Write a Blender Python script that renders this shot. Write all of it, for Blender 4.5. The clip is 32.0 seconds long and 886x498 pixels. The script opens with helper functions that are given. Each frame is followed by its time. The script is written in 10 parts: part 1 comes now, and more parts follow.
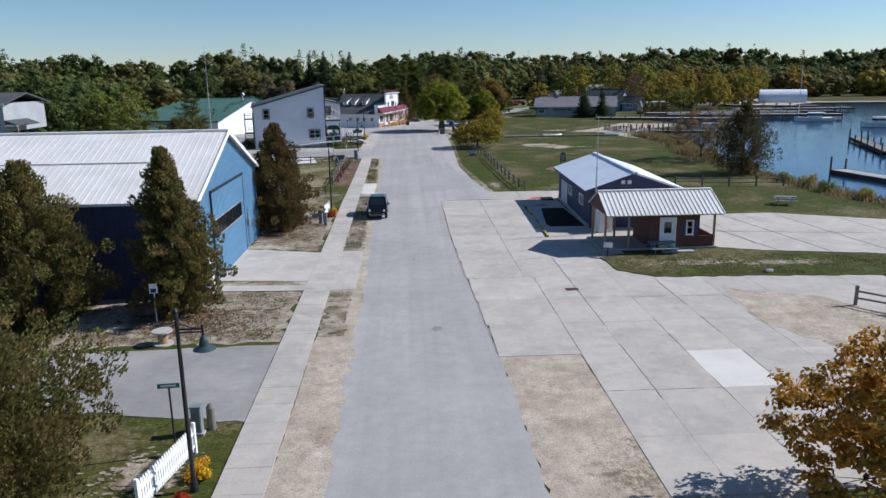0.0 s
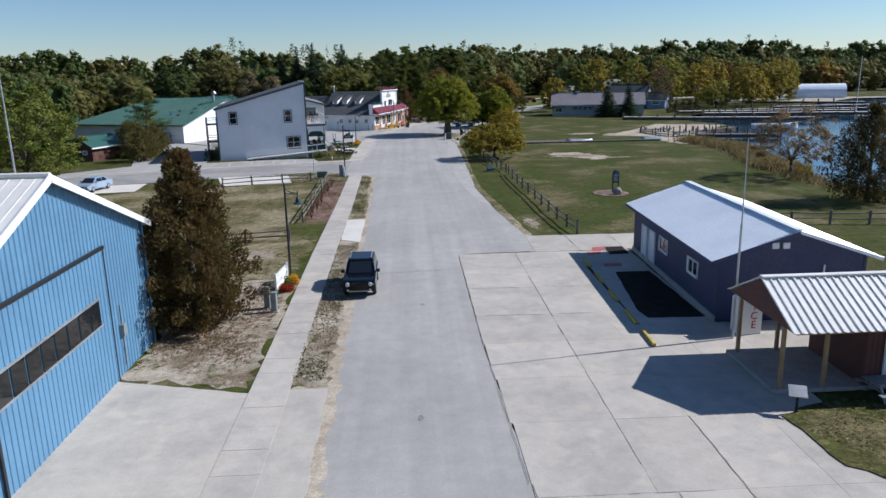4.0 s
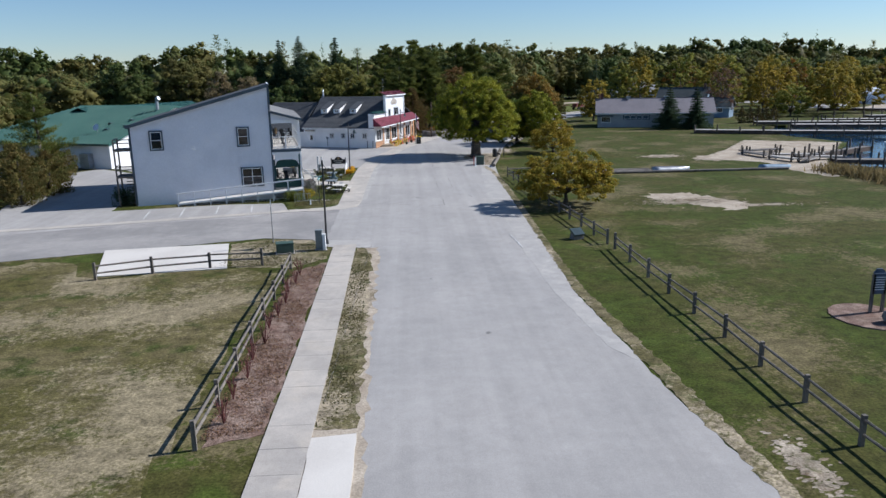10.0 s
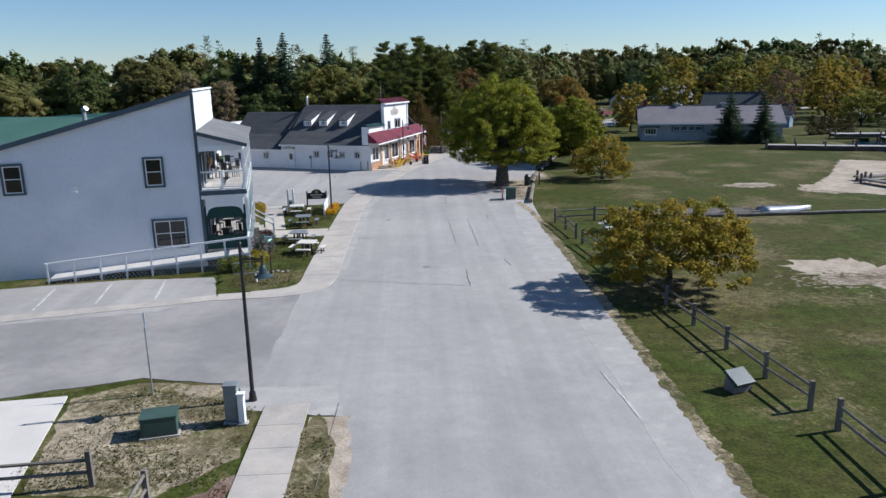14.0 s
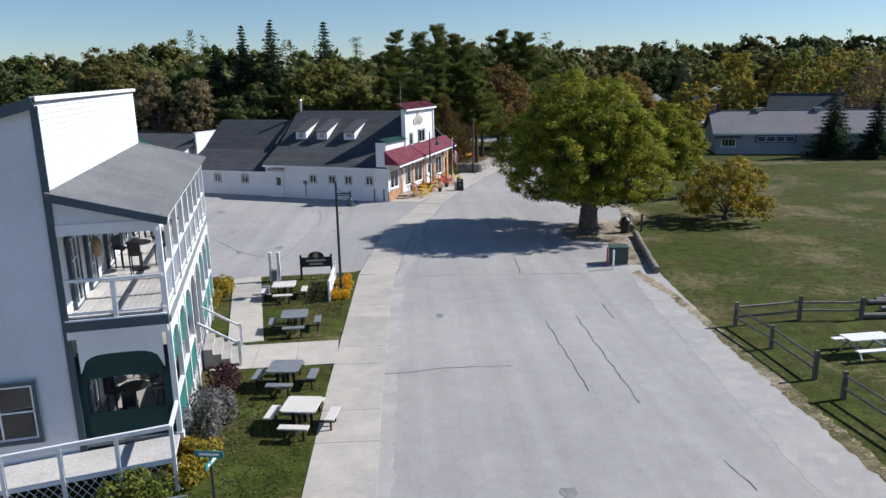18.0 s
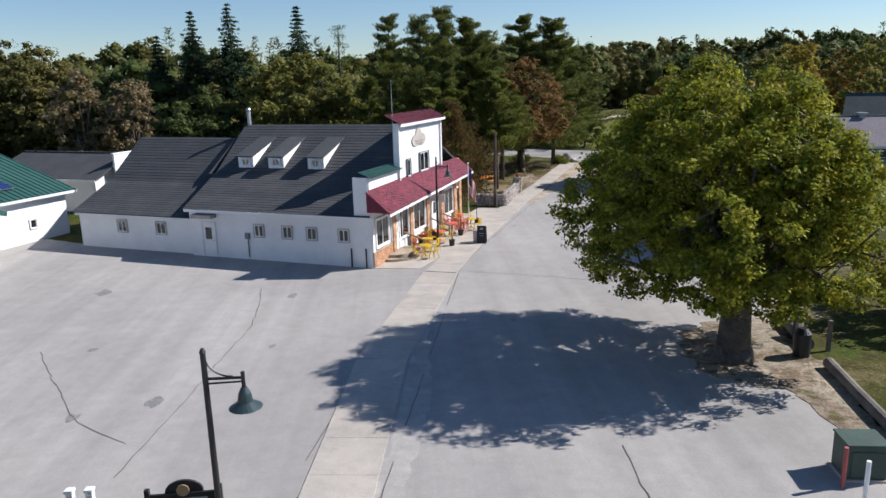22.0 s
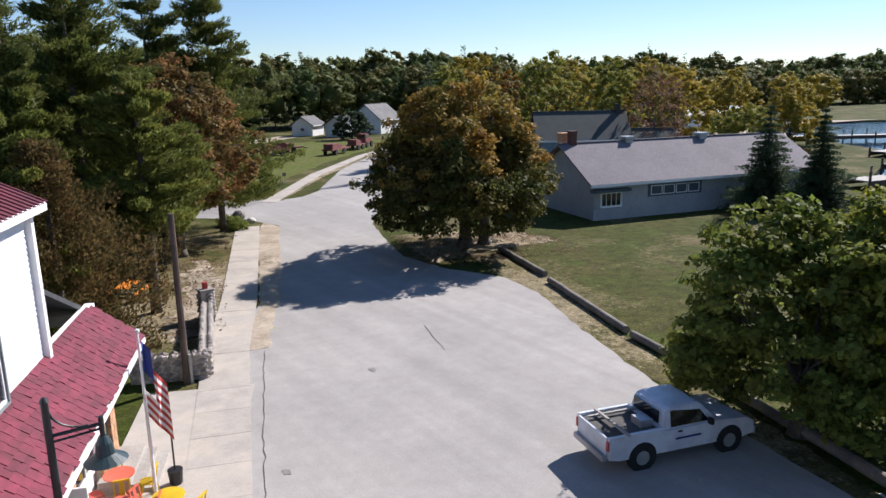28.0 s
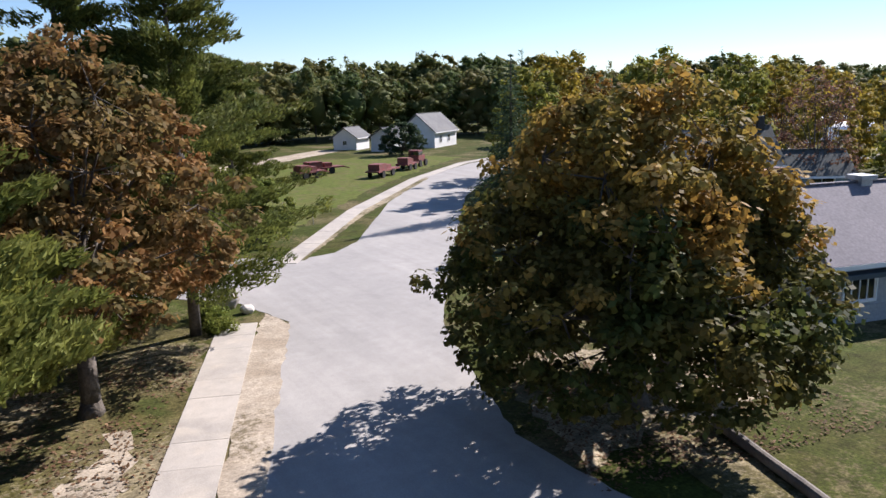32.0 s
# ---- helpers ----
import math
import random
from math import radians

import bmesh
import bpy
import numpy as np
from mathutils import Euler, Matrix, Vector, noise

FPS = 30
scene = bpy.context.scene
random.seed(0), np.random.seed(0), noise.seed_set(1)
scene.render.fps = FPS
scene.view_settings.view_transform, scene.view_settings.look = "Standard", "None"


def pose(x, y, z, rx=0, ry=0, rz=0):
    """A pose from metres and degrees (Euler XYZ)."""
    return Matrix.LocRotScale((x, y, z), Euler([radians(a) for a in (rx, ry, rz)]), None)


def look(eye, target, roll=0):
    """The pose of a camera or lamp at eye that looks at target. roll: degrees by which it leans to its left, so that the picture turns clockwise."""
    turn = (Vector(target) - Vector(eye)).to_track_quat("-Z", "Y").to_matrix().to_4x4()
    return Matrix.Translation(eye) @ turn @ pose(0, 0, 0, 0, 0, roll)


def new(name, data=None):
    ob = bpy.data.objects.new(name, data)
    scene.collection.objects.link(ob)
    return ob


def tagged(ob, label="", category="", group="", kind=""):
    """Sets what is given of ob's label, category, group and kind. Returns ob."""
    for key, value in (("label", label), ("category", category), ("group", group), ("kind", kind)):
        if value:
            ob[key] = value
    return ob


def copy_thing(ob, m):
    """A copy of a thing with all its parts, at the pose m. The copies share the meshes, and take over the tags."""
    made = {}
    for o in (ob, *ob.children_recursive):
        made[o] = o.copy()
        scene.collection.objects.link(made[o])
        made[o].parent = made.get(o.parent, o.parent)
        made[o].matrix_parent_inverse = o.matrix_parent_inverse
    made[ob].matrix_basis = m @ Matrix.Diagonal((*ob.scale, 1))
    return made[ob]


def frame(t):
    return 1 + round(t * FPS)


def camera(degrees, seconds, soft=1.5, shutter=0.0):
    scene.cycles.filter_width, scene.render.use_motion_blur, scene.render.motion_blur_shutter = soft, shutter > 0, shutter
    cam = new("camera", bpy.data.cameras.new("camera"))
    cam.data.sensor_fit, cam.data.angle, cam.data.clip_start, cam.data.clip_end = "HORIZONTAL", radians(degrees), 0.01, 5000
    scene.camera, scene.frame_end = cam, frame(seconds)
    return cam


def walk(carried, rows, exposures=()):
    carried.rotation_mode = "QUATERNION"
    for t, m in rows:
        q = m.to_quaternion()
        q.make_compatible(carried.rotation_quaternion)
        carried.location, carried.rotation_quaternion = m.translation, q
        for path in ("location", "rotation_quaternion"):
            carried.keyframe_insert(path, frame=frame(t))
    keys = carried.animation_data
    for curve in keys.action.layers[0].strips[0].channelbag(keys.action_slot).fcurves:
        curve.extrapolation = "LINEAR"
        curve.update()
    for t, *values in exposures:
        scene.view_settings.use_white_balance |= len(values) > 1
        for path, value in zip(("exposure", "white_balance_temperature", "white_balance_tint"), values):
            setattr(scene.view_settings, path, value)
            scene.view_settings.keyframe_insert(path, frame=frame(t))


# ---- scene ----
cam = camera(63.0, 32.0)
PATH = [
    (0, (1.64, -0.14, 12.24), (1.728, 1.806, 11.768), -0.9),
    (0.5, (1.79, 3.02, 12.10), (1.881, 4.963, 11.632), -0.9),
    (1, (1.82, 6.18, 12.13), (1.905, 8.123, 11.655), -1.1),
    (1.5, (1.84, 9.33, 12.11), (1.929, 11.266, 11.630), -1.2),
    (2, (1.79, 12.18, 12.08), (1.879, 14.122, 11.599), -1.2),
    (2.5, (1.82, 15.27, 12.06), (1.911, 17.211, 11.582), -1.4),
    (3, (1.76, 18.20, 12.11), (1.851, 20.141, 11.626), -1.4),
    (3.5, (1.75, 21.07, 12.07), (1.836, 23.006, 11.586), -1.4),
    (5.5, (1.16, 33.89, 11.63), (1.258, 35.833, 11.160), -0.5),
    (6, (1.08, 37.01, 11.66), (1.177, 38.951, 11.187), -0.6),
    (6.5, (0.85, 40.15, 11.63), (0.947, 42.090, 11.156), -0.7),
    (7, (0.68, 43.17, 11.64), (0.778, 45.116, 11.165), -0.6),
    (7.5, (0.50, 46.29, 11.61), (0.600, 48.234, 11.137), -0.6),
    (8, (0.35, 49.32, 11.60), (0.449, 51.263, 11.127), -0.8),
    (8.5, (0.20, 52.39, 11.57), (0.294, 54.332, 11.100), -0.8),
    (9, (0.10, 55.47, 11.52), (0.187, 57.409, 11.043), -0.9),
    (9.5, (-0.03, 58.49, 11.48), (0.055, 60.429, 11.010), -1.0),
    (10, (-0.19, 61.53, 11.43), (-0.102, 63.470, 10.954), -1.1),
    (10.5, (-0.25, 64.71, 11.40), (-0.163, 66.649, 10.927), -1.1),
    (11, (-0.21, 67.78, 11.39), (-0.128, 69.721, 10.923), -1.2),
    (11.5, (-0.12, 70.87, 11.28), (-0.046, 72.813, 10.815), -1.2),
    (12, (-0.16, 74.12, 11.13), (-0.078, 76.062, 10.668), -1.1),
    (12.5, (-0.07, 77.19, 11.12), (0.007, 79.137, 10.659), -1.1),
    (13, (-0.03, 80.30, 11.18), (0.054, 82.247, 10.718), -1.2),
    (13.5, (0.04, 83.35, 11.15), (0.121, 85.296, 10.684), -1.2),
    (14, (-0.03, 86.40, 11.11), (0.044, 88.343, 10.646), -1.2),
    (14.5, (-0.16, 89.45, 11.13), (-0.089, 91.392, 10.670), -1.2),
    (16.5, (-2.59, 102.78, 11.00), (-2.486, 104.717, 10.525), -0.7),
    (17, (-2.92, 105.56, 10.95), (-2.825, 107.502, 10.481), -0.8),
    (17.5, (-3.34, 108.34, 11.00), (-3.244, 110.282, 10.528), -0.9),
    (18, (-3.53, 111.13, 11.02), (-3.437, 113.073, 10.552), -1.1),
    (18.5, (-3.63, 114.04, 11.11), (-3.533, 115.978, 10.636), -1.3),
    (19, (-3.68, 117.04, 11.17), (-3.591, 118.983, 10.696), -1.4),
    (19.5, (-3.64, 120.03, 11.21), (-3.552, 121.966, 10.728), -1.5),
    (20, (-3.57, 123.07, 11.02), (-3.477, 125.015, 10.547), -1.4),
    (20.5, (-3.53, 125.95, 10.97), (-3.440, 127.897, 10.503), -1.4),
    (21, (-3.31, 128.93, 10.91), (-3.225, 130.875, 10.440), -1.5),
    (21.5, (-3.26, 131.97, 10.81), (-3.173, 133.912, 10.338), -1.6),
    (22, (-3.17, 134.87, 10.79), (-3.077, 136.815, 10.322), -1.5),
    (22.5, (-2.99, 137.84, 10.83), (-2.896, 139.781, 10.356), -1.6),
    (23, (-2.83, 140.81, 10.81), (-2.740, 142.747, 10.339), -1.7),
    (23.5, (-2.98, 143.63, 10.68), (-2.899, 145.571, 10.216), -1.6),
    (24, (-3.30, 146.54, 10.63), (-3.213, 148.479, 10.161), -1.6),
    (24.5, (-3.54, 149.44, 10.74), (-3.214, 151.349, 10.267), -1.6),
    (25, (-3.75, 152.47, 10.67), (-3.089, 154.289, 10.188), -2.1),
    (25.5, (-3.90, 155.54, 10.58), (-3.066, 157.292, 10.100), -2.2),
    (26, (-3.66, 158.44, 10.59), (-2.749, 160.151, 10.112), -2.5),
    (26.5, (-3.35, 161.22, 10.68), (-2.376, 162.905, 10.197), -2.5),
    (28.5, (-1.26, 171.35, 9.99), (-0.133, 172.943, 9.564), -0.9),
    (29, (-0.18, 174.05, 9.95), (0.952, 175.643, 9.526), -0.8),
    (29.5, (1.12, 176.62, 10.03), (2.248, 178.217, 9.605), -0.8),
    (30, (2.53, 179.11, 10.14), (3.649, 180.711, 9.721), -1.0),
    (30.5, (3.92, 181.60, 10.14), (5.041, 183.203, 9.720), -1.4),
    (31, (5.46, 184.19, 10.18), (6.563, 185.801, 9.761), -1.5),
    (31.5, (6.80, 186.76, 10.21), (7.854, 188.410, 9.789), -1.3),
    (32, (8.24, 189.52, 10.23), (9.246, 191.192, 9.814), -1.3),
]
walk(cam, [(t, look(eye, aim, roll)) for t, eye, aim, roll in PATH], [(0, 0.07, 5950, 11), (6, 0.12, 6000, 11), (14, 0.18, 6000, 11), (20, 0.15, 6200, 12), (22, 0.28, 6350, 13), (23, 0.51, 6450, 13), (25, 0.48, 6450, 14), (29, 0.51, 6450, 16), (32, 0.73, 6450, 18)])

# ---- light ----
SUN_AZ, SUN_EL = 0.18, 0.655          # radians: from +x towards +y, and above the ground
sky = bpy.data.worlds.new("sky")
scene.world = sky
sky.use_nodes = True
nt = sky.node_tree
tex = nt.nodes.new("ShaderNodeTexSky")
tex.sky_type = "NISHITA"
tex.sun_disc = False
tex.sun_elevation = SUN_EL
tex.sun_rotation = math.pi / 2 - SUN_AZ
tex.air_density, tex.dust_density, tex.ozone_density, tex.altitude = 1.0, 0.0, 6.0, 100
nt.links.new(tex.outputs[0], nt.nodes["Background"].inputs[0])
nt.nodes["Background"].inputs[1].default_value = 0.090
sun = new("sun", bpy.data.lights.new("sun", "SUN"))
sun.data.energy, sun.data.angle, sun.data.color = 5.45, radians(0.53), (1.0, 0.965, 0.92)
sun_way = Vector((math.cos(SUN_AZ) * math.cos(SUN_EL), math.sin(SUN_AZ) * math.cos(SUN_EL), math.sin(SUN_EL)))
sun.matrix_world = look(sun_way * 100, (0, 0, 0))


# ---- materials ----
def mat(name, base, other=None, scale=3.0, fine=40.0, rough=0.8, bump=0.15, spread=0.5, metal=0.0, jitter=0.0, third=None, low=0.42, high=0.62, leaf=False, gloss=None, mid=0.0, streak=0.0, worn=None, wear=0.0):
    """Two-tone surface: large patches from base to other, fine grain, bump, and a little change from piece to piece."""
    m = bpy.data.materials.new(name)
    m.use_nodes = True
    n, l = m.node_tree.nodes, m.node_tree.links
    b = n["Principled BSDF"]
    b.inputs["Roughness"].default_value, b.inputs["Metallic"].default_value = rough, metal
    if gloss is not None:
        b.inputs["Specular IOR Level"].default_value = gloss
    other = other or tuple(c * 0.75 for c in base)
    place = n.new("ShaderNodeNewGeometry")
    big, small, ramp = n.new("ShaderNodeTexNoise"), n.new("ShaderNodeTexNoise"), n.new("ShaderNodeMapRange")
    big.inputs["Scale"].default_value, big.inputs["Detail"].default_value = 1.0 / scale, 5.0
    big.inputs["Roughness"].default_value = 0.62
    small.inputs["Scale"].default_value, small.inputs["Detail"].default_value = fine, 3.0
    ramp.inputs[1].default_value, ramp.inputs[2].default_value = low, high
    for node in (big, small):
        l.new(place.outputs["Position"], node.inputs["Vector"])
    l.new(big.outputs[0], ramp.inputs[0])
    mix = n.new("ShaderNodeMix")
    mix.data_type = "RGBA"
    mix.inputs[6].default_value, mix.inputs[7].default_value = (*base, 1), (*other, 1)
    l.new(ramp.outputs[0], mix.inputs[0])
    out = mix.outputs[2]
    if third:
        spots, cut, more = n.new("ShaderNodeTexNoise"), n.new("ShaderNodeMapRange"), n.new("ShaderNodeMix")
        spots.inputs["Scale"].default_value, spots.inputs["Detail"].default_value = 2.3 / scale, 6.0
        cut.inputs[1].default_value, cut.inputs[2].default_value = 0.54, 0.66
        more.data_type = "RGBA"
        more.inputs[7].default_value = (*third, 1)
        l.new(place.outputs["Position"], spots.inputs["Vector"])
        l.new(spots.outputs[0], cut.inputs[0])
        l.new(cut.outputs[0], more.inputs[0])
        l.new(out, more.inputs[6])
        out = more.outputs[2]
    if worn:            # thin spots: broad areas broken up by fine speckle
        area, speck, total, cut2, top = n.new("ShaderNodeTexNoise"), n.new("ShaderNodeTexNoise"), n.new("ShaderNodeMath"), n.new("ShaderNodeMapRange"), n.new("ShaderNodeMix")
        area.inputs["Scale"].default_value, area.inputs["Detail"].default_value = 0.16, 3.0
        speck.inputs["Scale"].default_value, speck.inputs["Detail"].default_value, speck.inputs["Roughness"].default_value = 3.2, 9.0, 0.82
        cut2.inputs[1].default_value, cut2.inputs[2].default_value = 1.07 - wear, 1.17 - wear
        top.data_type = "RGBA"
        top.inputs[7].default_value = (*worn, 1)
        for node in (area, speck):
            l.new(place.outputs["Position"], node.inputs["Vector"])
        l.new(area.outputs[0], total.inputs[0])
        l.new(speck.outputs[0], total.inputs[1])
        l.new(total.outputs[0], cut2.inputs[0])
        l.new(cut2.outputs[0], top.inputs[0])
        l.new(out, top.inputs[6])
        out = top.outputs[2]
    grain = n.new("ShaderNodeMapRange")
    grain.inputs[1].default_value, grain.inputs[2].default_value = 0.25, 0.75
    grain.inputs[3].default_value, grain.inputs[4].default_value = 1 - 0.35 * spread, 1 + 0.35 * spread
    l.new(small.outputs[0], grain.inputs[0])
    value = grain.outputs[0]
    if mid:
        mot, amp = n.new("ShaderNodeTexNoise"), n.new("ShaderNodeMapRange")
        mot.inputs["Scale"].default_value, mot.inputs["Detail"].default_value, mot.inputs["Roughness"].default_value = 1.4, 6.0, 0.7
        amp.inputs[1].default_value, amp.inputs[2].default_value, amp.inputs[3].default_value, amp.inputs[4].default_value = 0.3, 0.7, 1 - mid, 1 + mid
        l.new(place.outputs["Position"], mot.inputs["Vector"])
        l.new(mot.outputs[0], amp.inputs[0])
        both_ = n.new("ShaderNodeMath")
        both_.operation = "MULTIPLY"
        l.new(value, both_.inputs[0])
        l.new(amp.outputs[0], both_.inputs[1])
        value = both_.outputs[0]
    if streak:          # long faint wheel tracks along the street
        way, mot, amp, both_ = n.new("ShaderNodeMapping"), n.new("ShaderNodeTexNoise"), n.new("ShaderNodeMapRange"), n.new("ShaderNodeMath")
        way.inputs["Scale"].default_value = (0.9, 0.022, 1.0)
        mot.inputs["Scale"].default_value, mot.inputs["Detail"].default_value, mot.inputs["Roughness"].default_value = 1.0, 4.0, 0.6
        amp.inputs[1].default_value, amp.inputs[2].default_value, amp.inputs[3].default_value, amp.inputs[4].default_value = 0.3, 0.7, 1 - streak, 1 + streak
        both_.operation = "MULTIPLY"
        l.new(place.outputs["Position"], way.inputs["Vector"])
        l.new(way.outputs[0], mot.inputs["Vector"])
        l.new(mot.outputs[0], amp.inputs[0])
        l.new(value, both_.inputs[0])
        l.new(amp.outputs[0], both_.inputs[1])
        value = both_.outputs[0]
    if jitter:
        who, rnd = n.new("ShaderNodeObjectInfo"), n.new("ShaderNodeMapRange")
        rnd.inputs[3].default_value, rnd.inputs[4].default_value = 1 - jitter, 1 + jitter
        l.new(place.outputs["Random Per Island"] if leaf else who.outputs["Random"], rnd.inputs[0])
        times = n.new("ShaderNodeMath")
        times.operation = "MULTIPLY"
        l.new(value, times.inputs[0])
        l.new(rnd.outputs[0], times.inputs[1])
        value = times.outputs[0]
    tint = n.new("ShaderNodeHueSaturation")
    l.new(out, tint.inputs["Color"])
    l.new(value, tint.inputs["Value"])
    l.new(tint.outputs[0], b.inputs["Base Color"])
    if bump:
        bm_ = n.new("ShaderNodeBump")
        bm_.inputs["Strength"].default_value, bm_.inputs["Distance"].default_value = bump, 0.05
        l.new(small.outputs[0], bm_.inputs["Height"])
        l.new(bm_.outputs[0], b.inputs["Normal"])
    if leaf:
        thin, both = n.new("ShaderNodeBsdfTranslucent"), n.new("ShaderNodeMixShader")
        both.inputs[0].default_value = 0.43
        l.new(tint.outputs[0], thin.inputs[0])
        l.new(b.outputs[0], both.inputs[1])
        l.new(thin.outputs[0], both.inputs[2])
        l.new(both.outputs[0], n["Material Output"].inputs[0])
    return m


def leaves(name, base, other, scale=2.0, jitter=0.4):
    return mat(name, base, other, scale=scale, fine=3.0, rough=0.6, bump=0, jitter=jitter, leaf=True, low=0.35, high=0.65, gloss=0.1)


GRASS = mat("lawn", (0.046, 0.058, 0.010), (0.066, 0.062, 0.018), scale=6, fine=9, rough=0.95, bump=0.5, spread=1.3, third=(0.056, 0.074, 0.014), gloss=0.1, mid=0.45, worn=(0.135, 0.112, 0.055), wear=0.03)
LUSH = mat("fresh_green_lawn", (0.092, 0.118, 0.022), (0.115, 0.118, 0.034), scale=4, fine=9, rough=0.95, bump=0.5, spread=1.1, third=(0.13, 0.115, 0.05), gloss=0.1, mid=0.35)
FIELD = mat("thin_mown_grass", (0.086, 0.077, 0.026), (0.130, 0.108, 0.052), scale=4, fine=9, rough=0.95, bump=0.5, spread=1.3, third=(0.056, 0.064, 0.018), gloss=0.1, mid=0.5, worn=(0.235, 0.195, 0.12), wear=0.10)
DRY = mat("dry_turf", (0.105, 0.092, 0.040), (0.18, 0.15, 0.088), scale=2.2, fine=11, rough=0.95, bump=0.5, spread=1.3, third=(0.062, 0.070, 0.022), gloss=0.1, mid=0.5, worn=(0.33, 0.275, 0.19), wear=0.12)
SCRUB = mat("bare_soil_and_leaves", (0.31, 0.265, 0.20), (0.17, 0.125, 0.085), scale=1.5, fine=14, rough=0.95, bump=0.5, spread=1.2, third=(0.085, 0.085, 0.032), gloss=0.1, mid=0.4, worn=(0.37, 0.315, 0.245), wear=0.06)
SAND = mat("sandy_soil", (0.43, 0.365, 0.285), (0.34, 0.28, 0.21), scale=2.5, fine=14, rough=0.95, bump=0.3, spread=0.8, gloss=0.1, mid=0.22, worn=(0.19, 0.155, 0.10), wear=-0.05)
LITTER = mat("dead_leaves", (0.16, 0.085, 0.045), (0.24, 0.15, 0.085), scale=0.5, fine=6, rough=0.9, bump=0, spread=0.5, jitter=0.45, leaf=True)
TUFT = mat("grass_blades", (0.085, 0.088, 0.026), (0.15, 0.125, 0.055), scale=3.0, fine=6, rough=0.9, bump=0, spread=0.5, jitter=0.4, leaf=True)
MULCH = mat("wood_mulch", (0.17, 0.11, 0.085), (0.26, 0.19, 0.15), scale=0.8, fine=18, rough=0.95, bump=0.8, spread=1.4, gloss=0.1, mid=0.4)
ASPHALT = mat("worn_asphalt", (0.326, 0.310, 0.290), (0.375, 0.355, 0.330), scale=9, fine=30, rough=0.9, bump=0.15, spread=0.3, third=(0.360, 0.340, 0.316), gloss=0.2, mid=0.08, streak=0.09)
ASPHALT2 = mat("patched_asphalt", (0.25, 0.238, 0.225), (0.33, 0.31, 0.288), scale=5, fine=30, rough=0.9, bump=0.15, spread=0.35, gloss=0.2, mid=0.09)
DUSTY = mat("dusty_asphalt", (0.40, 0.378, 0.348), (0.35, 0.334, 0.312), scale=2.2, fine=30, rough=0.9, bump=0.15, spread=0.35, third=(0.43, 0.405, 0.37), gloss=0.2, mid=0.10, low=0.40, high=0.66)
TAR = mat("crack_sealer", (0.115, 0.108, 0.10), scale=1, rough=0.8)
JOINT = mat("dirt_filled_joint", (0.11, 0.095, 0.08), (0.24, 0.215, 0.188), scale=1.6, rough=0.95)
OILSTAIN = mat("oil_stained_asphalt", (0.20, 0.192, 0.182), (0.255, 0.245, 0.232), scale=0.4, fine=20, rough=0.8)
CREOSOTE = mat("dark_creosoted_wood", (0.085, 0.058, 0.045), (0.12, 0.085, 0.065), scale=1.2, fine=9, rough=0.9, streak=0.2)
CONCRETE = mat("concrete", (0.455, 0.412, 0.358), (0.385, 0.352, 0.312), scale=3, fine=25, rough=0.9, bump=0.1, spread=0.35, third=(0.468, 0.418, 0.355), jitter=0.05, gloss=0.2, mid=0.10)
NEWCONC = mat("new_concrete", (0.62, 0.58, 0.52), (0.56, 0.52, 0.465), scale=3, fine=25, rough=0.85, bump=0.1, spread=0.2, gloss=0.2)
PAINTLINE = mat("faded_road_paint", (0.55, 0.54, 0.52), (0.36, 0.35, 0.34), scale=0.6, rough=0.8)
YELLOWPAINT = mat("yellow_kerb_paint", (0.55, 0.40, 0.05), (0.4, 0.3, 0.06), scale=0.5, rough=0.7)
REDPAD = mat("red_ramp_plate", (0.42, 0.10, 0.09), (0.35, 0.10, 0.09), scale=0.5, rough=0.7)
BLUEMETAL = mat("blue_metal_siding", (0.115, 0.245, 0.375), (0.10, 0.21, 0.33), scale=3, fine=6, rough=0.5, bump=0.03, spread=0.15)
WHITEROOF = mat("white_metal_roof", (0.73, 0.70, 0.65), (0.65, 0.62, 0.575), scale=3, fine=5, rough=0.5, bump=0.03, spread=0.15)
GALV = mat("pale_metal_roof", (0.80, 0.83, 0.86), (0.73, 0.76, 0.79), scale=3, fine=5, rough=0.35, bump=0.03, spread=0.12)
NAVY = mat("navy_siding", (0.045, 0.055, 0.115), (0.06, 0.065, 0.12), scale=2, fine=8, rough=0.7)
REDWOOD = mat("red_brown_boards", (0.13, 0.055, 0.04), (0.10, 0.045, 0.035), scale=1, fine=8, rough=0.8, jitter=0.15)
WHITE = mat("white_paint", (0.82, 0.82, 0.81), (0.75, 0.75, 0.74), scale=2, fine=8, rough=0.6, bump=0.05, spread=0.12)
WHITESIDE = mat("white_clapboard", (0.74, 0.75, 0.77), (0.68, 0.69, 0.71), scale=3, fine=7, rough=0.6, bump=0.05, spread=0.12)
TEALTRIM = mat("dark_slate_trim", (0.055, 0.085, 0.11), scale=2, rough=0.5)
# green canvas at about a third strength: shade on the porch's south end
SHADECANVAS = mat("shaded_green_canvas", (0.006, 0.050, 0.042), (0.005, 0.04, 0.034), scale=1, rough=0.75)
PALEDECK = mat("pale_deck_paint", (0.60, 0.57, 0.52), (0.52, 0.49, 0.45), scale=1, fine=12, rough=0.8, jitter=0.06)
GREENTRIM = mat("green_canvas", (0.02, 0.17, 0.135), (0.015, 0.13, 0.105), scale=1, rough=0.7)
SHINGLE = mat("dark_shingles", (0.052, 0.056, 0.060), (0.068, 0.070, 0.072), scale=2, fine=7, rough=0.9, spread=0.6, jitter=0.12)
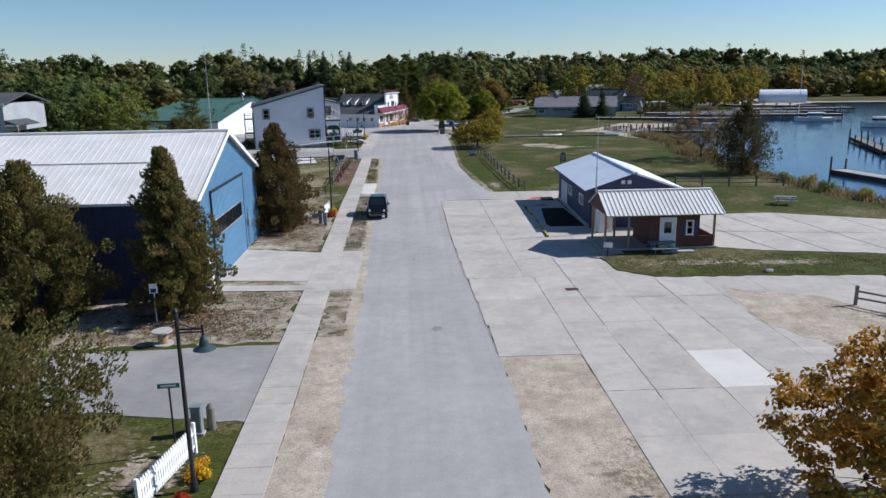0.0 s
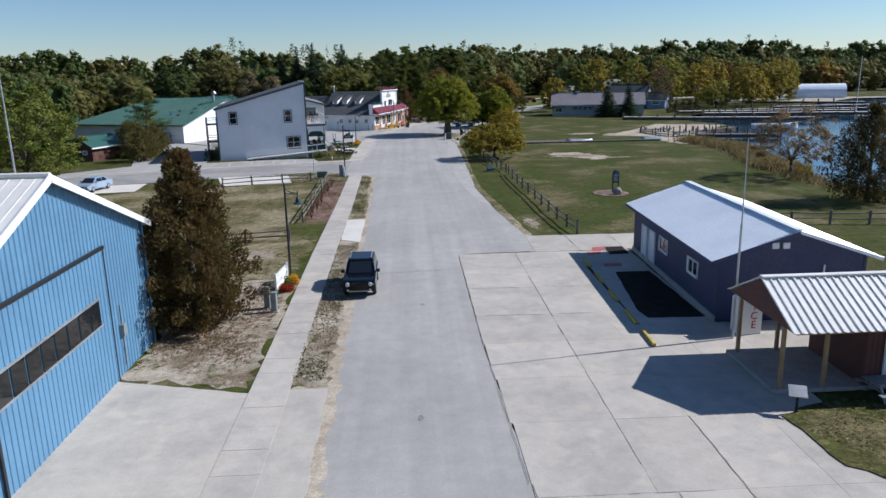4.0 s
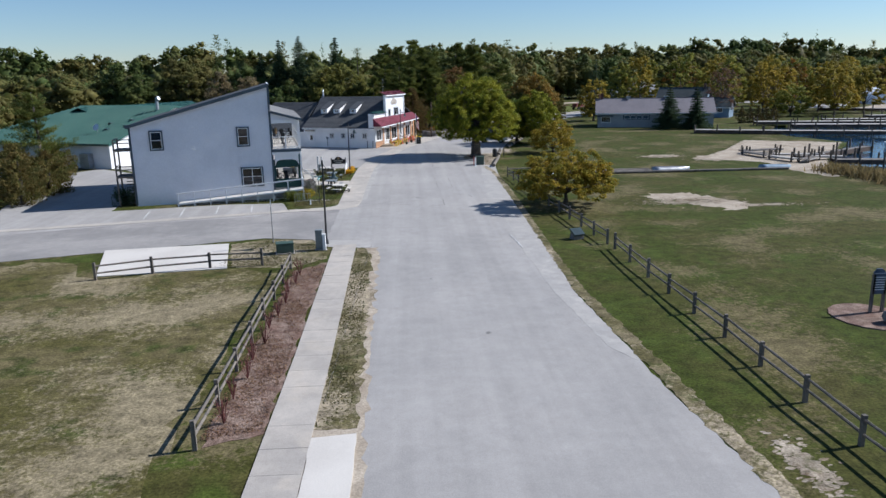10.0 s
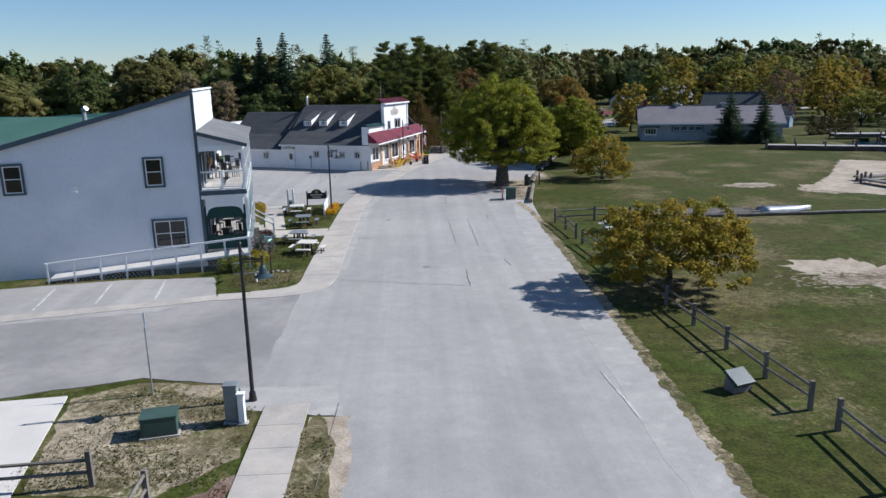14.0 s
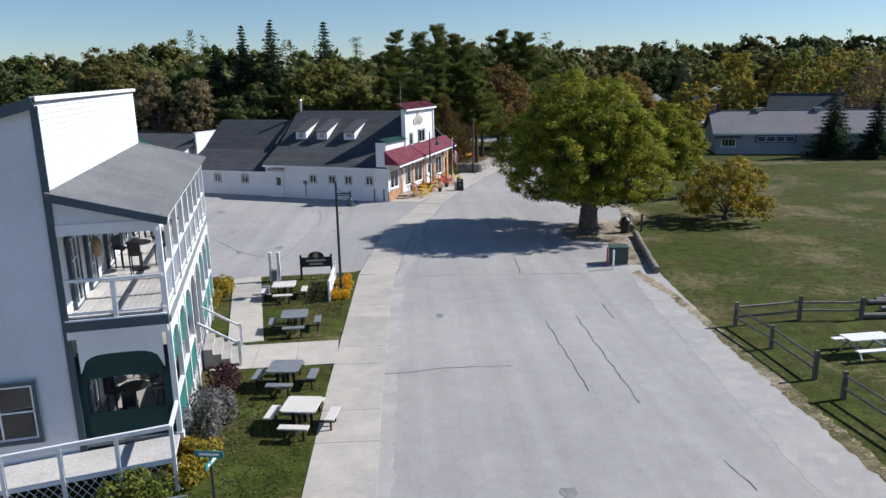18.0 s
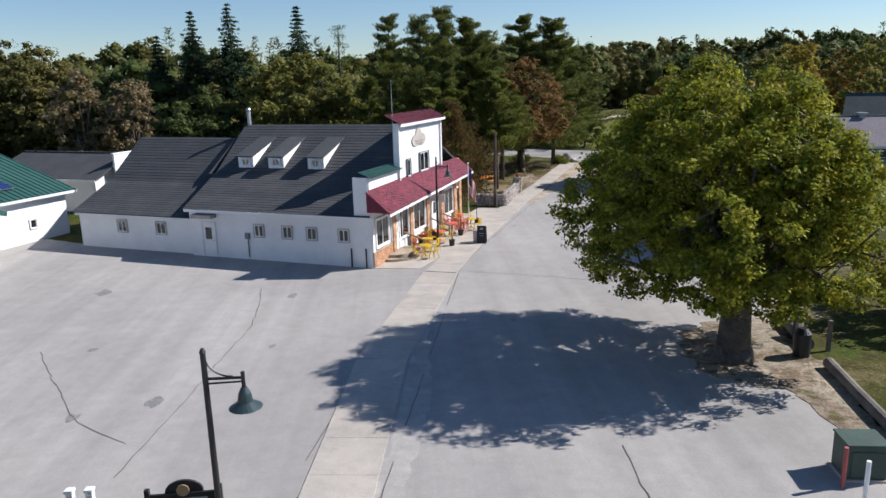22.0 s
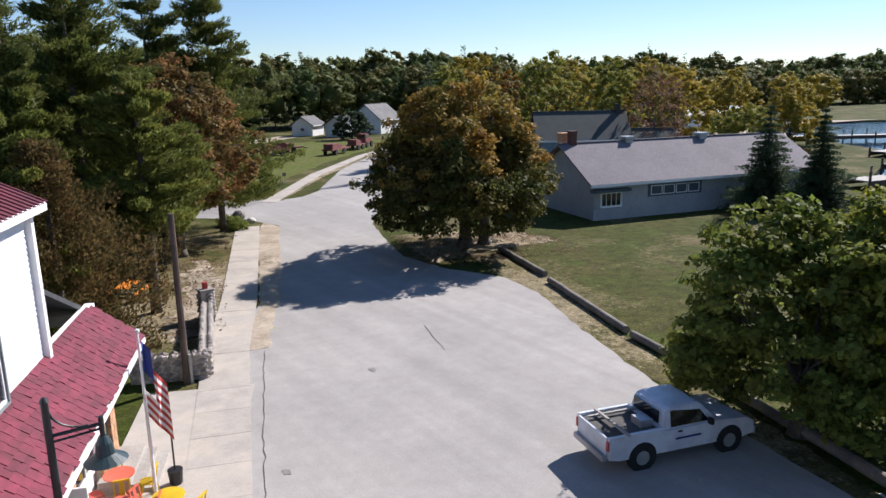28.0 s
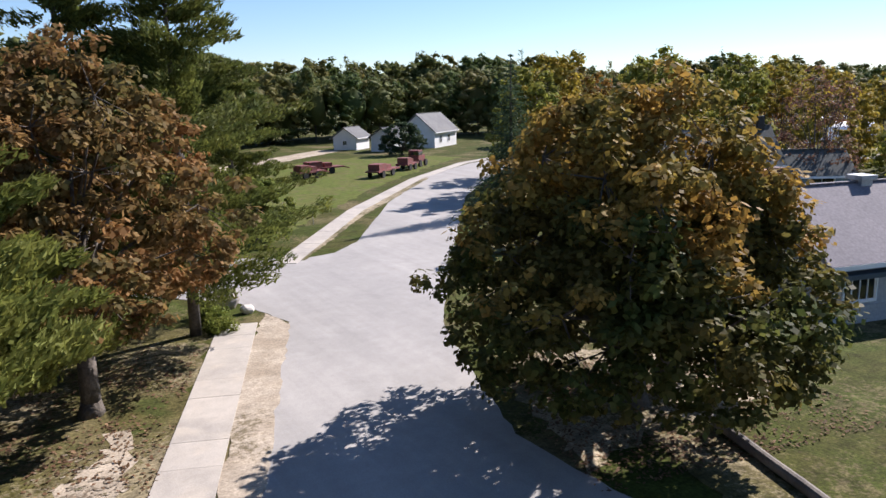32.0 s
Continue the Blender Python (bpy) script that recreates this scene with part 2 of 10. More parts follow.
SLATEGREEN = mat("dark_green_grey_shingles", (0.075, 0.088, 0.084), (0.06, 0.072, 0.07), scale=2, fine=7, rough=0.9, spread=0.6, jitter=0.1)
GREYSHINGLE = mat("grey_shingles", (0.15, 0.15, 0.145), (0.12, 0.12, 0.12), scale=2, fine=7, rough=0.9, spread=0.6, jitter=0.1)
PURPLESHINGLE = mat("faded_shingles", (0.20, 0.18, 0.19), (0.17, 0.155, 0.165), scale=2, fine=7, rough=0.9, spread=0.6)
BURGUNDY = mat("burgundy_shingles", (0.17, 0.021, 0.042), (0.125, 0.019, 0.033), scale=0.6, fine=6, rough=0.8, spread=0.6, jitter=0.2)
GREENROOF = mat("green_metal_roof", (0.028, 0.092, 0.074), (0.040, 0.11, 0.088), scale=4, fine=5, rough=0.45, spread=0.15)
BRICK = mat("tan_brick", (0.42, 0.22, 0.12), (0.50, 0.30, 0.17), scale=0.3, fine=10, rough=0.85, spread=0.6, jitter=0.25)
STONESTEP = mat("tan_sandstone", (0.40, 0.33, 0.25), (0.32, 0.26, 0.19), scale=0.6, fine=12, rough=0.9, spread=0.5)
STONE = mat("field_stone", (0.34, 0.30, 0.26), (0.24, 0.22, 0.21), scale=0.5, fine=8, rough=0.9, spread=0.6, jitter=0.3)
WOODGREY = mat("weathered_wood", (0.19, 0.165, 0.135), (0.12, 0.105, 0.09), scale=0.8, fine=12, rough=0.85, spread=0.5, jitter=0.15)
DECK = mat("grey_deck_boards", (0.40, 0.37, 0.33), (0.32, 0.30, 0.27), scale=1, fine=12, rough=0.85, spread=0.4, jitter=0.1)
TANWOOD = mat("tan_wood", (0.36, 0.24, 0.13), (0.30, 0.19, 0.10), scale=0.8, fine=12, rough=0.8, jitter=0.1)
BLACK = mat("black_painted_metal", (0.018, 0.018, 0.020), scale=1, rough=0.45)
DARKMETAL = mat("dark_green_lamp_metal", (0.03, 0.055, 0.06), scale=1, rough=0.4)
STEEL = mat("galvanised_steel", (0.45, 0.46, 0.47), scale=1, rough=0.45, metal=0.6)
GREYBOX = mat("grey_green_cabinet", (0.22, 0.25, 0.25), scale=1, rough=0.6)
GREENBOX = mat("dark_green_cabinet", (0.05, 0.09, 0.07), scale=1, rough=0.6)
CANE = mat("dark_red_canes", (0.16, 0.05, 0.045), scale=0.5, rough=0.8)
SIGNGREEN = mat("teal_sign_face", (0.02, 0.22, 0.20), scale=1, rough=0.5)
BLUESIGN = mat("pale_blue_sign_face", (0.35, 0.50, 0.62), scale=1, rough=0.5)
NAVYGREY = mat("blue_grey_board", (0.07, 0.10, 0.15), scale=0.5, rough=0.6)
MESHGREY = mat("grey_mesh_tabletop", (0.20, 0.215, 0.22), (0.16, 0.17, 0.175), scale=0.4, fine=30, rough=0.5, spread=0.5)
DARKMULCH = mat("dark_mulch", (0.022, 0.018, 0.016), (0.035, 0.028, 0.022), scale=0.6, fine=16, rough=0.95, bump=0.8, spread=1.2, gloss=0.1)
BARK = mat("bark", (0.085, 0.07, 0.055), (0.13, 0.11, 0.09), scale=0.5, fine=9, rough=0.95, bump=0.8, spread=0.9)
YELLOW = mat("yellow_chair_paint", (0.72, 0.48, 0.02), scale=1, rough=0.45)
REDCHAIR = mat("red_chair_paint", (0.78, 0.16, 0.10), scale=1, rough=0.45)
ORANGE = mat("orange_table_paint", (0.75, 0.24, 0.03), scale=1, rough=0.5)
TYRE = mat("rubber", (0.02, 0.02, 0.02), scale=1, rough=0.9)
INSIDE = mat("dim_interior", (0.10, 0.095, 0.09), (0.06, 0.055, 0.05), scale=0.7, rough=0.9)
CARBLACK = mat("black_car_paint", (0.003, 0.0035, 0.005), scale=1, rough=0.12, bump=0, gloss=0.35)
CARSILVER = mat("silver_blue_car_paint", (0.30, 0.38, 0.47), scale=1, rough=0.25, bump=0, gloss=0.6)
CARWHITE = mat("white_car_paint", (0.70, 0.74, 0.80), scale=1, rough=0.3, bump=0)
RED = mat("red_paint", (0.5, 0.05, 0.04), scale=1, rough=0.5)
BLUEFLAG = mat("blue_cloth", (0.03, 0.05, 0.22), scale=1, rough=0.9)
MACHINE = mat("faded_red_machinery", (0.22, 0.05, 0.05), (0.14, 0.06, 0.05), scale=0.5, rough=0.7)
GREYSIDE = mat("grey_siding", (0.36, 0.37, 0.37), (0.31, 0.32, 0.33), scale=2, fine=8, rough=0.7)
BLUESIDE = mat("pale_blue_siding", (0.22, 0.31, 0.40), scale=2, fine=8, rough=0.7)
SOLAR = mat("solar_cells", (0.015, 0.03, 0.10), (0.02, 0.04, 0.13), scale=0.6, rough=0.15, bump=0)
LEAF_BIG = leaves("green_gold_leaves", (0.120, 0.158, 0.020), (0.37, 0.345, 0.038), 1.0)
LEAF_GOLD = leaves("golden_leaves", (0.40, 0.27, 0.035), (0.21, 0.20, 0.03), 1.3)
LEAF_ORANGE = leaves("orange_leaves", (0.50, 0.22, 0.03), (0.32, 0.22, 0.04), 1.0)
LEAF_RUST = leaves("rusty_leaves", (0.33, 0.155, 0.032), (0.10, 0.108, 0.027), 2.8)
LEAF_GREEN = leaves("green_leaves", (0.123, 0.168, 0.034), (0.213, 0.218, 0.045), 2.0)
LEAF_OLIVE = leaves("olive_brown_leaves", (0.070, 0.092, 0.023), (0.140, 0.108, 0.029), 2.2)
LEAF_PINE = leaves("pine_needles", (0.084, 0.109, 0.029), (0.153, 0.162, 0.036), 1.6)
LEAF_SOFTPINE = leaves("light_pine_needles", (0.135, 0.160, 0.039), (0.217, 0.221, 0.049), 1.4)
# golden brown raised in tone for a backlit crown top
LEAF_MAPLE = leaves("backlit_golden_brown_maple_leaves", (0.358, 0.207, 0.048), (0.185, 0.162, 0.039), 2.2)
LEAF_COPPER = leaves("copper_brown_leaves", (0.300, 0.156, 0.060), (0.138, 0.120, 0.043), 2.4)
LEAF_SPRUCE = leaves("spruce_needles", (0.040, 0.067, 0.036), (0.067, 0.096, 0.045), 1.8)
LEAF_JUNIPER = leaves("juniper_needles", (0.125, 0.135, 0.042), (0.205, 0.145, 0.052), 0.9)
LEAF_RUSTJUN = leaves("rusty_juniper_needles", (0.092, 0.081, 0.030), (0.155, 0.092, 0.037), 0.8)
LEAF_CEDAR = leaves("cedar_needles", (0.062, 0.064, 0.025), (0.105, 0.075, 0.032), 1.2)
LEAF_LAV = leaves("grey_mauve_leaves", (0.22, 0.19, 0.21), (0.15, 0.16, 0.11), 0.6)
LEAF_PLUM = leaves("plum_leaves", (0.10, 0.035, 0.04), (0.07, 0.04, 0.035), 0.6)
LEAF_BROWN = leaves("dry_brown_leaves", (0.195, 0.135, 0.068), (0.270, 0.180, 0.075), 1.2)
LEAF_WOODS = leaves("mixed_woodland_leaves", (0.104, 0.130, 0.042), (0.165, 0.168, 0.054), 9.0, 0.15)
LEAF_DEEP = leaves("deep_green_leaves", (0.076, 0.113, 0.035), (0.124, 0.151, 0.045), 4.0, 0.18)
LEAF_OAK = leaves("olive_oak_leaves", (0.136, 0.139, 0.044), (0.193, 0.161, 0.054), 4.0, 0.18)
LEAF_DOME = leaves("sunlit_olive_oak_leaves", (0.170, 0.178, 0.046), (0.225, 0.205, 0.052), 2.0, 0.2)
LEAF_TWIG = leaves("thin_grey_brown_leaves", (0.25, 0.205, 0.115), (0.28, 0.215, 0.105), 2.0, 0.25)
LEAF_WILLOW = leaves("yellow_green_willow_leaves", (0.220, 0.237, 0.046), (0.297, 0.275, 0.055), 2.0, 0.25)
LEAF_WINE = leaves("sparse_wine_red_leaves", (0.20, 0.095, 0.060), (0.16, 0.10, 0.065), 1.6, 0.3)
LEAF_AUTUMN = leaves("autumn_woodland_leaves", (0.414, 0.299, 0.046), (0.276, 0.241, 0.046), 7.0)
REED = leaves("tan_reeds", (0.26, 0.19, 0.09), (0.17, 0.14, 0.06), 1.0)
REDBLOOM = leaves("dark_red_blooms", (0.42, 0.045, 0.02), (0.30, 0.05, 0.02), 0.5)
FLOWER = leaves("orange_flowers", (0.65, 0.28, 0.02), (0.55, 0.38, 0.02), 0.5)


def glass(name, tint, rough=0.05):
    m = bpy.data.materials.new(name)
    m.use_nodes = True
    b = m.node_tree.nodes["Principled BSDF"]
    b.inputs["Base Color"].default_value, b.inputs["Roughness"].default_value = (*tint, 1), rough
    b.inputs["Specular IOR Level"].default_value = 0.8
    return m


GLASS = glass("dark_window_glass", (0.012, 0.014, 0.017))
LENS = glass("headlight_glass", (0.6, 0.6, 0.6))


def water_mat():
    m = bpy.data.materials.new("harbour_water")
    m.use_nodes = True
    n, l = m.node_tree.nodes, m.node_tree.links
    b = n["Principled BSDF"]
    b.inputs["Base Color"].default_value, b.inputs["Roughness"].default_value = (0.008, 0.036, 0.075, 1), 0.10
    place, waves, bump = n.new("ShaderNodeNewGeometry"), n.new("ShaderNodeTexNoise"), n.new("ShaderNodeBump")
    waves.inputs["Scale"].default_value, waves.inputs["Detail"].default_value = 1.6, 4.0
    bump.inputs["Strength"].default_value, bump.inputs["Distance"].default_value = 0.35, 0.08
    l.new(place.outputs["Position"], waves.inputs["Vector"])
    l.new(waves.outputs[0], bump.inputs["Height"])
    l.new(bump.outputs[0], b.inputs["Normal"])
    return m


WATER = water_mat()


# ---- tools for meshes ----
def box(bm, x, y, z, sx, sy, sz, turn=0.0, lean=None):
    """A box with its centre at x, y and its foot at z."""
    m = pose(x, y, z, 0, 0, turn) @ (lean or Matrix()) @ Matrix.LocRotScale((0, 0, sz / 2), None, (sx, sy, sz))
    bmesh.ops.create_cube(bm, size=1, matrix=m)


def rod(bm, a, b, r, r2=None, n=8):
    a, b = Vector(a), Vector(b)
    way = b - a
    m = Matrix.Translation((a + b) / 2) @ way.to_track_quat("Z", "Y").to_matrix().to_4x4()
    bmesh.ops.create_cone(bm, cap_ends=True, segments=n, radius1=r, radius2=r if r2 is None else r2, depth=way.length, matrix=m)


def bar(bm, a, b, w, h):
    """A square timber from a to b."""
    a, b = Vector(a), Vector(b)
    way = b - a
    q = way.to_track_quat("Y", "Z").to_matrix().to_4x4()
    bmesh.ops.create_cube(bm, size=1, matrix=Matrix.Translation((a + b) / 2) @ q @ Matrix.Diagonal((w, way.length, h, 1)))


def face(bm, *pts):
    return bm.faces.new([bm.verts.new(p) for p in pts])


def slab(bm, pts, thick):
    """A plate of any outline, given by its upper corners, with thickness downwards along its normal."""
    up = [Vector(p) for p in pts]
    nrm = (up[1] - up[0]).cross(up[2] - up[0]).normalized()
    if nrm.z < 0:
        up.reverse()
        nrm = -nrm
    a = [bm.verts.new(p) for p in up]
    b = [bm.verts.new(p - nrm * thick) for p in up]
    bm.faces.new(a)
    bm.faces.new(b[::-1])
    for i in range(len(a)):
        j = (i + 1) % len(a)
        bm.faces.new((a[i], b[i], b[j], a[j]))


def prism(bm, pts, z0, z1):
    slab(bm, [(x, y, z1) for x, y in pts], z1 - z0)


def put(name, bm, material, parent=None, label="", smooth=False):
    me = bpy.data.meshes.new(name)
    bm.normal_update()
    bm.to_mesh(me)
    bm.free()
    me.materials.append(material)
    if smooth:
        me.polygons.foreach_set("use_smooth", [True] * len(me.polygons))
    ob = new(name, me)
    ob.parent = parent
    return tagged(ob, label=label)


def weld(bm):
    bmesh.ops.remove_doubles(bm, verts=bm.verts, dist=0.0005)
    return bm


def part(name, build, material, parent, label="", smooth=False):
    """build: a function that fills a bmesh, or the bmesh itself."""
    if callable(build):
        bm = bmesh.new()
        build(bm)
    else:
        bm = build
    return put(name, bm, material, parent, label, smooth)


def boxes(*rows):
    bm = bmesh.new()
    for r in rows:
        box(bm, *r)
    return bm


def thing(name, m, label, category, group="", kind=""):
    e = new(name)
    e.matrix_world = m if isinstance(m, Matrix) else pose(*m)
    return tagged(e, label, category, group, kind)


def thing_part(name, parent):
    """An Empty under a thing that gathers the pieces of one part."""
    ob = new(name)
    ob.parent = parent
    return ob


def mesh_np(name, verts, quads, material, parent=None, label=""):
    me = bpy.data.meshes.new(name)
    nv, nq = len(verts), len(quads)
    k = quads.shape[1]
    me.vertices.add(nv)
    me.vertices.foreach_set("co", verts.astype(np.float32).ravel())
    me.loops.add(nq * k)
    me.loops.foreach_set("vertex_index", quads.astype(np.int32).ravel())
    me.polygons.add(nq)
    me.polygons.foreach_set("loop_start", np.arange(0, nq * k, k, dtype=np.int32))
    me.update()
    me.materials.append(material)
    ob = new(name, me)
    ob.parent = parent
    return tagged(ob, label=label)


def ragged(pts, step=0.5, amp=0.12, seed=0):
    """An outline broken into short, uneven pieces."""
    rng = random.Random(seed)
    out = []
    for i, p in enumerate(pts):
        a, b = Vector(p), Vector(pts[(i + 1) % len(pts)])
        n = max(1, min(400, int((b - a).length / step)))
        for k in range(n):
            q = a.lerp(b, k / n)
            w = 0 if k == 0 else amp
            out.append((q.x + rng.uniform(-w, w), q.y + rng.uniform(-w, w)))
    return out


def sheet(name, pts, z, material, label="", category="ground", amp=0.0, step=0.5, thick=0.06, parent=None, seed=0):
    pts = ragged(pts, step, amp, seed) if amp else pts
    bm = bmesh.new()
    edges = []
    vs = [bm.verts.new((x, y, z)) for x, y in pts]
    for i in range(len(vs)):
        edges.append(bm.edges.new((vs[i], vs[(i + 1) % len(vs)])))
    bmesh.ops.triangle_fill(bm, use_beauty=True, edges=edges)
    for f in bm.faces:
        if f.normal.z < 0:
            f.normal_flip()
    rim = [e for e in bm.edges if e.is_boundary]
    got = bmesh.ops.extrude_edge_only(bm, edges=rim)
    bmesh.ops.translate(bm, verts=[v for v in got["geom"] if isinstance(v, bmesh.types.BMVert)], vec=(0, 0, -thick))
    ob = put(name, bm, material, parent)
    return tagged(ob, label, category, kind="structure") if parent is None else tagged(ob, label)


def ribbon(pts, w, z, seed=0, amp=0.05):
    """A thin uneven strip along a line, for cracks and marks: bmesh."""
    rng = random.Random(seed)
    bm = bmesh.new()
    line = []
    for a, b in zip(pts, pts[1:]):
        a, b = Vector(a), Vector(b)
        n = max(1, int((b - a).length / 0.4))
        line += [a.lerp(b, k / n) + Vector((rng.uniform(-amp, amp), rng.uniform(-amp, amp))) for k in range(n)]
    line.append(Vector(pts[-1]))
    last = None
    for i, p in enumerate(line):
        d = (line[min(i + 1, len(line) - 1)] - line[max(i - 1, 0)]).normalized()
        o = Vector((-d.y, d.x)) * w * rng.uniform(0.35, 0.65)
        row = (bm.verts.new((p.x + o.x, p.y + o.y, z)), bm.verts.new((p.x - o.x, p.y - o.y, z)))
        if last:
            bm.faces.new((last[0], last[1], row[1], row[0]))
        last = row
    for f in bm.faces:
        f.normal_update()
        if f.normal.z < 0:
            f.normal_flip()
    return bm


# ---- ground, lake, roads ----
SHORE = [(46, -60), (47, 20), (46.5, 48), (45.5, 65), (44, 80), (43.5, 98), (46, 115), (50, 127), (49.5, 137), (50.5, 146), (57, 156), (66, 168), (63, 180), (64, 188), (66, 196), (80, 206), (105, 214), (120, 232), (135, 262), (175, 268), (190, 250), (230, 262), (420, 240), (600, 100), (600, -60)]


def build_ground():
    bm = bmesh.new()
    loops = []
    for pts in ([(-2500, -900), (2500, -900), (2500, 2600), (-2500, 2600)], ragged(SHORE, 2.0, 0.35, 3)):
        vs = [bm.verts.new((x, y, 0)) for x, y in pts]
        loops.append([bm.edges.new((vs[i], vs[(i + 1) % len(vs)])) for i in range(len(vs))])
    bmesh.ops.triangle_fill(bm, use_beauty=True, edges=loops[0] + loops[1])
    for f in bm.faces:
        if f.normal.z < 0:
            f.normal_flip()
    got = bmesh.ops.extrude_edge_only(bm, edges=[e for e in loops[1] if e.is_valid])
    bmesh.ops.translate(bm, verts=[v for v in got["geom"] if isinstance(v, bmesh.types.BMVert)], vec=(0, 0, -0.9))
    return tagged(put("ground", bm, GRASS), "autumn lawn and rough grass of a small village", "ground", kind="structure")


ground = build_ground()
sheet("water", [(30, -70), (620, -70), (620, 300), (30, 300)], -0.35, WATER, "calm blue harbour water with small ripples", "water", thick=0.3)

ROAD_L = [(-1.2, -40), (-1.4, 20), (-1.55, 37), (-1.8, 56), (-2.2, 75), (-2.5, 95), (-2.7, 109.6), (-3.6, 111.5)]
ROAD_R = [(10.0, 75.7), (9.7, 79), (8.9, 87), (8.35, 98), (8.8, 107), (8.95, 116), (9.1, 125), (9.6, 138), (10.2, 147), (10.7, 153), (11.4, 161), (13.4, 167), (15.0, 175), (17.2, 184), (19.7, 190.6), (21.6, 194.7), (22.2, 198), (20.8, 202), (20.6, 206), (22.9, 212.5), (24.7, 217), (33.4, 230), (48, 251), (60, 264), (72, 274), (95, 287), (130, 300)]
ROAD_N = [(128, 306), (92, 293), (68, 281), (55, 270.5), (40, 252.5), (29.3, 236.5), (26.5, 234), (22, 233), (10, 240), (8, 234), (17.2, 227), (18.7, 221), (14.5, 211), (10.6, 203.2), (6.4, 196), (3.9, 189.7), (-0.8, 178.6), (-3.2, 174.9), (-5.0, 155.6), (-5.2, 135), (-5.2, 127), (-7.0, 124), (-7.0, 111.6)]
sheet("road", ROAD_L[:-1] + [(-3.2, 111.6), (-6.4, 111.6)] + ROAD_N[::-1] + ROAD_R[::-1] + [(9.7, 70.75), (4.75, 70.5), (4.7, 55), (5.05, 43), (5.5, 29), (5.6, 12), (5.6, -40)], 0.020, ASPHALT, "worn light grey village street with cracks", "road", amp=0.07, step=0.6, seed=1)
sheet("side_street", [(-6.2, 111.7), (-10.7, 112.9), (-18, 110.7), (-26, 108.4), (-60, 99), (-60, 108), (-40, 116.8), (-22.6, 120.4), (-13, 122.4), (-10, 123.9), (-6.2, 124.6)], 0.024, ASPHALT2, "patched grey asphalt side street", "road", amp=0.08, step=0.6, seed=2)
sheet("parking_apron", [(-10.7, 124.0), (-11.8, 127.4), (-17.2, 127.4), (-26.5, 125.6), (-27.5, 132), (-31, 149), (-40, 157), (-44, 150), (-36, 124), (-44, 116.5), (-40, 113.5), (-22.6, 119.4), (-13, 121.2)], 0.028, ASPHALT, "grey asphalt parking bays with faded lines", "parking lot", amp=0.05, seed=3)
sheet("parking_lot", [(-4.0, 154), (-7.0, 151.7), (-13.6, 151.2), (-17, 152.5), (-31, 149.5), (-39, 158), (-29.6, 187.5), (-25.9, 185.2), (-5.3, 175.6), (-2.0, 175.2)], 0.024, ASPHALT, "wide grey asphalt lot in front of the store", "parking lot", amp=0.04, seed=4)
sheet("side_lane", [(17.4, 226), (17.6, 230.5), (24, 234), (8, 244), (-10, 252), (-12, 247), (5, 238)], 0.026, ASPHALT2, "narrow lane turning off the street", "road", amp=0.05, seed=5)

# forecourt of concrete panels beside the street
CONC = thing("forecourt", (0, 0, 0), "large pale concrete forecourt with sawn joints", "pavement", kind="structure")
LOT_X = [4.75, 9.1, 11.1, 13.8, 16.3, 19.0, 21.8, 24.4, 27.2, 30.0]
LOT_Y = [18.5, 22.1, 25.8, 29.7, 33.8, 37.8, 42.3, 46.8, 50.5, 54.3, 58.0, 62.6, 66.6, 70.45]


def panel(parent, x0, y0, x1, y1, z=0.03, material=None, gap=0.009, name="concrete_panel"):
    bm = bmesh.new()
    bmesh.ops.create_cube(bm, size=1, matrix=Matrix.Translation(((x0 + x1) / 2, (y0 + y1) / 2, z - 0.06)) @ Matrix.Diagonal((x1 - x0 - gap, y1 - y0 - gap, 0.12, 1)))
    return put(name, bm, material or CONCRETE, parent)


for j in range(len(LOT_Y) - 1):
    y0, y1 = LOT_Y[j], LOT_Y[j + 1]
    for i in range(len(LOT_X) - 1):
        x0, x1 = LOT_X[i], LOT_X[i + 1]
        if y0 > 42 and x0 > 13.9 or y0 > 46 and x0 > 11.2 or y0 > 50 and x0 > 11:
            continue
        if y0 > 42:         # the joint steps inwards beside the blue building
            x0, x1 = (8.5 if abs(v - 9.1) < 0.01 else v for v in (x0, x1))
        if i == 0:
            x0 = 5.5 - max(0, min(1, ((y0 + y1) / 2 - 29) / 14)) * 0.5 - max(0, min(1, ((y0 + y1) / 2 - 43) / 12)) * 0.3
        if y1 < 30 and x0 < 9.0:
            continue
        if abs(y0 - 25.8) < 0.1 and abs(x0 - 13.8) < 0.1:
            panel(CONC, x0, y0, x1, y1, 0.034, NEWCONC, name="new_concrete_panel")
            continue
        panel(CONC, x0, y0, x1, y1, 0.03 + random.uniform(0, 0.006))
for x0, y0, x1, y1 in ((11.1, 66.6, 12.98, 70.45), (9.9, 70.5, 12.8, 75.3), (12.8, 70.5, 16.0, 75.2), (16.0, 70.6, 18.6, 75.1), (13.0, 66.6, 16.1, 70.4), (13.8, 46.8, 16.3, 48), (11.1, 46.8, 13.8, 50.5), (13.8, 48, 16.3, 52), (11.1, 50.5, 13.8, 54.3), (13.8, 52, 16.3, 56), (11.1, 54.3, 13.8, 56), (16.3, 52.4, 20, 56), (20, 52.4, 24, 56), (11.0, 56, 12.3, 62), (11.0, 62, 12.3, 66.6)):
    panel(CONC, x0, y0, x1, y1, 0.03)
sheet("concrete_yard", [(22.5, 52), (24.5, 60.5), (33, 60.5), (44, 55), (44.5, 47), (34, 45.6), (26, 47.5), (23.4, 48.6)], 0.028, CONCRETE, "pale concrete yard with dark joints beside the hut", "pavement", amp=0.05, seed=7)
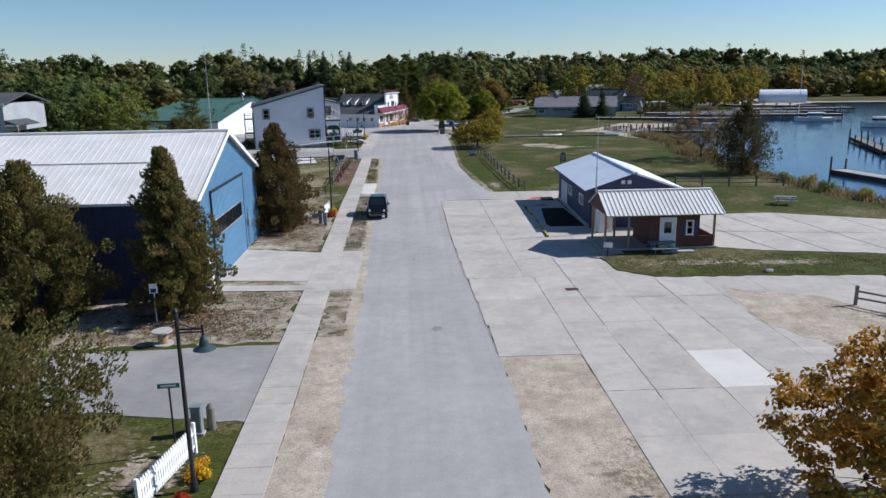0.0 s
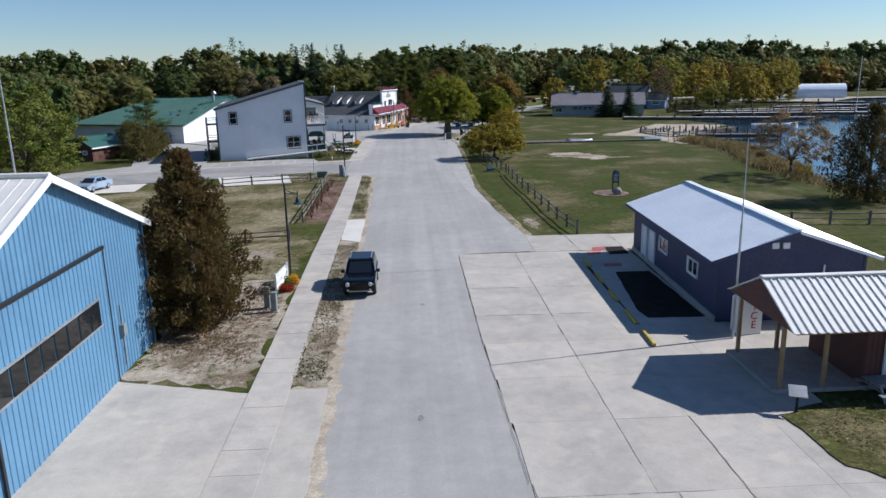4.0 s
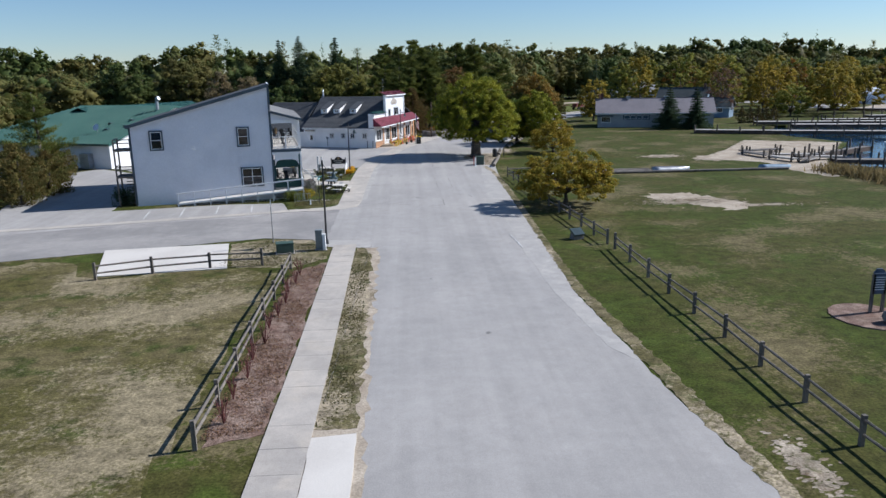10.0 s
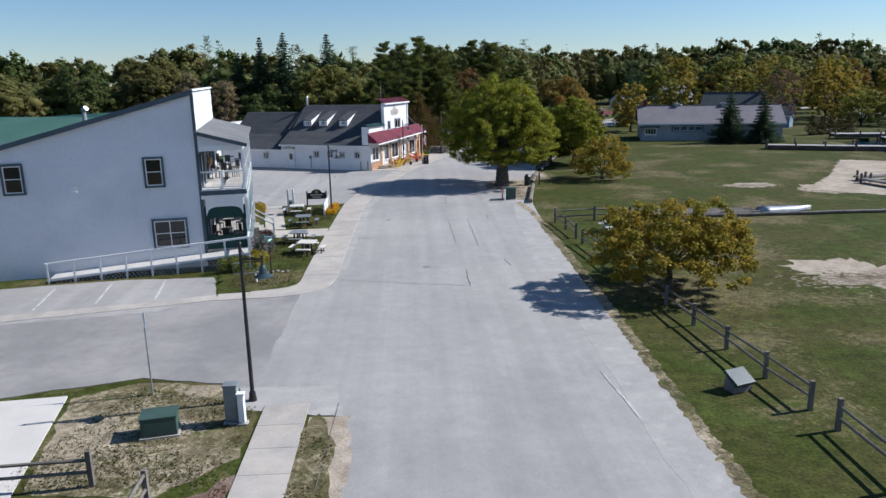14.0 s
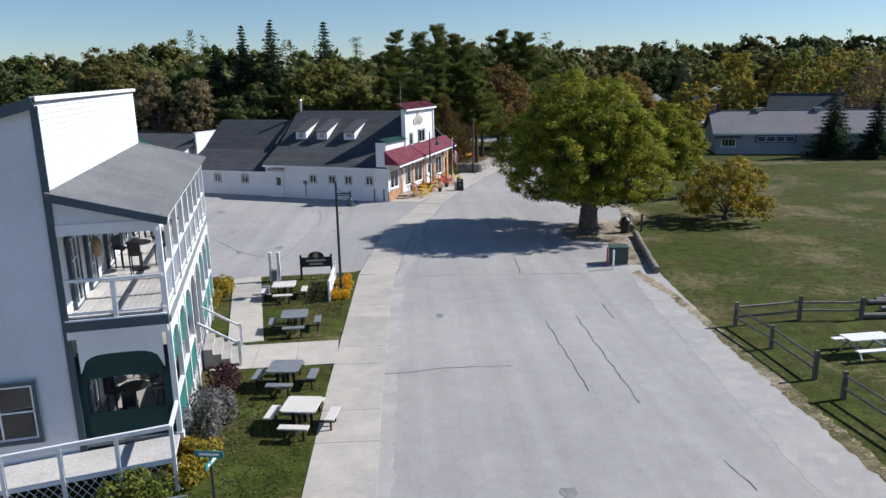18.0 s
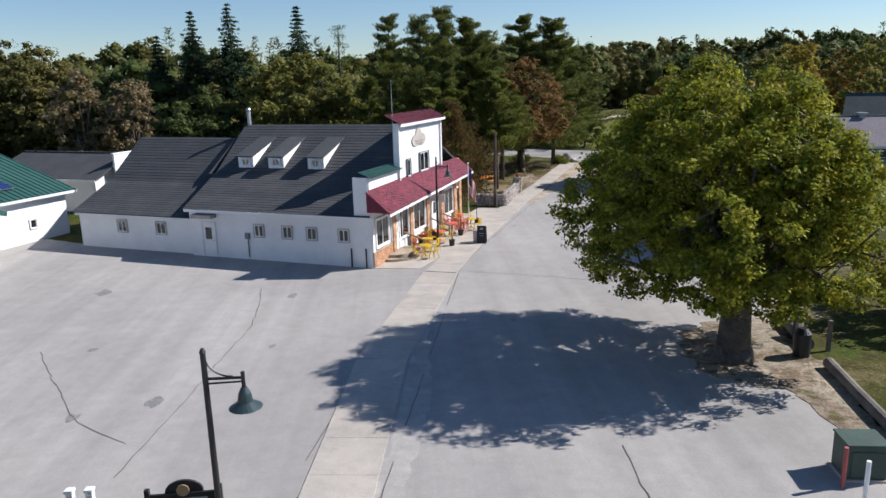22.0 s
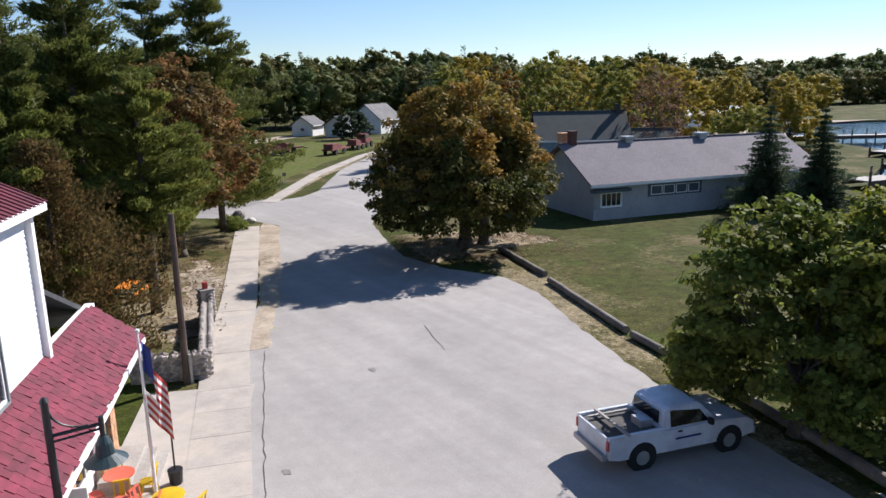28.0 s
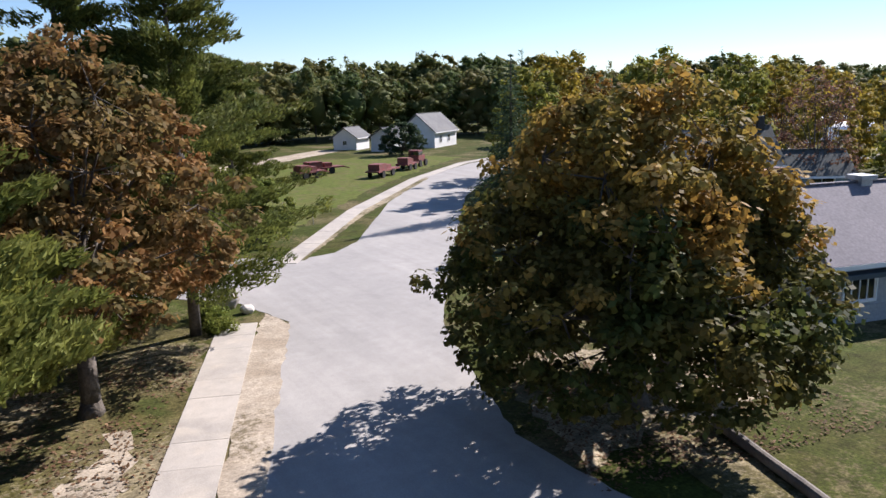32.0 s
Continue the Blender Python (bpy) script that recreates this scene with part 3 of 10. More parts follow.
sheet("sandy_lot", [(5.6, 10), (5.4, 29.8), (10.6, 29.8), (10.6, 18.8), (13.2, 18.5), (13.2, 2), (5.6, -2)], 0.016, SAND, "bare sandy strip beside the street", "ground", amp=0.15, seed=8)
sheet("sandy_patch", [(19.5, 38.8), (24, 37), (28, 30), (25, 22), (21, 29), (18.8, 33.4)], 0.04, SAND, "sandy patch on the concrete", "ground", amp=0.2, seed=9)
sheet("forecourt_grass", [(14.3, 46.5), (14.6, 43.2), (16.5, 41.5), (23, 41.2), (33, 40.3), (46, 39), (46, 46), (36, 45), (27, 46.9), (23.3, 48.3), (18, 48.2)], 0.07, GRASS, "grass island with bare sandy spots in front of the hut", "lawn", amp=0.12, seed=10, thick=0.1)
sheet("grass_verge", [(24.5, 41), (33, 40), (46, 38.5), (46, 26), (28, 27), (25, 34)], 0.014, SAND, "sandy ground beside the lot", "ground", amp=0.2, seed=11)

# pavements: single panels along the street
WALK = thing("pavement", (0, 0, 0), "pale concrete pavement of square panels beside the street", "pavement", kind="structure")


def walk_line(parent, pts, width, step, z=0.05, name="paving_panel"):
    for (xa, ya), (xb, yb) in zip(pts, pts[1:]):
        a, b = Vector((xa, ya)), Vector((xb, yb))
        n = max(1, round((b - a).length / step))
        d = (b - a) / n
        bm = bmesh.new()
        bmesh.ops.create_cube(bm, size=1, matrix=Matrix.Translation((0, 0, -0.05)) @ Matrix.Diagonal((width, d.length - 0.012, 0.1, 1)))
        me = None
        for k in range(n):
            c = a + d * (k + 0.5)
            if me is None:
                ob = put(name, bm, CONCRETE, parent)
                me = ob.data
            else:
                ob = new(name, me)
                ob.parent = parent
            ob.matrix_basis = pose(c.x, c.y, z + random.uniform(-0.004, 0.004), 0, 0, math.degrees(math.atan2(d.y, d.x)) - 90)


walk_line(WALK, [(-3.7, -14), (-3.75, 19.5), (-4.05, 55), (-4.3, 71.5), (-4.4, 90), (-4.7, 110)], 1.55, 1.55)
WALK2 = thing("pavement", (0, 0, 0), "pale concrete pavement round the corner lawn and past the store", "pavement", kind="structure")
walk_line(WALK2, [(-5.62, 127.2), (-5.65, 136), (-5.45, 151), (-4.4, 161.5), (-1.5, 173.9)], 2.0, 2.0)
walk_line(WALK2, [(-10.6, 123.35), (-9.0, 123.5)], 1.15, 1.6)
walk_line(WALK2, [(-40, 116.3), (-22.7, 120.2), (-13, 122.6), (-10.6, 123.35)], 1.0, 1.5)
sheet("corner_kerb", [(-9.0, 122.95), (-8.0, 122.95), (-7.15, 123.1), (-6.4, 123.35), (-5.75, 123.75), (-5.2, 124.3), (-4.85, 125.0), (-4.68, 125.9), (-4.62, 127.2), (-6.6, 127.2), (-6.6, 126), (-6.7, 125.4), (-7.1, 124.85), (-7.6, 124.6), (-8.3, 124.4), (-9.0, 124.2)], 0.046, CONCRETE, "rounded concrete pavement corner", "pavement")
walk_line(WALK2, [(-10.65, 140.7), (-12.75, 151.2)], 1.5, 1.8)
walk_line(WALK2, [(-11.5, 139.0), (-6.6, 139.3)], 2.6, 1.7, 0.052)
walk_line(WALK2, [(-1.45, 174.1), (0.65, 180.6), (6.2, 196), (9.2, 203), (16.6, 222)], 1.75, 1.75, 0.05)
walk_line(WALK2, [(22.6, 232.8), (35.5, 250.2), (52, 268.5), (68, 282.5), (100, 298)], 1.5, 1.6, 0.05)
CF, CS = (0.399, 0.917), (-0.917, 0.399)
STORE_X, STORE_Y = -5.3, 175.45


def st(u, s):
    """A place by the store: u metres along its front, s metres back from it."""
    return (STORE_X + CF[0] * u + CS[0] * s, STORE_Y + CF[1] * u + CS[1] * s)


sheet("store_terrace", [st(0, 0), st(0.6, -2.6), st(6, -3.0), st(20, -3.6), st(20, 0)], 0.044, CONCRETE, "pale concrete terrace in front of the store", "pavement")
for i, (pts, m, lab) in enumerate((
        ([(-3.05, -14), (-3.0, 22), (-1.3, 22), (-1.2, -14)], SAND, "sandy verge"),
        ([(-3.0, 33), (-3.2, 40.5), (-1.9, 40.5), (-1.7, 33)], SCRUB, "worn grass verge"),
        ([(-3.25, 50.5), (-3.5, 74.5), (-2.15, 74.8), (-1.8, 50.5)], SCRUB, "worn grass verge"),
        ([(-3.6, 83.5), (-3.95, 108), (-3.5, 109.2), (-2.7, 107), (-2.15, 83.5)], DRY, "worn grass verge"),
        ([(-3.0, 22), (-3.05, 33), (-1.7, 33), (-1.5, 22)], SAND, "sandy verge"))):
    sheet("verge", pts, 0.03 if m is not SAND else 0.024, m, lab + " between pavement and street", "verge", amp=0.16, step=0.35, seed=20 + i)
sheet("road_edge_sand", [(-3.1, -14), (-3.1, 40), (-3.4, 60), (-3.6, 90), (-3.8, 109), (-2.4, 109), (-2.0, 90), (-1.7, 70), (-1.3, 45), (-1.1, 20), (-0.9, -14)], 0.022, SAND, "loose sand along the edge of the street", "verge", amp=0.2, step=0.5, seed=80)
sheet("verge_apron", [(-3.25, 40.8), (-3.3, 50.3), (-1.75, 50.3), (-1.65, 40.8)], 0.034, CONCRETE, "old concrete patch between pavement and street", "pavement", amp=0.06, seed=26)
sheet("new_apron", [(-3.5, 75.8), (-3.6, 82.9), (-2.15, 83.1), (-2.05, 74.8)], 0.05, NEWCONC, "new white concrete apron", "pavement", amp=0.03, seed=27)
sheet("barn_apron", [(-10.35, 43.4), (-10.35, 51.7), (-4.78, 50.1), (-4.7, 42.8)], 0.035, CONCRETE, "pale concrete apron before the barn door", "pavement", amp=0.04, seed=28)
sheet("barn_strip", [(-10.2, 42.2), (-10.3, 43.6), (-4.7, 43.0), (-4.65, 41.8)], 0.02, SCRUB, "bare strip beside the concrete apron", "ground", amp=0.06, seed=95)
sheet("barn_step_walk", [(-10.2, 41.1), (-10.2, 42.3), (-4.72, 41.9), (-4.72, 40.8)], 0.035, CONCRETE, "narrow concrete walk to the barn door", "pavement")
sheet("driveway", [(-14, 31.8), (-4.6, 32.1), (-4.5, 24.3), (-10.2, 25.5), (-20, 25), (-34, 24), (-34, 31)], 0.02, ASPHALT2, "grey driveway crossing the pavement", "driveway", amp=0.12, seed=29)
sheet("barn_yard", [(-16, 32.2), (-4.7, 32.5), (-4.9, 40.6), (-10.3, 41), (-16, 40)], 0.012, SCRUB, "bare ground with dead leaves beside the barn", "ground", amp=0.3, seed=30)
sheet("barn_side", [(-4.95, 50.6), (-10.3, 52), (-10.3, 62), (-8, 66), (-5.0, 66)], 0.012, SCRUB, "ground strewn with dead leaves beside the barn", "ground", amp=0.3, seed=31)
sheet("lawn_patch", [(-30, 63), (-5.8, 66), (-5.4, 74), (-30, 73)], 0.010, GRASS, "thin lawn with green spots", "lawn", amp=0.3, seed=32)
sheet("lawn_patch", [(-11, 66.2), (-5.8, 66.2), (-5.3, 76.2), (-10, 75.4), (-12, 71)], 0.0125, FIELD, "patchy dry lawn beside the pavement", "lawn", amp=0.3, seed=97)
sheet("corner_verge", [(-11.2, 104.9), (-12.7, 111.2), (-10.7, 112.4), (-7.6, 112.0), (-5.7, 110.4), (-5.55, 106.5), (-7.5, 104.4)], 0.0135, DRY, "dry corner grass with dead leaves", "verge", amp=0.1, seed=98)
sheet("field_dry", [(-40, 76), (-8.2, 76.5), (-8, 103.4), (-11.2, 104.5), (-19, 103.5), (-23, 107.6), (-27.5, 106.8), (-28, 101), (-40, 97)], 0.008, FIELD, "dry mown lawn behind a rail fence", "lawn", amp=0.6, step=1, seed=33)
sheet("mulch_bed", [(-7.0, 82.6), (-5.18, 83.4), (-5.45, 105.5), (-7.3, 103.6)], 0.02, MULCH, "mulch bed along the rail fence", "flower bed", amp=0.15, seed=34)
sheet("concrete_pad", [(-12.9, 111.4), (-11.45, 104.7), (-18.9, 103.7), (-21, 110.4)], 0.05, NEWCONC, "new white concrete pad in the grass", "pavement")
sheet("old_pad", [(-28.2, 107.3), (-27.6, 101.6), (-35.5, 100.2), (-36.5, 105.5)], 0.04, NEWCONC, "white concrete pad beside the street", "pavement")
sheet("corner_lawn", [(-10.8, 123.95), (-8.3, 124.4), (-7.1, 124.85), (-6.7, 125.4), (-6.6, 126), (-6.62, 130.4), (-6.6, 135.7), (-6.62, 137.0), (-6.8, 137.7), (-7.3, 138.1), (-9.8, 138.2), (-10, 131), (-11.7, 128)], 0.03, GRASS, "corner lawn with picnic tables", "lawn", amp=0.06, seed=35)
sheet("table_lawn", [(-9.9, 141.0), (-7.4, 141.15), (-6.85, 141.5), (-6.6, 142.2), (-6.45, 145), (-6.6, 151.8), (-12.1, 151.3)], 0.03, GRASS, "lawn with picnic tables and a sign", "lawn", amp=0.06, seed=36)


def mottle(name, cx, cy, rx, ry, n, material, label, z, seed, turn=0.0, size=0.12):
    """A worn area made of many small uneven blots, thick in its middle and thin towards its rim."""
    rng = random.Random(seed)
    bm = bmesh.new()
    ca, sa = math.cos(radians(turn)), math.sin(radians(turn))
    n = int(n * 7)
    for i in range(n):
        a, r = rng.uniform(0, 6.283), abs(rng.gauss(0, 0.5))
        u, v = rx * r * math.cos(a), ry * r * math.sin(a)
        s_ = size * rng.uniform(0.35, 1.3) / (0.8 + r)
        k, wide, ang = rng.randint(7, 10), rng.uniform(1.2, 2.6), rng.uniform(-0.5, 0.5)
        ring = []
        for j in range(k):
            q = 6.283 * j / k
            f = s_ * rng.uniform(0.6, 1.15)
            p, w = math.cos(q) * f * wide, math.sin(q) * f
            p, w = u + p * math.cos(ang) - w * math.sin(ang), v + p * math.sin(ang) + w * math.cos(ang)
            ring.append(bm.verts.new((cx + p * ca - w * sa, cy + p * sa + w * ca, z + i * 0.000008)))
        bm.faces.new(ring)
    for f in bm.faces:
        f.normal_update()
        if f.normal.z < 0:
            f.normal_flip()
    return tagged(put(name, bm, material), label, "ground", kind="stuff")


MOTTLES = ((24, 123, 5, 2.2, 130), (30, 120.5, 4, 0.8, 50), (40, 152, 5, 2.2, 120), (33, 156, 4, 1.2, 70), (20, 44.5, 3, 1.0, 60), (26, 44, 3.4, 0.9, 60), (11.3, 80, 0.8, 2.5, 35), (14.3, 168, 1.0, 5, 60), (-9, 72, 2.5, 1.6, 70), (-6.8, 37, 1.5, 2.2, 60), (-8, 108.5, 1.0, 1.0, 16), (-7, 21, 1.6, 2.0, 60), (9.0, 207, 1.4, 5, 110), (6, 200, 2, 3, 60))
for i, (cx, cy, rx, ry, n) in enumerate(MOTTLES):
    mottle("bare_patch", cx, cy, rx, ry, n, SCRUB, "bare sandy patch worn through the grass", 0.078 if cy < 50 and cx > 15 else 0.018 if cx < 0 else 0.032 if cy > 195 else 0.008, 40 + i)
sheet("verge_east", [(9.95, 75.8), (9.2, 84), (8.4, 98), (8.9, 116), (9.15, 125), (9.35, 139), (9.5, 143), (9.3, 146.5), (8.9, 149.7), (9.5, 150.2), (9.9, 146), (9.95, 139), (9.7, 125), (9.4, 116), (9.1, 107), (9.0, 98), (9.7, 88), (10.2, 80), (10.5, 75.8)], 0.025, DRY, "worn sandy verge along the street", "verge", amp=0.10, step=0.25, thick=0.025, seed=37)
sheet("tree_dirt", [(7.5, 161.6), (8.2, 163.2), (9.7, 164.2), (12.4, 164.5), (12.2, 159.4), (11.1, 154.2), (10.2, 151.6), (9.5, 151.4), (9.2, 153.0), (9.6, 155.2), (9.7, 156.8), (8.2, 157.9), (7.2, 159.3)], 0.038, SCRUB, "bare soil with dead leaves round the foot of the shade tree", "ground", amp=0.3, step=0.35, thick=0.03, seed=99)
for k, pts in enumerate(([(20.9, 126.3), (23, 127.3), (26, 127), (27, 124.5), (29.5, 121), (27.5, 119), (25.8, 118.5), (24.6, 121.3), (22.8, 122.2), (21.8, 124.2)], [(36.5, 153.5), (38.5, 156), (41.5, 155), (41, 151.5), (38.5, 149.8), (37, 151)], [(30.5, 156.5), (33, 158), (36, 157.2), (35, 155), (32, 155)])):
    sheet("bare_patch", pts, 0.005, SAND, "bare sandy patch worn through the lawn", "ground", amp=0.55, step=0.35, seed=110 + k, thick=0.004)
sheet("beach", [(36.8, 152.7), (43, 148), (42.6, 140), (44, 134.7), (49.2, 135.8), (50, 146), (56.5, 156), (65, 168), (53, 174.5), (44, 161)], 0.02, SAND, "sandy slip beside the docks", "beach", amp=0.3, seed=60)
sheet("tree_strip", [(12.6, 165), (16, 176), (18.5, 184), (21, 190), (24, 197), (26, 203), (24, 204), (21.8, 197.5), (19.2, 190.5), (14.6, 175.5)], 0.018, FIELD, "worn grass strip along the logs", "verge", amp=0.2, seed=61)
sheet("sand_strip", [(7.8, 195.6), (11.4, 203), (14.6, 210.8), (18.6, 220.6), (18.2, 223), (15.8, 218), (9.7, 201.5), (6.9, 195.8)], 0.03, SAND, "sandy strip between pavement and street", "verge", amp=0.12, seed=62)
sheet("bare_patch", [(5.2, 198.5), (6.3, 198.8), (7.6, 203), (9.6, 208.5), (10.6, 212.5), (9.8, 213.2), (8.4, 209), (6.4, 203.5)], 0.016, SAND, "pale sandy ground beside the pavement", "ground", amp=0.5, step=0.4, seed=121, thick=0.004)
sheet("far_verge", [(24, 233), (33.5, 245.5), (54, 268.5), (53, 270), (32.5, 247), (23.2, 233.5)], 0.034, DRY, "worn grass strip between pavement and street", "verge", amp=0.12, seed=63)
sheet("cottage_lawn", [(21.5, 237), (29.5, 247), (44, 264), (62, 282), (74, 292), (66, 306), (46, 300), (30, 280), (16, 250)], 0.009, LUSH, "fresh green lawn before the cottages", "lawn", amp=0.4, step=1, seed=130)
sheet("wood_edge", [(7, 197), (15.5, 222), (10, 226), (-6, 210), (-2, 198)], 0.012, FIELD, "bare ground with dead leaves under the trees", "ground", amp=0.4, seed=64)
sheet("tree_shade_ground", [(20.8, 203), (24, 204), (31, 203), (31, 209), (23.5, 212)], 0.014, DRY, "bare ground with fallen leaves under the tree", "ground", amp=0.4, seed=65)



def scatter(name, pts, n, size, material, label, seed, z=0.03, upright=0.0, falloff=None):
    """Loose leaves or grass blades strewn over an outline; falloff: a place round which they lie thickest, and its reach."""
    rng = np.random.default_rng(seed)
    poly = np.array(pts, float)
    low_, high_ = poly.min(0), poly.max(0)
    p = rng.uniform(low_, high_, (n * 3, 2))
    inside = np.zeros(len(p), bool)
    for a, b in zip(poly, np.roll(poly, -1, 0)):
        cross = (a[1] > p[:, 1]) != (b[1] > p[:, 1])
        inside ^= cross & (p[:, 0] < (b[0] - a[0]) * (p[:, 1] - a[1]) / (b[1] - a[1] + 1e-9) + a[0])
    drift = np.sin(p[:, 0] * 1.7 + seed) * np.cos(p[:, 1] * 1.3 + 2 * seed) + np.sin(p[:, 0] * 0.6 + p[:, 1] * 0.9)
    keep = inside & (rng.uniform(-1.6, 1.6, len(p)) < drift)
    if falloff:
        keep &= rng.random(len(p)) < np.exp(-((p[:, 0] - falloff[0]) ** 2 + (p[:, 1] - falloff[1]) ** 2) / falloff[2] ** 2)
    p = p[keep][:n]
    m = len(p)
    a = rng.uniform(0, 6.283, m)
    s_ = size * rng.uniform(0.6, 1.4, m)
    u = np.stack([np.cos(a), np.sin(a), rng.normal(size=m) * 0.25], 1) * s_[:, None]
    v = np.stack([-np.sin(a), np.cos(a), rng.normal(size=m) * 0.25], 1) * s_[:, None] * 0.6
    base = np.concatenate([p, np.full((m, 1), z)], 1)
    if upright:
        top = np.stack([rng.normal(size=m) * 0.4, rng.normal(size=m) * 0.4, np.full(m, upright)], 1) * s_[:, None]
        quad = np.stack([base - u * 0.5, base + u * 0.5, base + u * 0.25 + top, base - u * 0.3 + top], 1)
    else:
        base[:, 2] += np.abs(u[:, 2]) + np.abs(v[:, 2])
        quad = np.stack([base - u, base + v, base + u, base - v], 1)
    return tagged(mesh_np(name, quad.reshape(-1, 3), np.arange(4 * m).reshape(-1, 4), material), label, "leaf litter" if material is LITTER else "grass", kind="stuff")


BARN_YARD = [(-13, 32.6), (-5.2, 32.8), (-5.4, 40.4), (-10.2, 40.6), (-13, 40)]
scatter("fallen_leaves", BARN_YARD, 5200, 0.055, LITTER, "brown dead leaves strewn under the juniper", 501, falloff=(-9.8, 36, 3.0))
scatter("fallen_leaves", [(-10.2, 52.5), (-5.4, 52), (-5.3, 66), (-10, 66)], 5200, 0.055, LITTER, "brown dead leaves strewn beside the barn", 502, falloff=(-8.6, 58, 4.0))
scatter("fallen_leaves", [(-7.2, 83), (-5.3, 83.6), (-5.5, 105), (-7.3, 103.4)], 5200, 0.04, LITTER, "brown leaves and chips in the mulch bed", 503)
scatter("fallen_leaves", [(20.4, 202), (31, 200), (32, 210), (23, 212)], 4200, 0.06, LITTER, "brown dead leaves under the maple", 504)
scatter("fallen_leaves", [(-4, 198), (7, 198.5), (14.5, 220), (8, 224), (-4, 212)], 6000, 0.07, LITTER, "brown dead leaves under the pines", 505)
scatter("grass_tufts", BARN_YARD, 3380, 0.05, TUFT, "thin grass tufts on the bare yard", 511, upright=0.7)
scatter("grass_tufts", [(-12.4, 105), (-5.7, 105), (-5.8, 110), (-10.5, 112)], 3380, 0.05, TUFT, "grass tufts on the corner verge", 516, upright=0.7)
scatter("grass_tufts", [(-3.5, 84), (-3.9, 108), (-2.8, 107), (-2.4, 84)], 2860, 0.05, TUFT, "grass tufts on the narrow verge", 517, upright=0.7, z=0.035)
scatter("grass_tufts", [(-3.3, 51), (-3.5, 74), (-2.3, 74), (-2.0, 51)], 2860, 0.05, TUFT, "grass tufts on the worn verge", 518, upright=0.7, z=0.035)
scatter("grass_tufts", [(14.6, 45.5), (16.6, 41.9), (33, 40.8), (44, 41), (34, 44.6), (18, 47.8)], 6500, 0.05, TUFT, "grass tufts on the island before the hut", 519, upright=0.7, z=0.075)
scatter("grass_tufts", [(-9.9, 141.2), (-6.9, 141.6), (-6.9, 151.4), (-11.8, 151)], 3900, 0.05, TUFT, "short grass round the picnic tables", 520, upright=0.7, z=0.035)
scatter("grass_tufts", [(-10.6, 124.8), (-7.2, 125.6), (-6.8, 137.5), (-9.6, 137.6)], 3900, 0.05, TUFT, "short grass of the corner lawn", 521, upright=0.7, z=0.035)
for k, (x, y, r) in enumerate(((2.1, 60.2, 0.14), (5.6, 60.0, 0.1), (3.2, 92, 0.16), (0.6, 128.4, 0.28), (-2.2, 143.4, 0.26), (0.9, 101, 0.12), (2.8, 33.6, 0.3), (1.8, 47.5, 0.16), (-9.2, 170.6, 0.3), (-16.5, 164, 0.26), (-12.2, 158.5, 0.34), (-14.6, 157.6, 0.3), (-19.5, 172.5, 0.5), (-9.0, 163.5, 0.18), (1.4, 165.5, 0.2), (4.5, 186, 0.16), (10, 191, 0.2))):
    rng = random.Random(600 + k)
    ring = [(x + r * rng.uniform(0.5, 1.1) * math.cos(0.6283 * j), y + r * rng.uniform(0.5, 1.6) * math.sin(0.6283 * j)) for j in range(10)]
    sheet("oil_stain", ring, 0.031, OILSTAIN, "dark oil stain on the asphalt", "stain", thick=0.003)

CRACKS = thing("road_cracks", (0, 0, 0), "dark sealed cracks in the street surface", "crack", kind="structure")
for i, pts in enumerate((
        [(-1.6, 66.3), (4.6, 66.9)], [(4.9, 43), (4.7, 55), (4.75, 70)], [(5.4, 30), (5.0, 43)], [(-4.67, 126.1), (-0.77, 125.0), (2.85, 124.0)], [(2.6, 142), (2.68, 134.6)], [(4.1, 142.7), (4.16, 133.5)], [(5.8, 144.5), (5.75, 142.2)], [(2.85, 124.0), (2.9, 127.4)], [(-4.95, 136.7), (-2, 137.2), (0.33, 137.1)],
        [(-4.7, 150.3), (0, 150.5), (2.7, 150.2), (6.2, 149.9)], [(2.9, 154), (2.7, 150.2)], [(5.6, 128), (5.4, 129.6)], [(-11.1, 172.2), (-10.6, 169.2), (-10.4, 165.8), (-10.9, 161.7), (-11.1, 158.5), (-11.7, 153.6)], [(-18.6, 163.9), (-16.8, 161), (-14.3, 157.2), (-12.1, 155.6)], [(-1.2, 174.4), (3, 172.9), (8, 170.6)], [(7.5, 195.4), (0.7, 177.8), (-0.3, 175.7)], [(14.3, 194), (13.25, 191)])):
    put("crack", ribbon(pts, 0.018 if i in (1, 2) else 0.025, 0.05 if i in (1, 2) else 0.034, i, 0.025 if i in (1, 2) else 0.05), TAR, CRACKS)
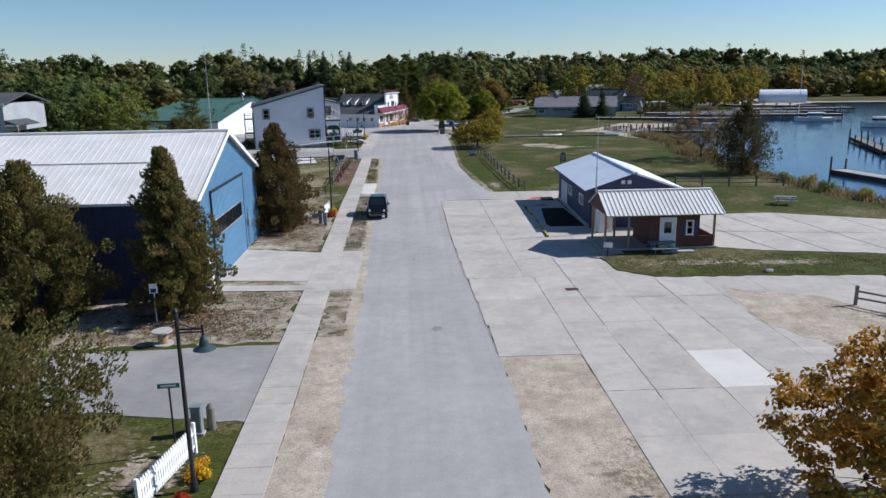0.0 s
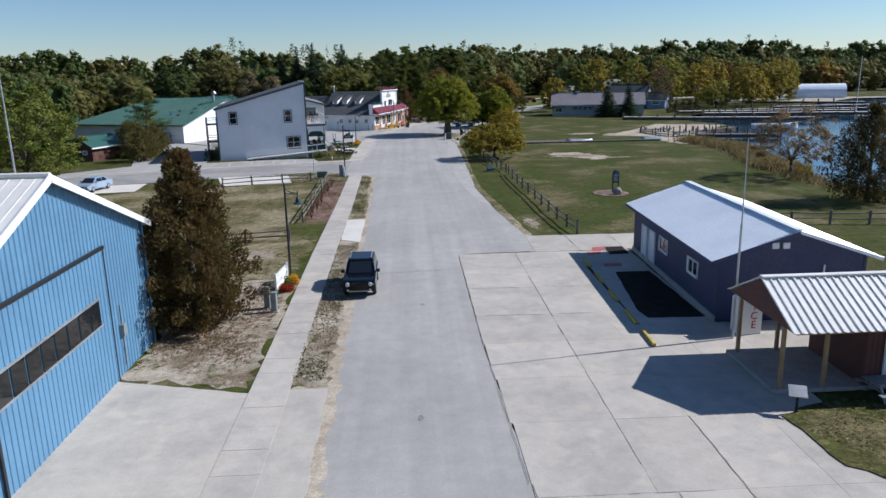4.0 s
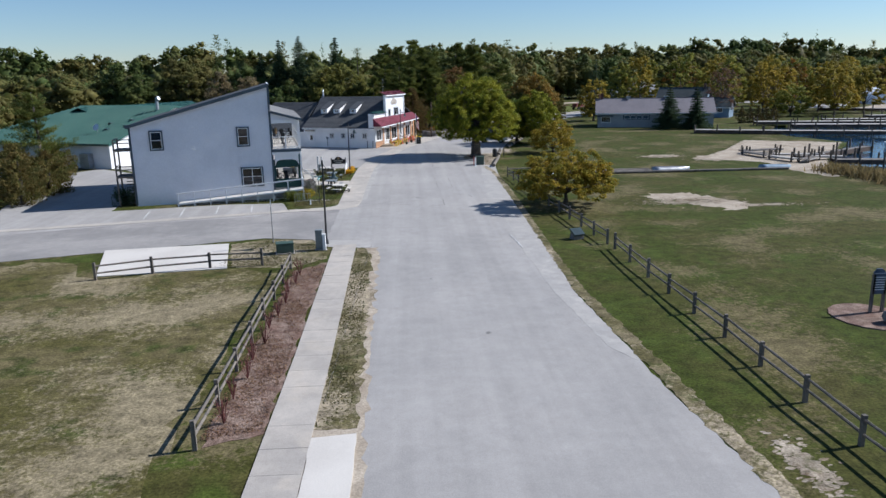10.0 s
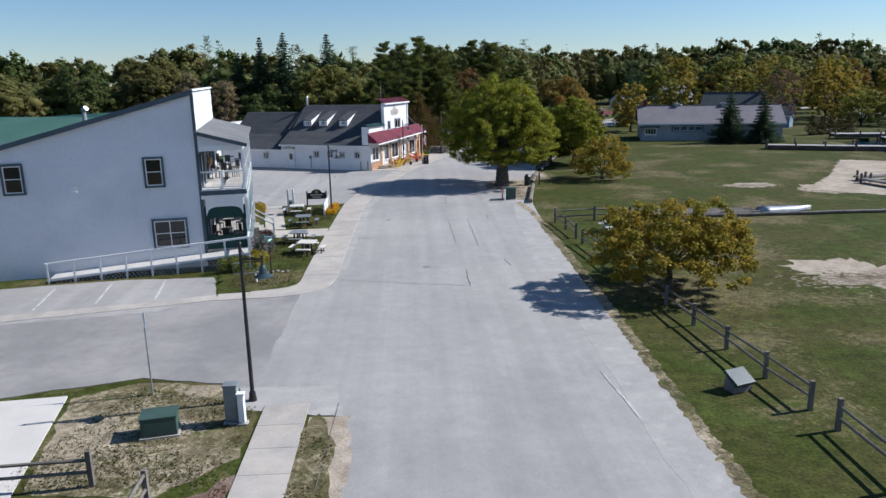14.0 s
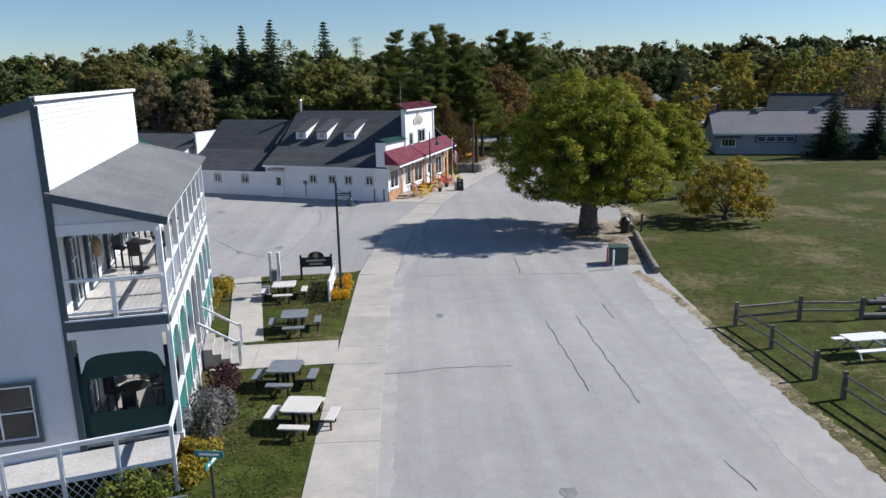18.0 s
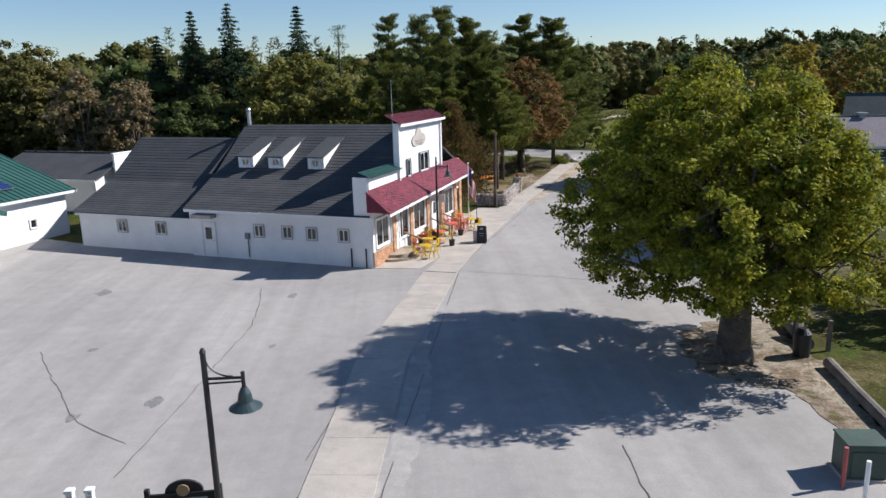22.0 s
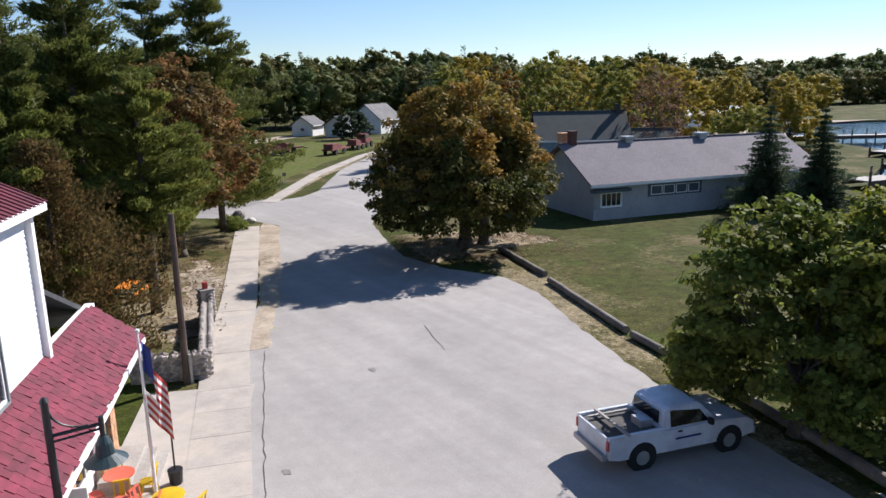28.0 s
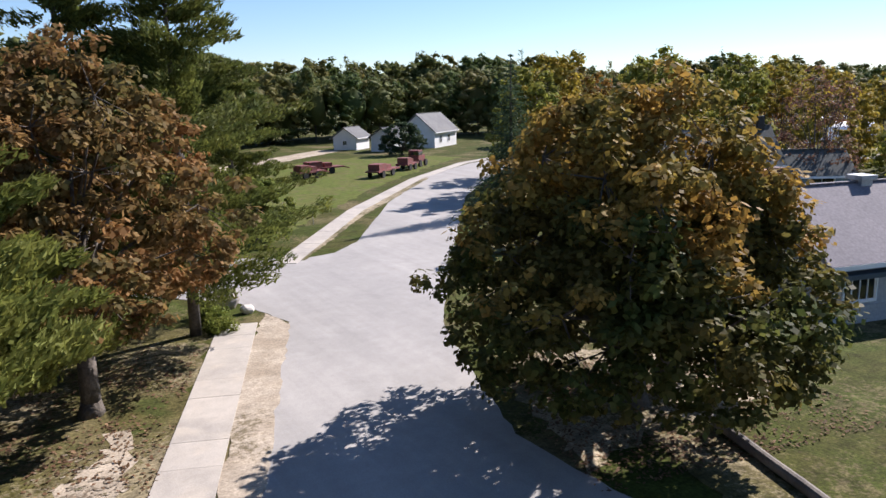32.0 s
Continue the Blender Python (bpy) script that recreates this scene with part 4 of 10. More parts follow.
for i, pts in enumerate((
        [(8.46, 70), (8.5, 62.1), (8.5, 42.5)], [(9.1, 42.2), (9.1, 25.8)], [(11.15, 46.8), (11.1, 36.6), (11.1, 22)], [(13.8, 37.6), (13.8, 20)], [(16.25, 41.4), (16.3, 37), (16.35, 22)], [(19.0, 41), (19.05, 30)], [(4.7, 62.7), (11, 62.5)], [(4.5, 58.1), (10.6, 57.9)], [(11.2, 37.85), (22.5, 37.4)], [(5.1, 42.3), (11.1, 42.25)], [(9.2, 25.8), (13.8, 25.75)],
        [(26.5, 59.5), (26.2, 54), (26.4, 48)], [(30.3, 60), (30.2, 53), (30.8, 47)], [(34.6, 59.5), (34.8, 53), (35.6, 47)], [(39.3, 57), (39.6, 47.5)], [(23.6, 54.2), (33, 53), (43, 51.4)], [(12.8, 75), (12.8, 70.6), (13.0, 67)], [(16.0, 75), (16.0, 71)], [(-6.4, 154), (-5.35, 161.8), (-2.5, 174.2)], [(-4.3, 151), (-3.35, 161), (-0.5, 173.6)], [(-2.9, 110), (-3.5, 84)], [(-4.85, 142), (-4.7, 128)], [(-2.4, 175), (-0.2, 180.9)], [(1.5, 180.3), (7, 196)], [(0.2, 180.8), (5.4, 196.3)], [(-2.95, 22), (-3.1, 40)], [(-3.15, 52), (-3.4, 72)])):
    a, b = Vector(pts[0]), Vector(pts[-1])
    rng = random.Random(700 + i)
    q = 0.0
    while q < 0.97:          # dirt lies in the joints in broken runs
        e = min(1.0, q + rng.uniform(0.05, 0.3))
        put("joint", ribbon([a.lerp(b, q), a.lerp(b, e)], rng.uniform(0.014, 0.034), 0.0405, 30 + i, 0.015), JOINT, CRACKS)
        q = e + rng.uniform(0.0, 0.14)
for i, (x, y) in enumerate(((-14.2, 125.2), (-17.1, 124.8), (-19.9, 124.0), (-22.7, 123.4))):
    put("parking_line", ribbon([(x + 0.4, y - 1.9), (x - 0.3, y + 2.0)], 0.12, 0.036, 50 + i, 0.01), PAINTLINE, CRACKS)
for i, pts in enumerate(([(7.2, 108), (6.9, 112)], [(10, 168), (11.5, 164)], [(13.6, 170), (16, 176)])):
    put("parking_line", ribbon(pts, 0.1, 0.034, 60 + i, 0.02), PAINTLINE, CRACKS)

# pale dusty bands along the edge of the street
sheet("dusty_edge", [(8.9, 88), (8.35, 98), (8.8, 107), (8.95, 116), (9.1, 125), (9.6, 138), (10.2, 147), (10.7, 153), (9.3, 153), (8.4, 147), (7.7, 138), (7.2, 128), (7.3, 116), (7.1, 106), (7.3, 98), (8.0, 90)], 0.0235, DUSTY, "pale dusty edge of the street", "road", amp=0.08, step=0.5, seed=91)
sheet("dusty_edge", [(-5.0, 128), (-5.0, 150), (-3.7, 158), (-3.2, 174), (-2.4, 174), (-2.6, 158), (-3.9, 150), (-4.2, 128)], 0.0235, DUSTY, "pale dusty edge of the street", "road", amp=0.12, step=0.5, seed=92)

sheet("pavement_corner", [(-6.3, 109.8), (-2.5, 108.9), (-2.8, 112.2), (-6.8, 112.2)], 0.019, DUSTY, "dusty asphalt at the street corner", "road", amp=0.05, seed=94)
sheet("road_shoulder", [(9.55, 70.6), (10.45, 70.6), (10.45, 75.6), (9.9, 76.2), (9.5, 75)], 0.018, ASPHALT, "asphalt strip beside the concrete", "road", seed=96)


# ---- buildings ----
def ribbed(bm, a, b, up, pitch=0.3, depth=0.035):
    """A ribbed metal sheet: from corner a along b - a, each rib running the length of up."""
    a, b, up = Vector(a), Vector(b), Vector(up)
    along = b - a
    n = max(1, round(along.length / pitch))
    d = along / n
    nrm = d.cross(up).normalized()
    w = d.normalized() * 0.03
    row = [a]
    for k in range(n + 1):
        c = a + d * k
        row += [c - w * 1.6, c - w + nrm * depth, c + w + nrm * depth, c + w * 1.6]
    vs = [(bm.verts.new(p), bm.verts.new(p + up)) for p in row[1:]]
    for (p, q), (r, t) in zip(vs, vs[1:]):
        bm.faces.new((p, r, t, q))


def boards(bm, a, b, z0, z1, out, h=0.16):
    """Lapped clapboards on a wall from a to b (x, y), between two heights; out: the outward normal (x, y)."""
    n = max(1, round((z1 - z0) / h))
    h = (z1 - z0) / n
    o = Vector((out[0], out[1], 0)).normalized()
    for k in range(n):
        z = z0 + k * h
        p, q = Vector((a[0], a[1], z)), Vector((b[0], b[1], z))
        face(bm, p + o * 0.034, q + o * 0.034, q + o * 0.004 + Vector((0, 0, h)), p + o * 0.004 + Vector((0, 0, h)))
        face(bm, p + o * 0.004, q + o * 0.004, q + o * 0.034, p + o * 0.034)
    weld(bm)


def window(parent, m, w, h, trim=TEALTRIM, cols=2, rows=1, t=0.1, sill=True):
    """A window set in a wall: m puts x along the wall, y into it, z up from its foot."""
    e = new("window")
    e.parent = parent
    e.matrix_basis = m
    bm = bmesh.new()
    for x, z, sx, sz in ((0, -t, w + 2 * t, t), (0, h, w + 2 * t, t), (-w / 2 - t / 2, 0, t, h), (w / 2 + t / 2, 0, t, h)):
        box(bm, x, -0.02, z, sx, 0.1, sz)
    put("window_frame", bm, trim, e)
    bm = bmesh.new()
    for i in range(1, cols):
        box(bm, -w / 2 + w * i / cols, -0.005, 0, 0.05, 0.05, h)
    for j in range(1, rows + 1):
        if j < rows + 1 and rows > 0:
            box(bm, 0, -0.005, h * j / (rows + 1), w, 0.05, 0.045)
    put("glazing_bar", bm, WHITE, e)
    s_ = min(0.06, w * 0.1)
    put("sash", boxes((0, 0, 0, w, 0.06, s_), (0, 0, h - s_, w, 0.06, s_), (-w / 2 + s_ / 2, 0, s_, s_, 0.06, h - 2 * s_), (w / 2 - s_ / 2, 0, s_, s_, 0.06, h - 2 * s_)), WHITE, e)
    put("pane", boxes((0, 0.015, 0, w, 0.02, h)), GLASS, e)
    return e


def door(parent, m, w, h, colour=WHITE, light=True, trim=WHITE):
    e = new("door")
    e.parent = parent
    e.matrix_basis = m
    bm = boxes((-w / 2 - 0.06, -0.02, 0, 0.12, 0.12, h + 0.1), (w / 2 + 0.06, -0.02, 0, 0.12, 0.12, h + 0.1), (0, -0.02, h, w, 0.12, 0.1))
    put("door_frame", bm, trim, e)
    put("door_leaf", boxes((0, 0.0, 0, w, 0.05, h)), colour, e)
    if light:
        put("pane", boxes((0, -0.02, h * 0.5, w * 0.55, 0.03, h * 0.38)), GLASS, e)
    bm = bmesh.new()
    rod(bm, (w * 0.4, -0.1, h * 0.47), (w * 0.4, 0, h * 0.47), 0.035)
    put("door_handle", bm, STEEL, e)
    return e


def at(x, y, z, turn):
    return pose(x, y, z, 0, 0, turn)


def barn():
    b = thing("barn", (-10.4, 48.2, 0), "blue ribbed metal barn with a white metal roof", "barn")
    L, half, eave, top = 27.0, 8.05, 5.65, 8.75
    n = 54
    for k in range(n):                      # front gable, one ribbed strip after another
        y0, y1 = -half + 2 * half * k / n, -half + 2 * half * (k + 1) / n
        z0, z1 = (top - (top - eave) * abs(y) / half for y in (y0, y1))
        x = 0.0
        bm = bmesh.new()
        face(bm, (x, y0, 0), (x, y1, 0), (x, y1, z1), (x, y0, z0))
        face(bm, (x, y0 - 0.05, 0), (x + 0.04, y0 - 0.02, 0), (x + 0.04, y0 - 0.02, z0), (x, y0 - 0.05, z0))
        face(bm, (x + 0.04, y0 - 0.02, 0), (x + 0.04, y0 + 0.02, 0), (x + 0.04, y0 + 0.02, z0), (x + 0.04, y0 - 0.02, z0))
        face(bm, (x + 0.04, y0 + 0.02, 0), (x, y0 + 0.05, 0), (x, y0 + 0.05, z0), (x + 0.04, y0 + 0.02, z0))
        put("wall_strip", bm, BLUEMETAL, b)
    bm = bmesh.new()
    face(bm, (-L, -half, 0), (-L, -half, eave), (-L, 0, top), (-L, half, eave), (-L, half, 0))
    put("gable_wall", bm, BLUEMETAL, b)
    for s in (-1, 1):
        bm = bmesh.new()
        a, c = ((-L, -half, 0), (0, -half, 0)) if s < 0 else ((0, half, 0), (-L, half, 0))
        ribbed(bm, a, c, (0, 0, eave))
        # the south wall is darker than the front and the north wall
        put("side_wall", bm, NAVY if s < 0 else BLUEMETAL, b, "ribbed side wall, darker than the blue front" if s < 0 else "")
        bm = bmesh.new()
        o = 0.35
        drop = (top - eave) / half
        ribbed(bm, (-L - o, s * (half + o), eave - drop * o + 0.08), (o, s * (half + o), eave - drop * o + 0.08), (0, -s * (half + o), (half + o) * drop), 0.42, 0.010) if s < 0 else ribbed(bm, (o, half + o, eave - drop * o + 0.08), (-L - o, half + o, eave - drop * o + 0.08), (0, -(half + o), (half + o) * drop), 0.42, 0.010)
        put("roof", bm, WHITEROOF, b)
        bm = bmesh.new()
        bar(bm, (o, s * (half + o), eave - drop * o), (o, 0, top + 0.02), 0.06, 0.25)
        bar(bm, (-L, s * (half + o) , eave - drop * o), (o, s * (half + o), eave - drop * o), 0.06, 0.14)
        put("roof_trim", bm, WHITE, b)
    bm = bmesh.new()
    bar(bm, (-L - 0.3, -4.0, top - 4.0 * 0.385 + 0.13), (-2.2, -4.0, top - 4.0 * 0.385 + 0.13), 0.09, 0.02)
    put("roof_seam", bm, WOODGREY, b, "dark lap seam across the roof sheets")
    bm = bmesh.new()
    rod(bm, (-L, 0, top + 0.1), (0.35, 0, top + 0.1), 0.12)
    put("ridge_cap", bm, WHITEROOF, b)
    d = new("overhead_door")
    d.parent = b
    d.matrix_basis = pose(0.06, -0.55, 0)
    bm = bmesh.new()
    ribbed(bm, (0.02, -4.15, 0), (0.02, 4.15, 0), (0, 0, 5.5), 0.31, 0.03)
    put("door_leaf", bm, BLUEMETAL, d)
    bm = bmesh.new()
    box(bm, 0.03, -4.2, 0, 0.08, 0.12, 5.6)
    box(bm, 0.03, 4.2, 0, 0.08, 0.08, 5.6)
    box(bm, 0.05, 0, 5.5, 0.12, 8.5, 0.12)
    put("door_track", bm, BLACK, d)
    for k in range(8):
        put("pane", boxes((0.05, -3.6 + k * 0.92, 2.75, 0.05, 0.80, 0.95)), GLASS, d, "dark dusty window pane")
    put("window_frame", boxes((0.04, -0.4, 2.66, 0.06, 7.6, 0.08), (0.04, -0.4, 3.71, 0.06, 7.6, 0.08)), STEEL, d)
    door(b, at(0.06, -6.3, 0.05, 90), 0.95, 2.1, WHITE, False)
    put("meter_box", boxes((0.12, 4.6, 1.6, 0.16, 0.3, 0.5), (0.08, 4.6, 0.3, 0.06, 0.06, 2.6)), GREYBOX, b)
    bm = bmesh.new()
    rod(bm, (-0.8, 0.1, top), (-0.8, 0.1, top + 5.5), 0.035, 0.01)
    put("antenna", bm, STEEL, b, "tall thin whip antenna")
    for s in (-1, 1):
        bm = bmesh.new()
        rod(bm, (0.1, s * 7.95, 0.05), (0.1, s * 7.95, eave), 0.05)
        put("downpipe", bm, BLUEMETAL, b)


barn()


def hut():
    b = thing("ticket_hut", (14.9, 48.3, 0), "small red-brown board hut with porch and white metal roof", "hut")
    put("floor_deck", boxes((4.0, 1.9, 0.05, 8.2, 4.0, 0.16)), DECK, b)
    for name, row in (("front_wall", (5.1, 0.05, 0.2, 3.5, 0.1, 2.5)), ("back_wall", (5.1, 3.65, 0.2, 3.5, 0.1, 2.5)), ("side_wall", (3.4, 1.85, 0.2, 0.1, 3.5, 2.5)), ("side_wall", (6.85, 1.85, 0.2, 0.1, 3.5, 2.5))):
        put(name, boxes(row), REDWOOD, b)
    for k in range(18):
        put("wall_board", boxes((3.45 + k * 0.195, -0.02, 0.2, 0.17, 0.03, 2.4)), REDWOOD, b)
    for x, y in ((0.25, 0.1), (0.25, 3.6), (1.9, 0.1), (1.9, 3.6), (7.95, 0.1), (7.95, 3.6)):
        put("porch_post", boxes((x, y, 0.2, 0.13, 0.13, 2.45)), TANWOOD, b)
    put("porch_rail", boxes((7.4, 0.1, 0.2, 1.1, 0.06, 0.75), (7.95, 1.85, 0.2, 0.06, 3.4, 0.75)), REDWOOD, b)
    ridge, eave, o = 3.98, 2.66, 0.85
    for s in (0, 1):
        bm = bmesh.new()
        if s == 0:
            ribbed(bm, (0.1, -o, eave), (8.25, -o, eave), (0, 1.85 + o, ridge - eave), 0.3, 0.045)
        else:
            ribbed(bm, (8.25, 3.7 + o, eave), (0.1, 3.7 + o, eave), (0, -1.85 - o, ridge - eave), 0.3, 0.045)
        put("roof", bm, WHITEROOF, b)
    for x in (0.2, 8.0):
        bm = bmesh.new()
        slab(bm, [(x, -o + 0.1, eave - 0.02), (x, 3.7 + o - 0.1, eave - 0.02), (x, 1.85, ridge - 0.06)], 0.06)
        put("gable_board", bm, REDWOOD, b)
    put("soffit", boxes((4.2, 1.85, 2.58, 7.9, 5.2, 0.06)), TANWOOD, b)
    bm = bmesh.new()
    bar(bm, (0.1, 1.85, ridge + 0.03), (8.25, 1.85, ridge + 0.03), 0.3, 0.05)
    put("ridge_cap", bm, WHITEROOF, b)
    door(b, at(4.6, -0.04, 0.2, 0), 0.92, 2.05, WHITE)
    window(b, at(6.15, -0.04, 1.1, 0), 0.42, 0.95, WHITE, 1, 1, 0.07)
    put("shutter", boxes((5.75, -0.06, 1.0, 0.28, 0.05, 1.1)), NAVY, b)
    put("shutter", boxes((6.55, -0.06, 1.0, 0.28, 0.05, 1.1)), NAVY, b)
    put("door_step", boxes((5.1, -0.9, 0.02, 2.2, 0.5, 0.14)), DECK, b)


hut()


def blue_block():
    b = thing("harbour_block", (15.95, 56.1, 0, 0, 0, -1.8), "low navy building with a pale metal gable roof", "building")
    W, L, eave, ridge = 7.0, 14.1, 3.18, 4.36
    mid = W / 2
    put("side_wall", boxes((0.06, L / 2, 0, 0.12, L, eave + 0.1)), NAVY, b)
    put("side_wall", boxes((W - 0.06, L / 2, 0, 0.12, L, eave + 0.1)), NAVY, b)
    for y in (0.05, L - 0.05):
        bm = bmesh.new()
        slab(bm, [(0, y, 0.01), (W, y, 0.01), (W, y, eave + 0.1), (mid, y, ridge - 0.06), (0, y, eave + 0.1)], 0.1)
        put("gable_wall", bm, NAVY, b)
    o = 0.5
    dr = (ridge - eave) / mid
    for s in (0, 1):
        bm = bmesh.new()
        if s == 0:
            ribbed(bm, (-o, L + 0.4, eave - dr * o + 0.1), (-o, -0.4, eave - dr * o + 0.1), (mid + o, 0, (mid + o) * dr), 0.3, 0.014)
        else:
            ribbed(bm, (W + o, -0.4, eave - dr * o + 0.1), (W + o, L + 0.4, eave - dr * o + 0.1), (-mid - o, 0, (mid + o) * dr), 0.3, 0.014)
        put("roof", bm, GALV, b)
        bm = bmesh.new()
        x = -o if s == 0 else W + o
        for y in (-0.4, L + 0.4):
            bar(bm, (x, y, eave - dr * o + 0.02), (mid, y, ridge + 0.04), 0.05, 0.16)
        bar(bm, (x, -0.4, eave - dr * o), (x, L + 0.4, eave - dr * o), 0.05, 0.16)
        put("roof_trim", bm, NAVY if s == 0 else GALV, b)
    bm = bmesh.new()
    bar(bm, (mid, -0.4, ridge + 0.14), (mid, L + 0.4, ridge + 0.14), 0.35, 0.05)
    put("ridge_cap", bm, GALV, b)
    for y in (11.6, 10.1):
        door(b, at(-0.01, y, 0.08, 270), 0.9, 2.05, WHITE, False)
    for y in (8.0, 3.2):
        window(b, at(-0.01, y, 1.45, 270), 1.4, 0.78, WHITE, 2, 0, 0.05)
    for x in (2.6, 3.1):
        put("vent_hood", boxes((x, -0.03, 3.55, 0.3, 0.12, 0.28)), WHITE, b)
    put("conduit", boxes((5.0, -0.03, 0.3, 0.06, 0.06, 2.4)), GALV, b)
    put("foundation", boxes((-0.04, L / 2, 0, 0.1, L, 0.3)), CONCRETE, b)


blue_block()


def white_house():
    """Two-storey clapboard house with a single-pitch roof and a double porch; x along its street front, y back along the porch."""
    b = thing("porch_house", (-12.95, 130.35, 0, 0, 0, 11), "two-storey white clapboard house with double porch and slanted roof", "house")
    W, L, hi, lo = 12.3, 15.3, 10.55, 7.25
    bm = bmesh.new()
    n = 62
    for k in range(n):          # street front, whose top follows the slant
        z0, z1 = hi * k / n, hi * (k + 1) / n
        left = 0 if z0 < lo else (z0 - lo) / (hi - lo)
        left1 = 0 if z1 < lo else (z1 - lo) / (hi - lo)
        face(bm, (-W + W * left, -0.036, z0), (0, -0.036, z0), (0, -0.004, z1), (-W + W * left1, -0.004, z1))
        face(bm, (-W + W * left, -0.004, z0), (0, -0.004, z0), (0, -0.036, z0), (-W + W * left, -0.036, z0))
    put("street_wall", weld(bm), WHITESIDE, b)
    bm = bmesh.new()
    boards(bm, (0, 0), (0, L), 0.3, hi, (1, 0))
    put("porch_wall", bm, WHITESIDE, b)
    bm = bmesh.new()
    boards(bm, (-W, L), (-W, 0), 0.0, lo, (-1, 0))
    put("back_wall", bm, WHITESIDE, b)
    bm = bmesh.new()
    slab(bm, [(-W, L - 0.01, 0.01), (0, L - 0.01, 0.01), (0, L - 0.01, hi), (-W, L - 0.01, lo)], 0.1)
    put("end_wall", bm, WHITESIDE, b)
    bm = bmesh.new()
    slab(bm, [(-W - 0.3, -0.25, lo + 0.0), (0.08, -0.25, hi + 0.1), (0.08, L + 0.25, hi + 0.1), (-W - 0.3, L + 0.25, lo + 0.0)], 0.12)
    put("roof", bm, SHINGLE, b)
    bm = bmesh.new()
    bar(bm, (-W - 0.3, -0.27, lo - 0.12), (0.06, -0.27, hi - 0.02), 0.05, 0.28)
    box(bm, 0.0, -0.04, 0.3, 0.18, 0.06, hi - 0.4)
    box(bm, -W, -0.04, 0.1, 0.16, 0.06, lo - 0.2)
    put("corner_trim", bm, TEALTRIM, b)
    put("parapet_cap", boxes((0.04, L / 2, hi + 0.02, 0.14, L + 0.4, 0.12)), WHITE, b)
    for x, z, w, h, c in ((-10.1, 5.1, 0.95, 1.55, 1), (-2.52, 5.15, 0.92, 1.58, 1), (-1.95, 1.4, 1.8, 1.6, 2)):
        window(b, at(x, -0.07, z, 0), w, h, TEALTRIM, c, 1, 0.12)
    put("vent", boxes((-7.0, -0.05, 5.2, 0.3, 0.08, 0.1), (-7.0, -0.05, 4.95, 0.3, 0.08, 0.1)), WHITE, b)
    bm = bmesh.new()
    bmesh.ops.create_icosphere(bm, subdivisions=1, radius=0.08, matrix=Matrix.Translation((-6.9, -0.08, 6.95)))
    put("wall_lamp", bm, WHITE, b)
    # double porch on the east side
    P, F1, F2 = 2.6, 1.0, 4.7
    put("lower_deck", boxes((P / 2, L / 2, F1 - 0.12, P, L, 0.12)), DECK, b)
    put("upper_deck", boxes((P / 2, L / 2, F2 - 0.12, P, L, 0.12)), DECK, b)
    for k in range(15):
        put("deck_board", boxes((0.12 + k * 0.16, L / 2, F2, 0.14, L - 0.1, 0.02)), PALEDECK, b)
    put("fascia", boxes((P / 2, -0.04, F2 - 0.55, P, 0.08, 0.55), (P + 0.02, L / 2, F2 - 0.55, 0.08, L, 0.5)), WHITE, b)
    put("fascia_band", boxes((P / 2, -0.07, F2 - 0.32, P + 0.1, 0.06, 0.28)), TEALTRIM, b, "dark slate fascia band")
    put("fascia_band", boxes((P + 0.08, L / 2, F2 - 0.3, 0.05, L, 0.2)), GREYBOX, b, "pale teal fascia band")
    bm = bmesh.new()
    slab(bm, [(0.0, -0.25, 8.25), (P + 0.3, -0.25, 7.45), (P + 0.3, L + 0.3, 7.45), (0.0, L + 0.3, 8.25)], 0.1)
    put("porch_roof", bm, GREYSHINGLE, b, "grey shingled porch roof")
    bm = bmesh.new()
    bar(bm, (0.1, -0.27, 8.12), (P + 0.32, -0.27, 7.33), 0.05, 0.22)
    put("roof_edge", bm, TEALTRIM, b)
    put("porch_beam", boxes((P, L / 2, 7.05, 0.14, L, 0.3), (P / 2, 0, 7.05, P, 0.12, 0.3)), WHITE, b)
    posts = [L * k / 8 for k in range(9)]
    first = put("baluster", boxes((0, 0, 0, 0.03, 0.03, 0.92)), WHITE, b)
    first.matrix_basis = pose(P, 0.2, F2 + 0.15)
    rail_bar = first.data
    for k, y in enumerate(posts):
        yy = min(max(y, 0.08), L - 0.08)
        put("porch_post", boxes((P, yy, F1, 0.15, 0.15, 6.2)), WHITE, b)
        put("pier", boxes((P, yy, 0, 0.2, 0.2, F1)), WHITE, b)
        if k:
            y0, y1 = posts[k - 1] + 0.1, yy - 0.1
            put("top_rail", boxes((P, (y0 + y1) / 2, F2 + 1.05, 0.1, y1 - y0, 0.08)), WHITE, b)
            put("bottom_rail", boxes((P, (y0 + y1) / 2, F2 + 0.12, 0.06, y1 - y0, 0.06)), WHITE, b)
            m = int((y1 - y0) / 0.16)
            for j in range(m):
                ob = new("baluster", rail_bar)
                ob.parent = b
                ob.matrix_basis = pose(P, y0 + (j + 0.5) * (y1 - y0) / m, F2 + 0.15)
            if k not in (4, 5):
                put("low_panel", boxes((P, (y0 + y1) / 2, F1, 0.06, y1 - y0, 0.95)), GREENTRIM, b, "green panel below the arch")
                put("low_rail", boxes((P, (y0 + y1) / 2, F1 + 0.95, 0.12, y1 - y0, 0.1)), WHITE, b)
            bm = bmesh.new()                      # arched valance
            seg = 10
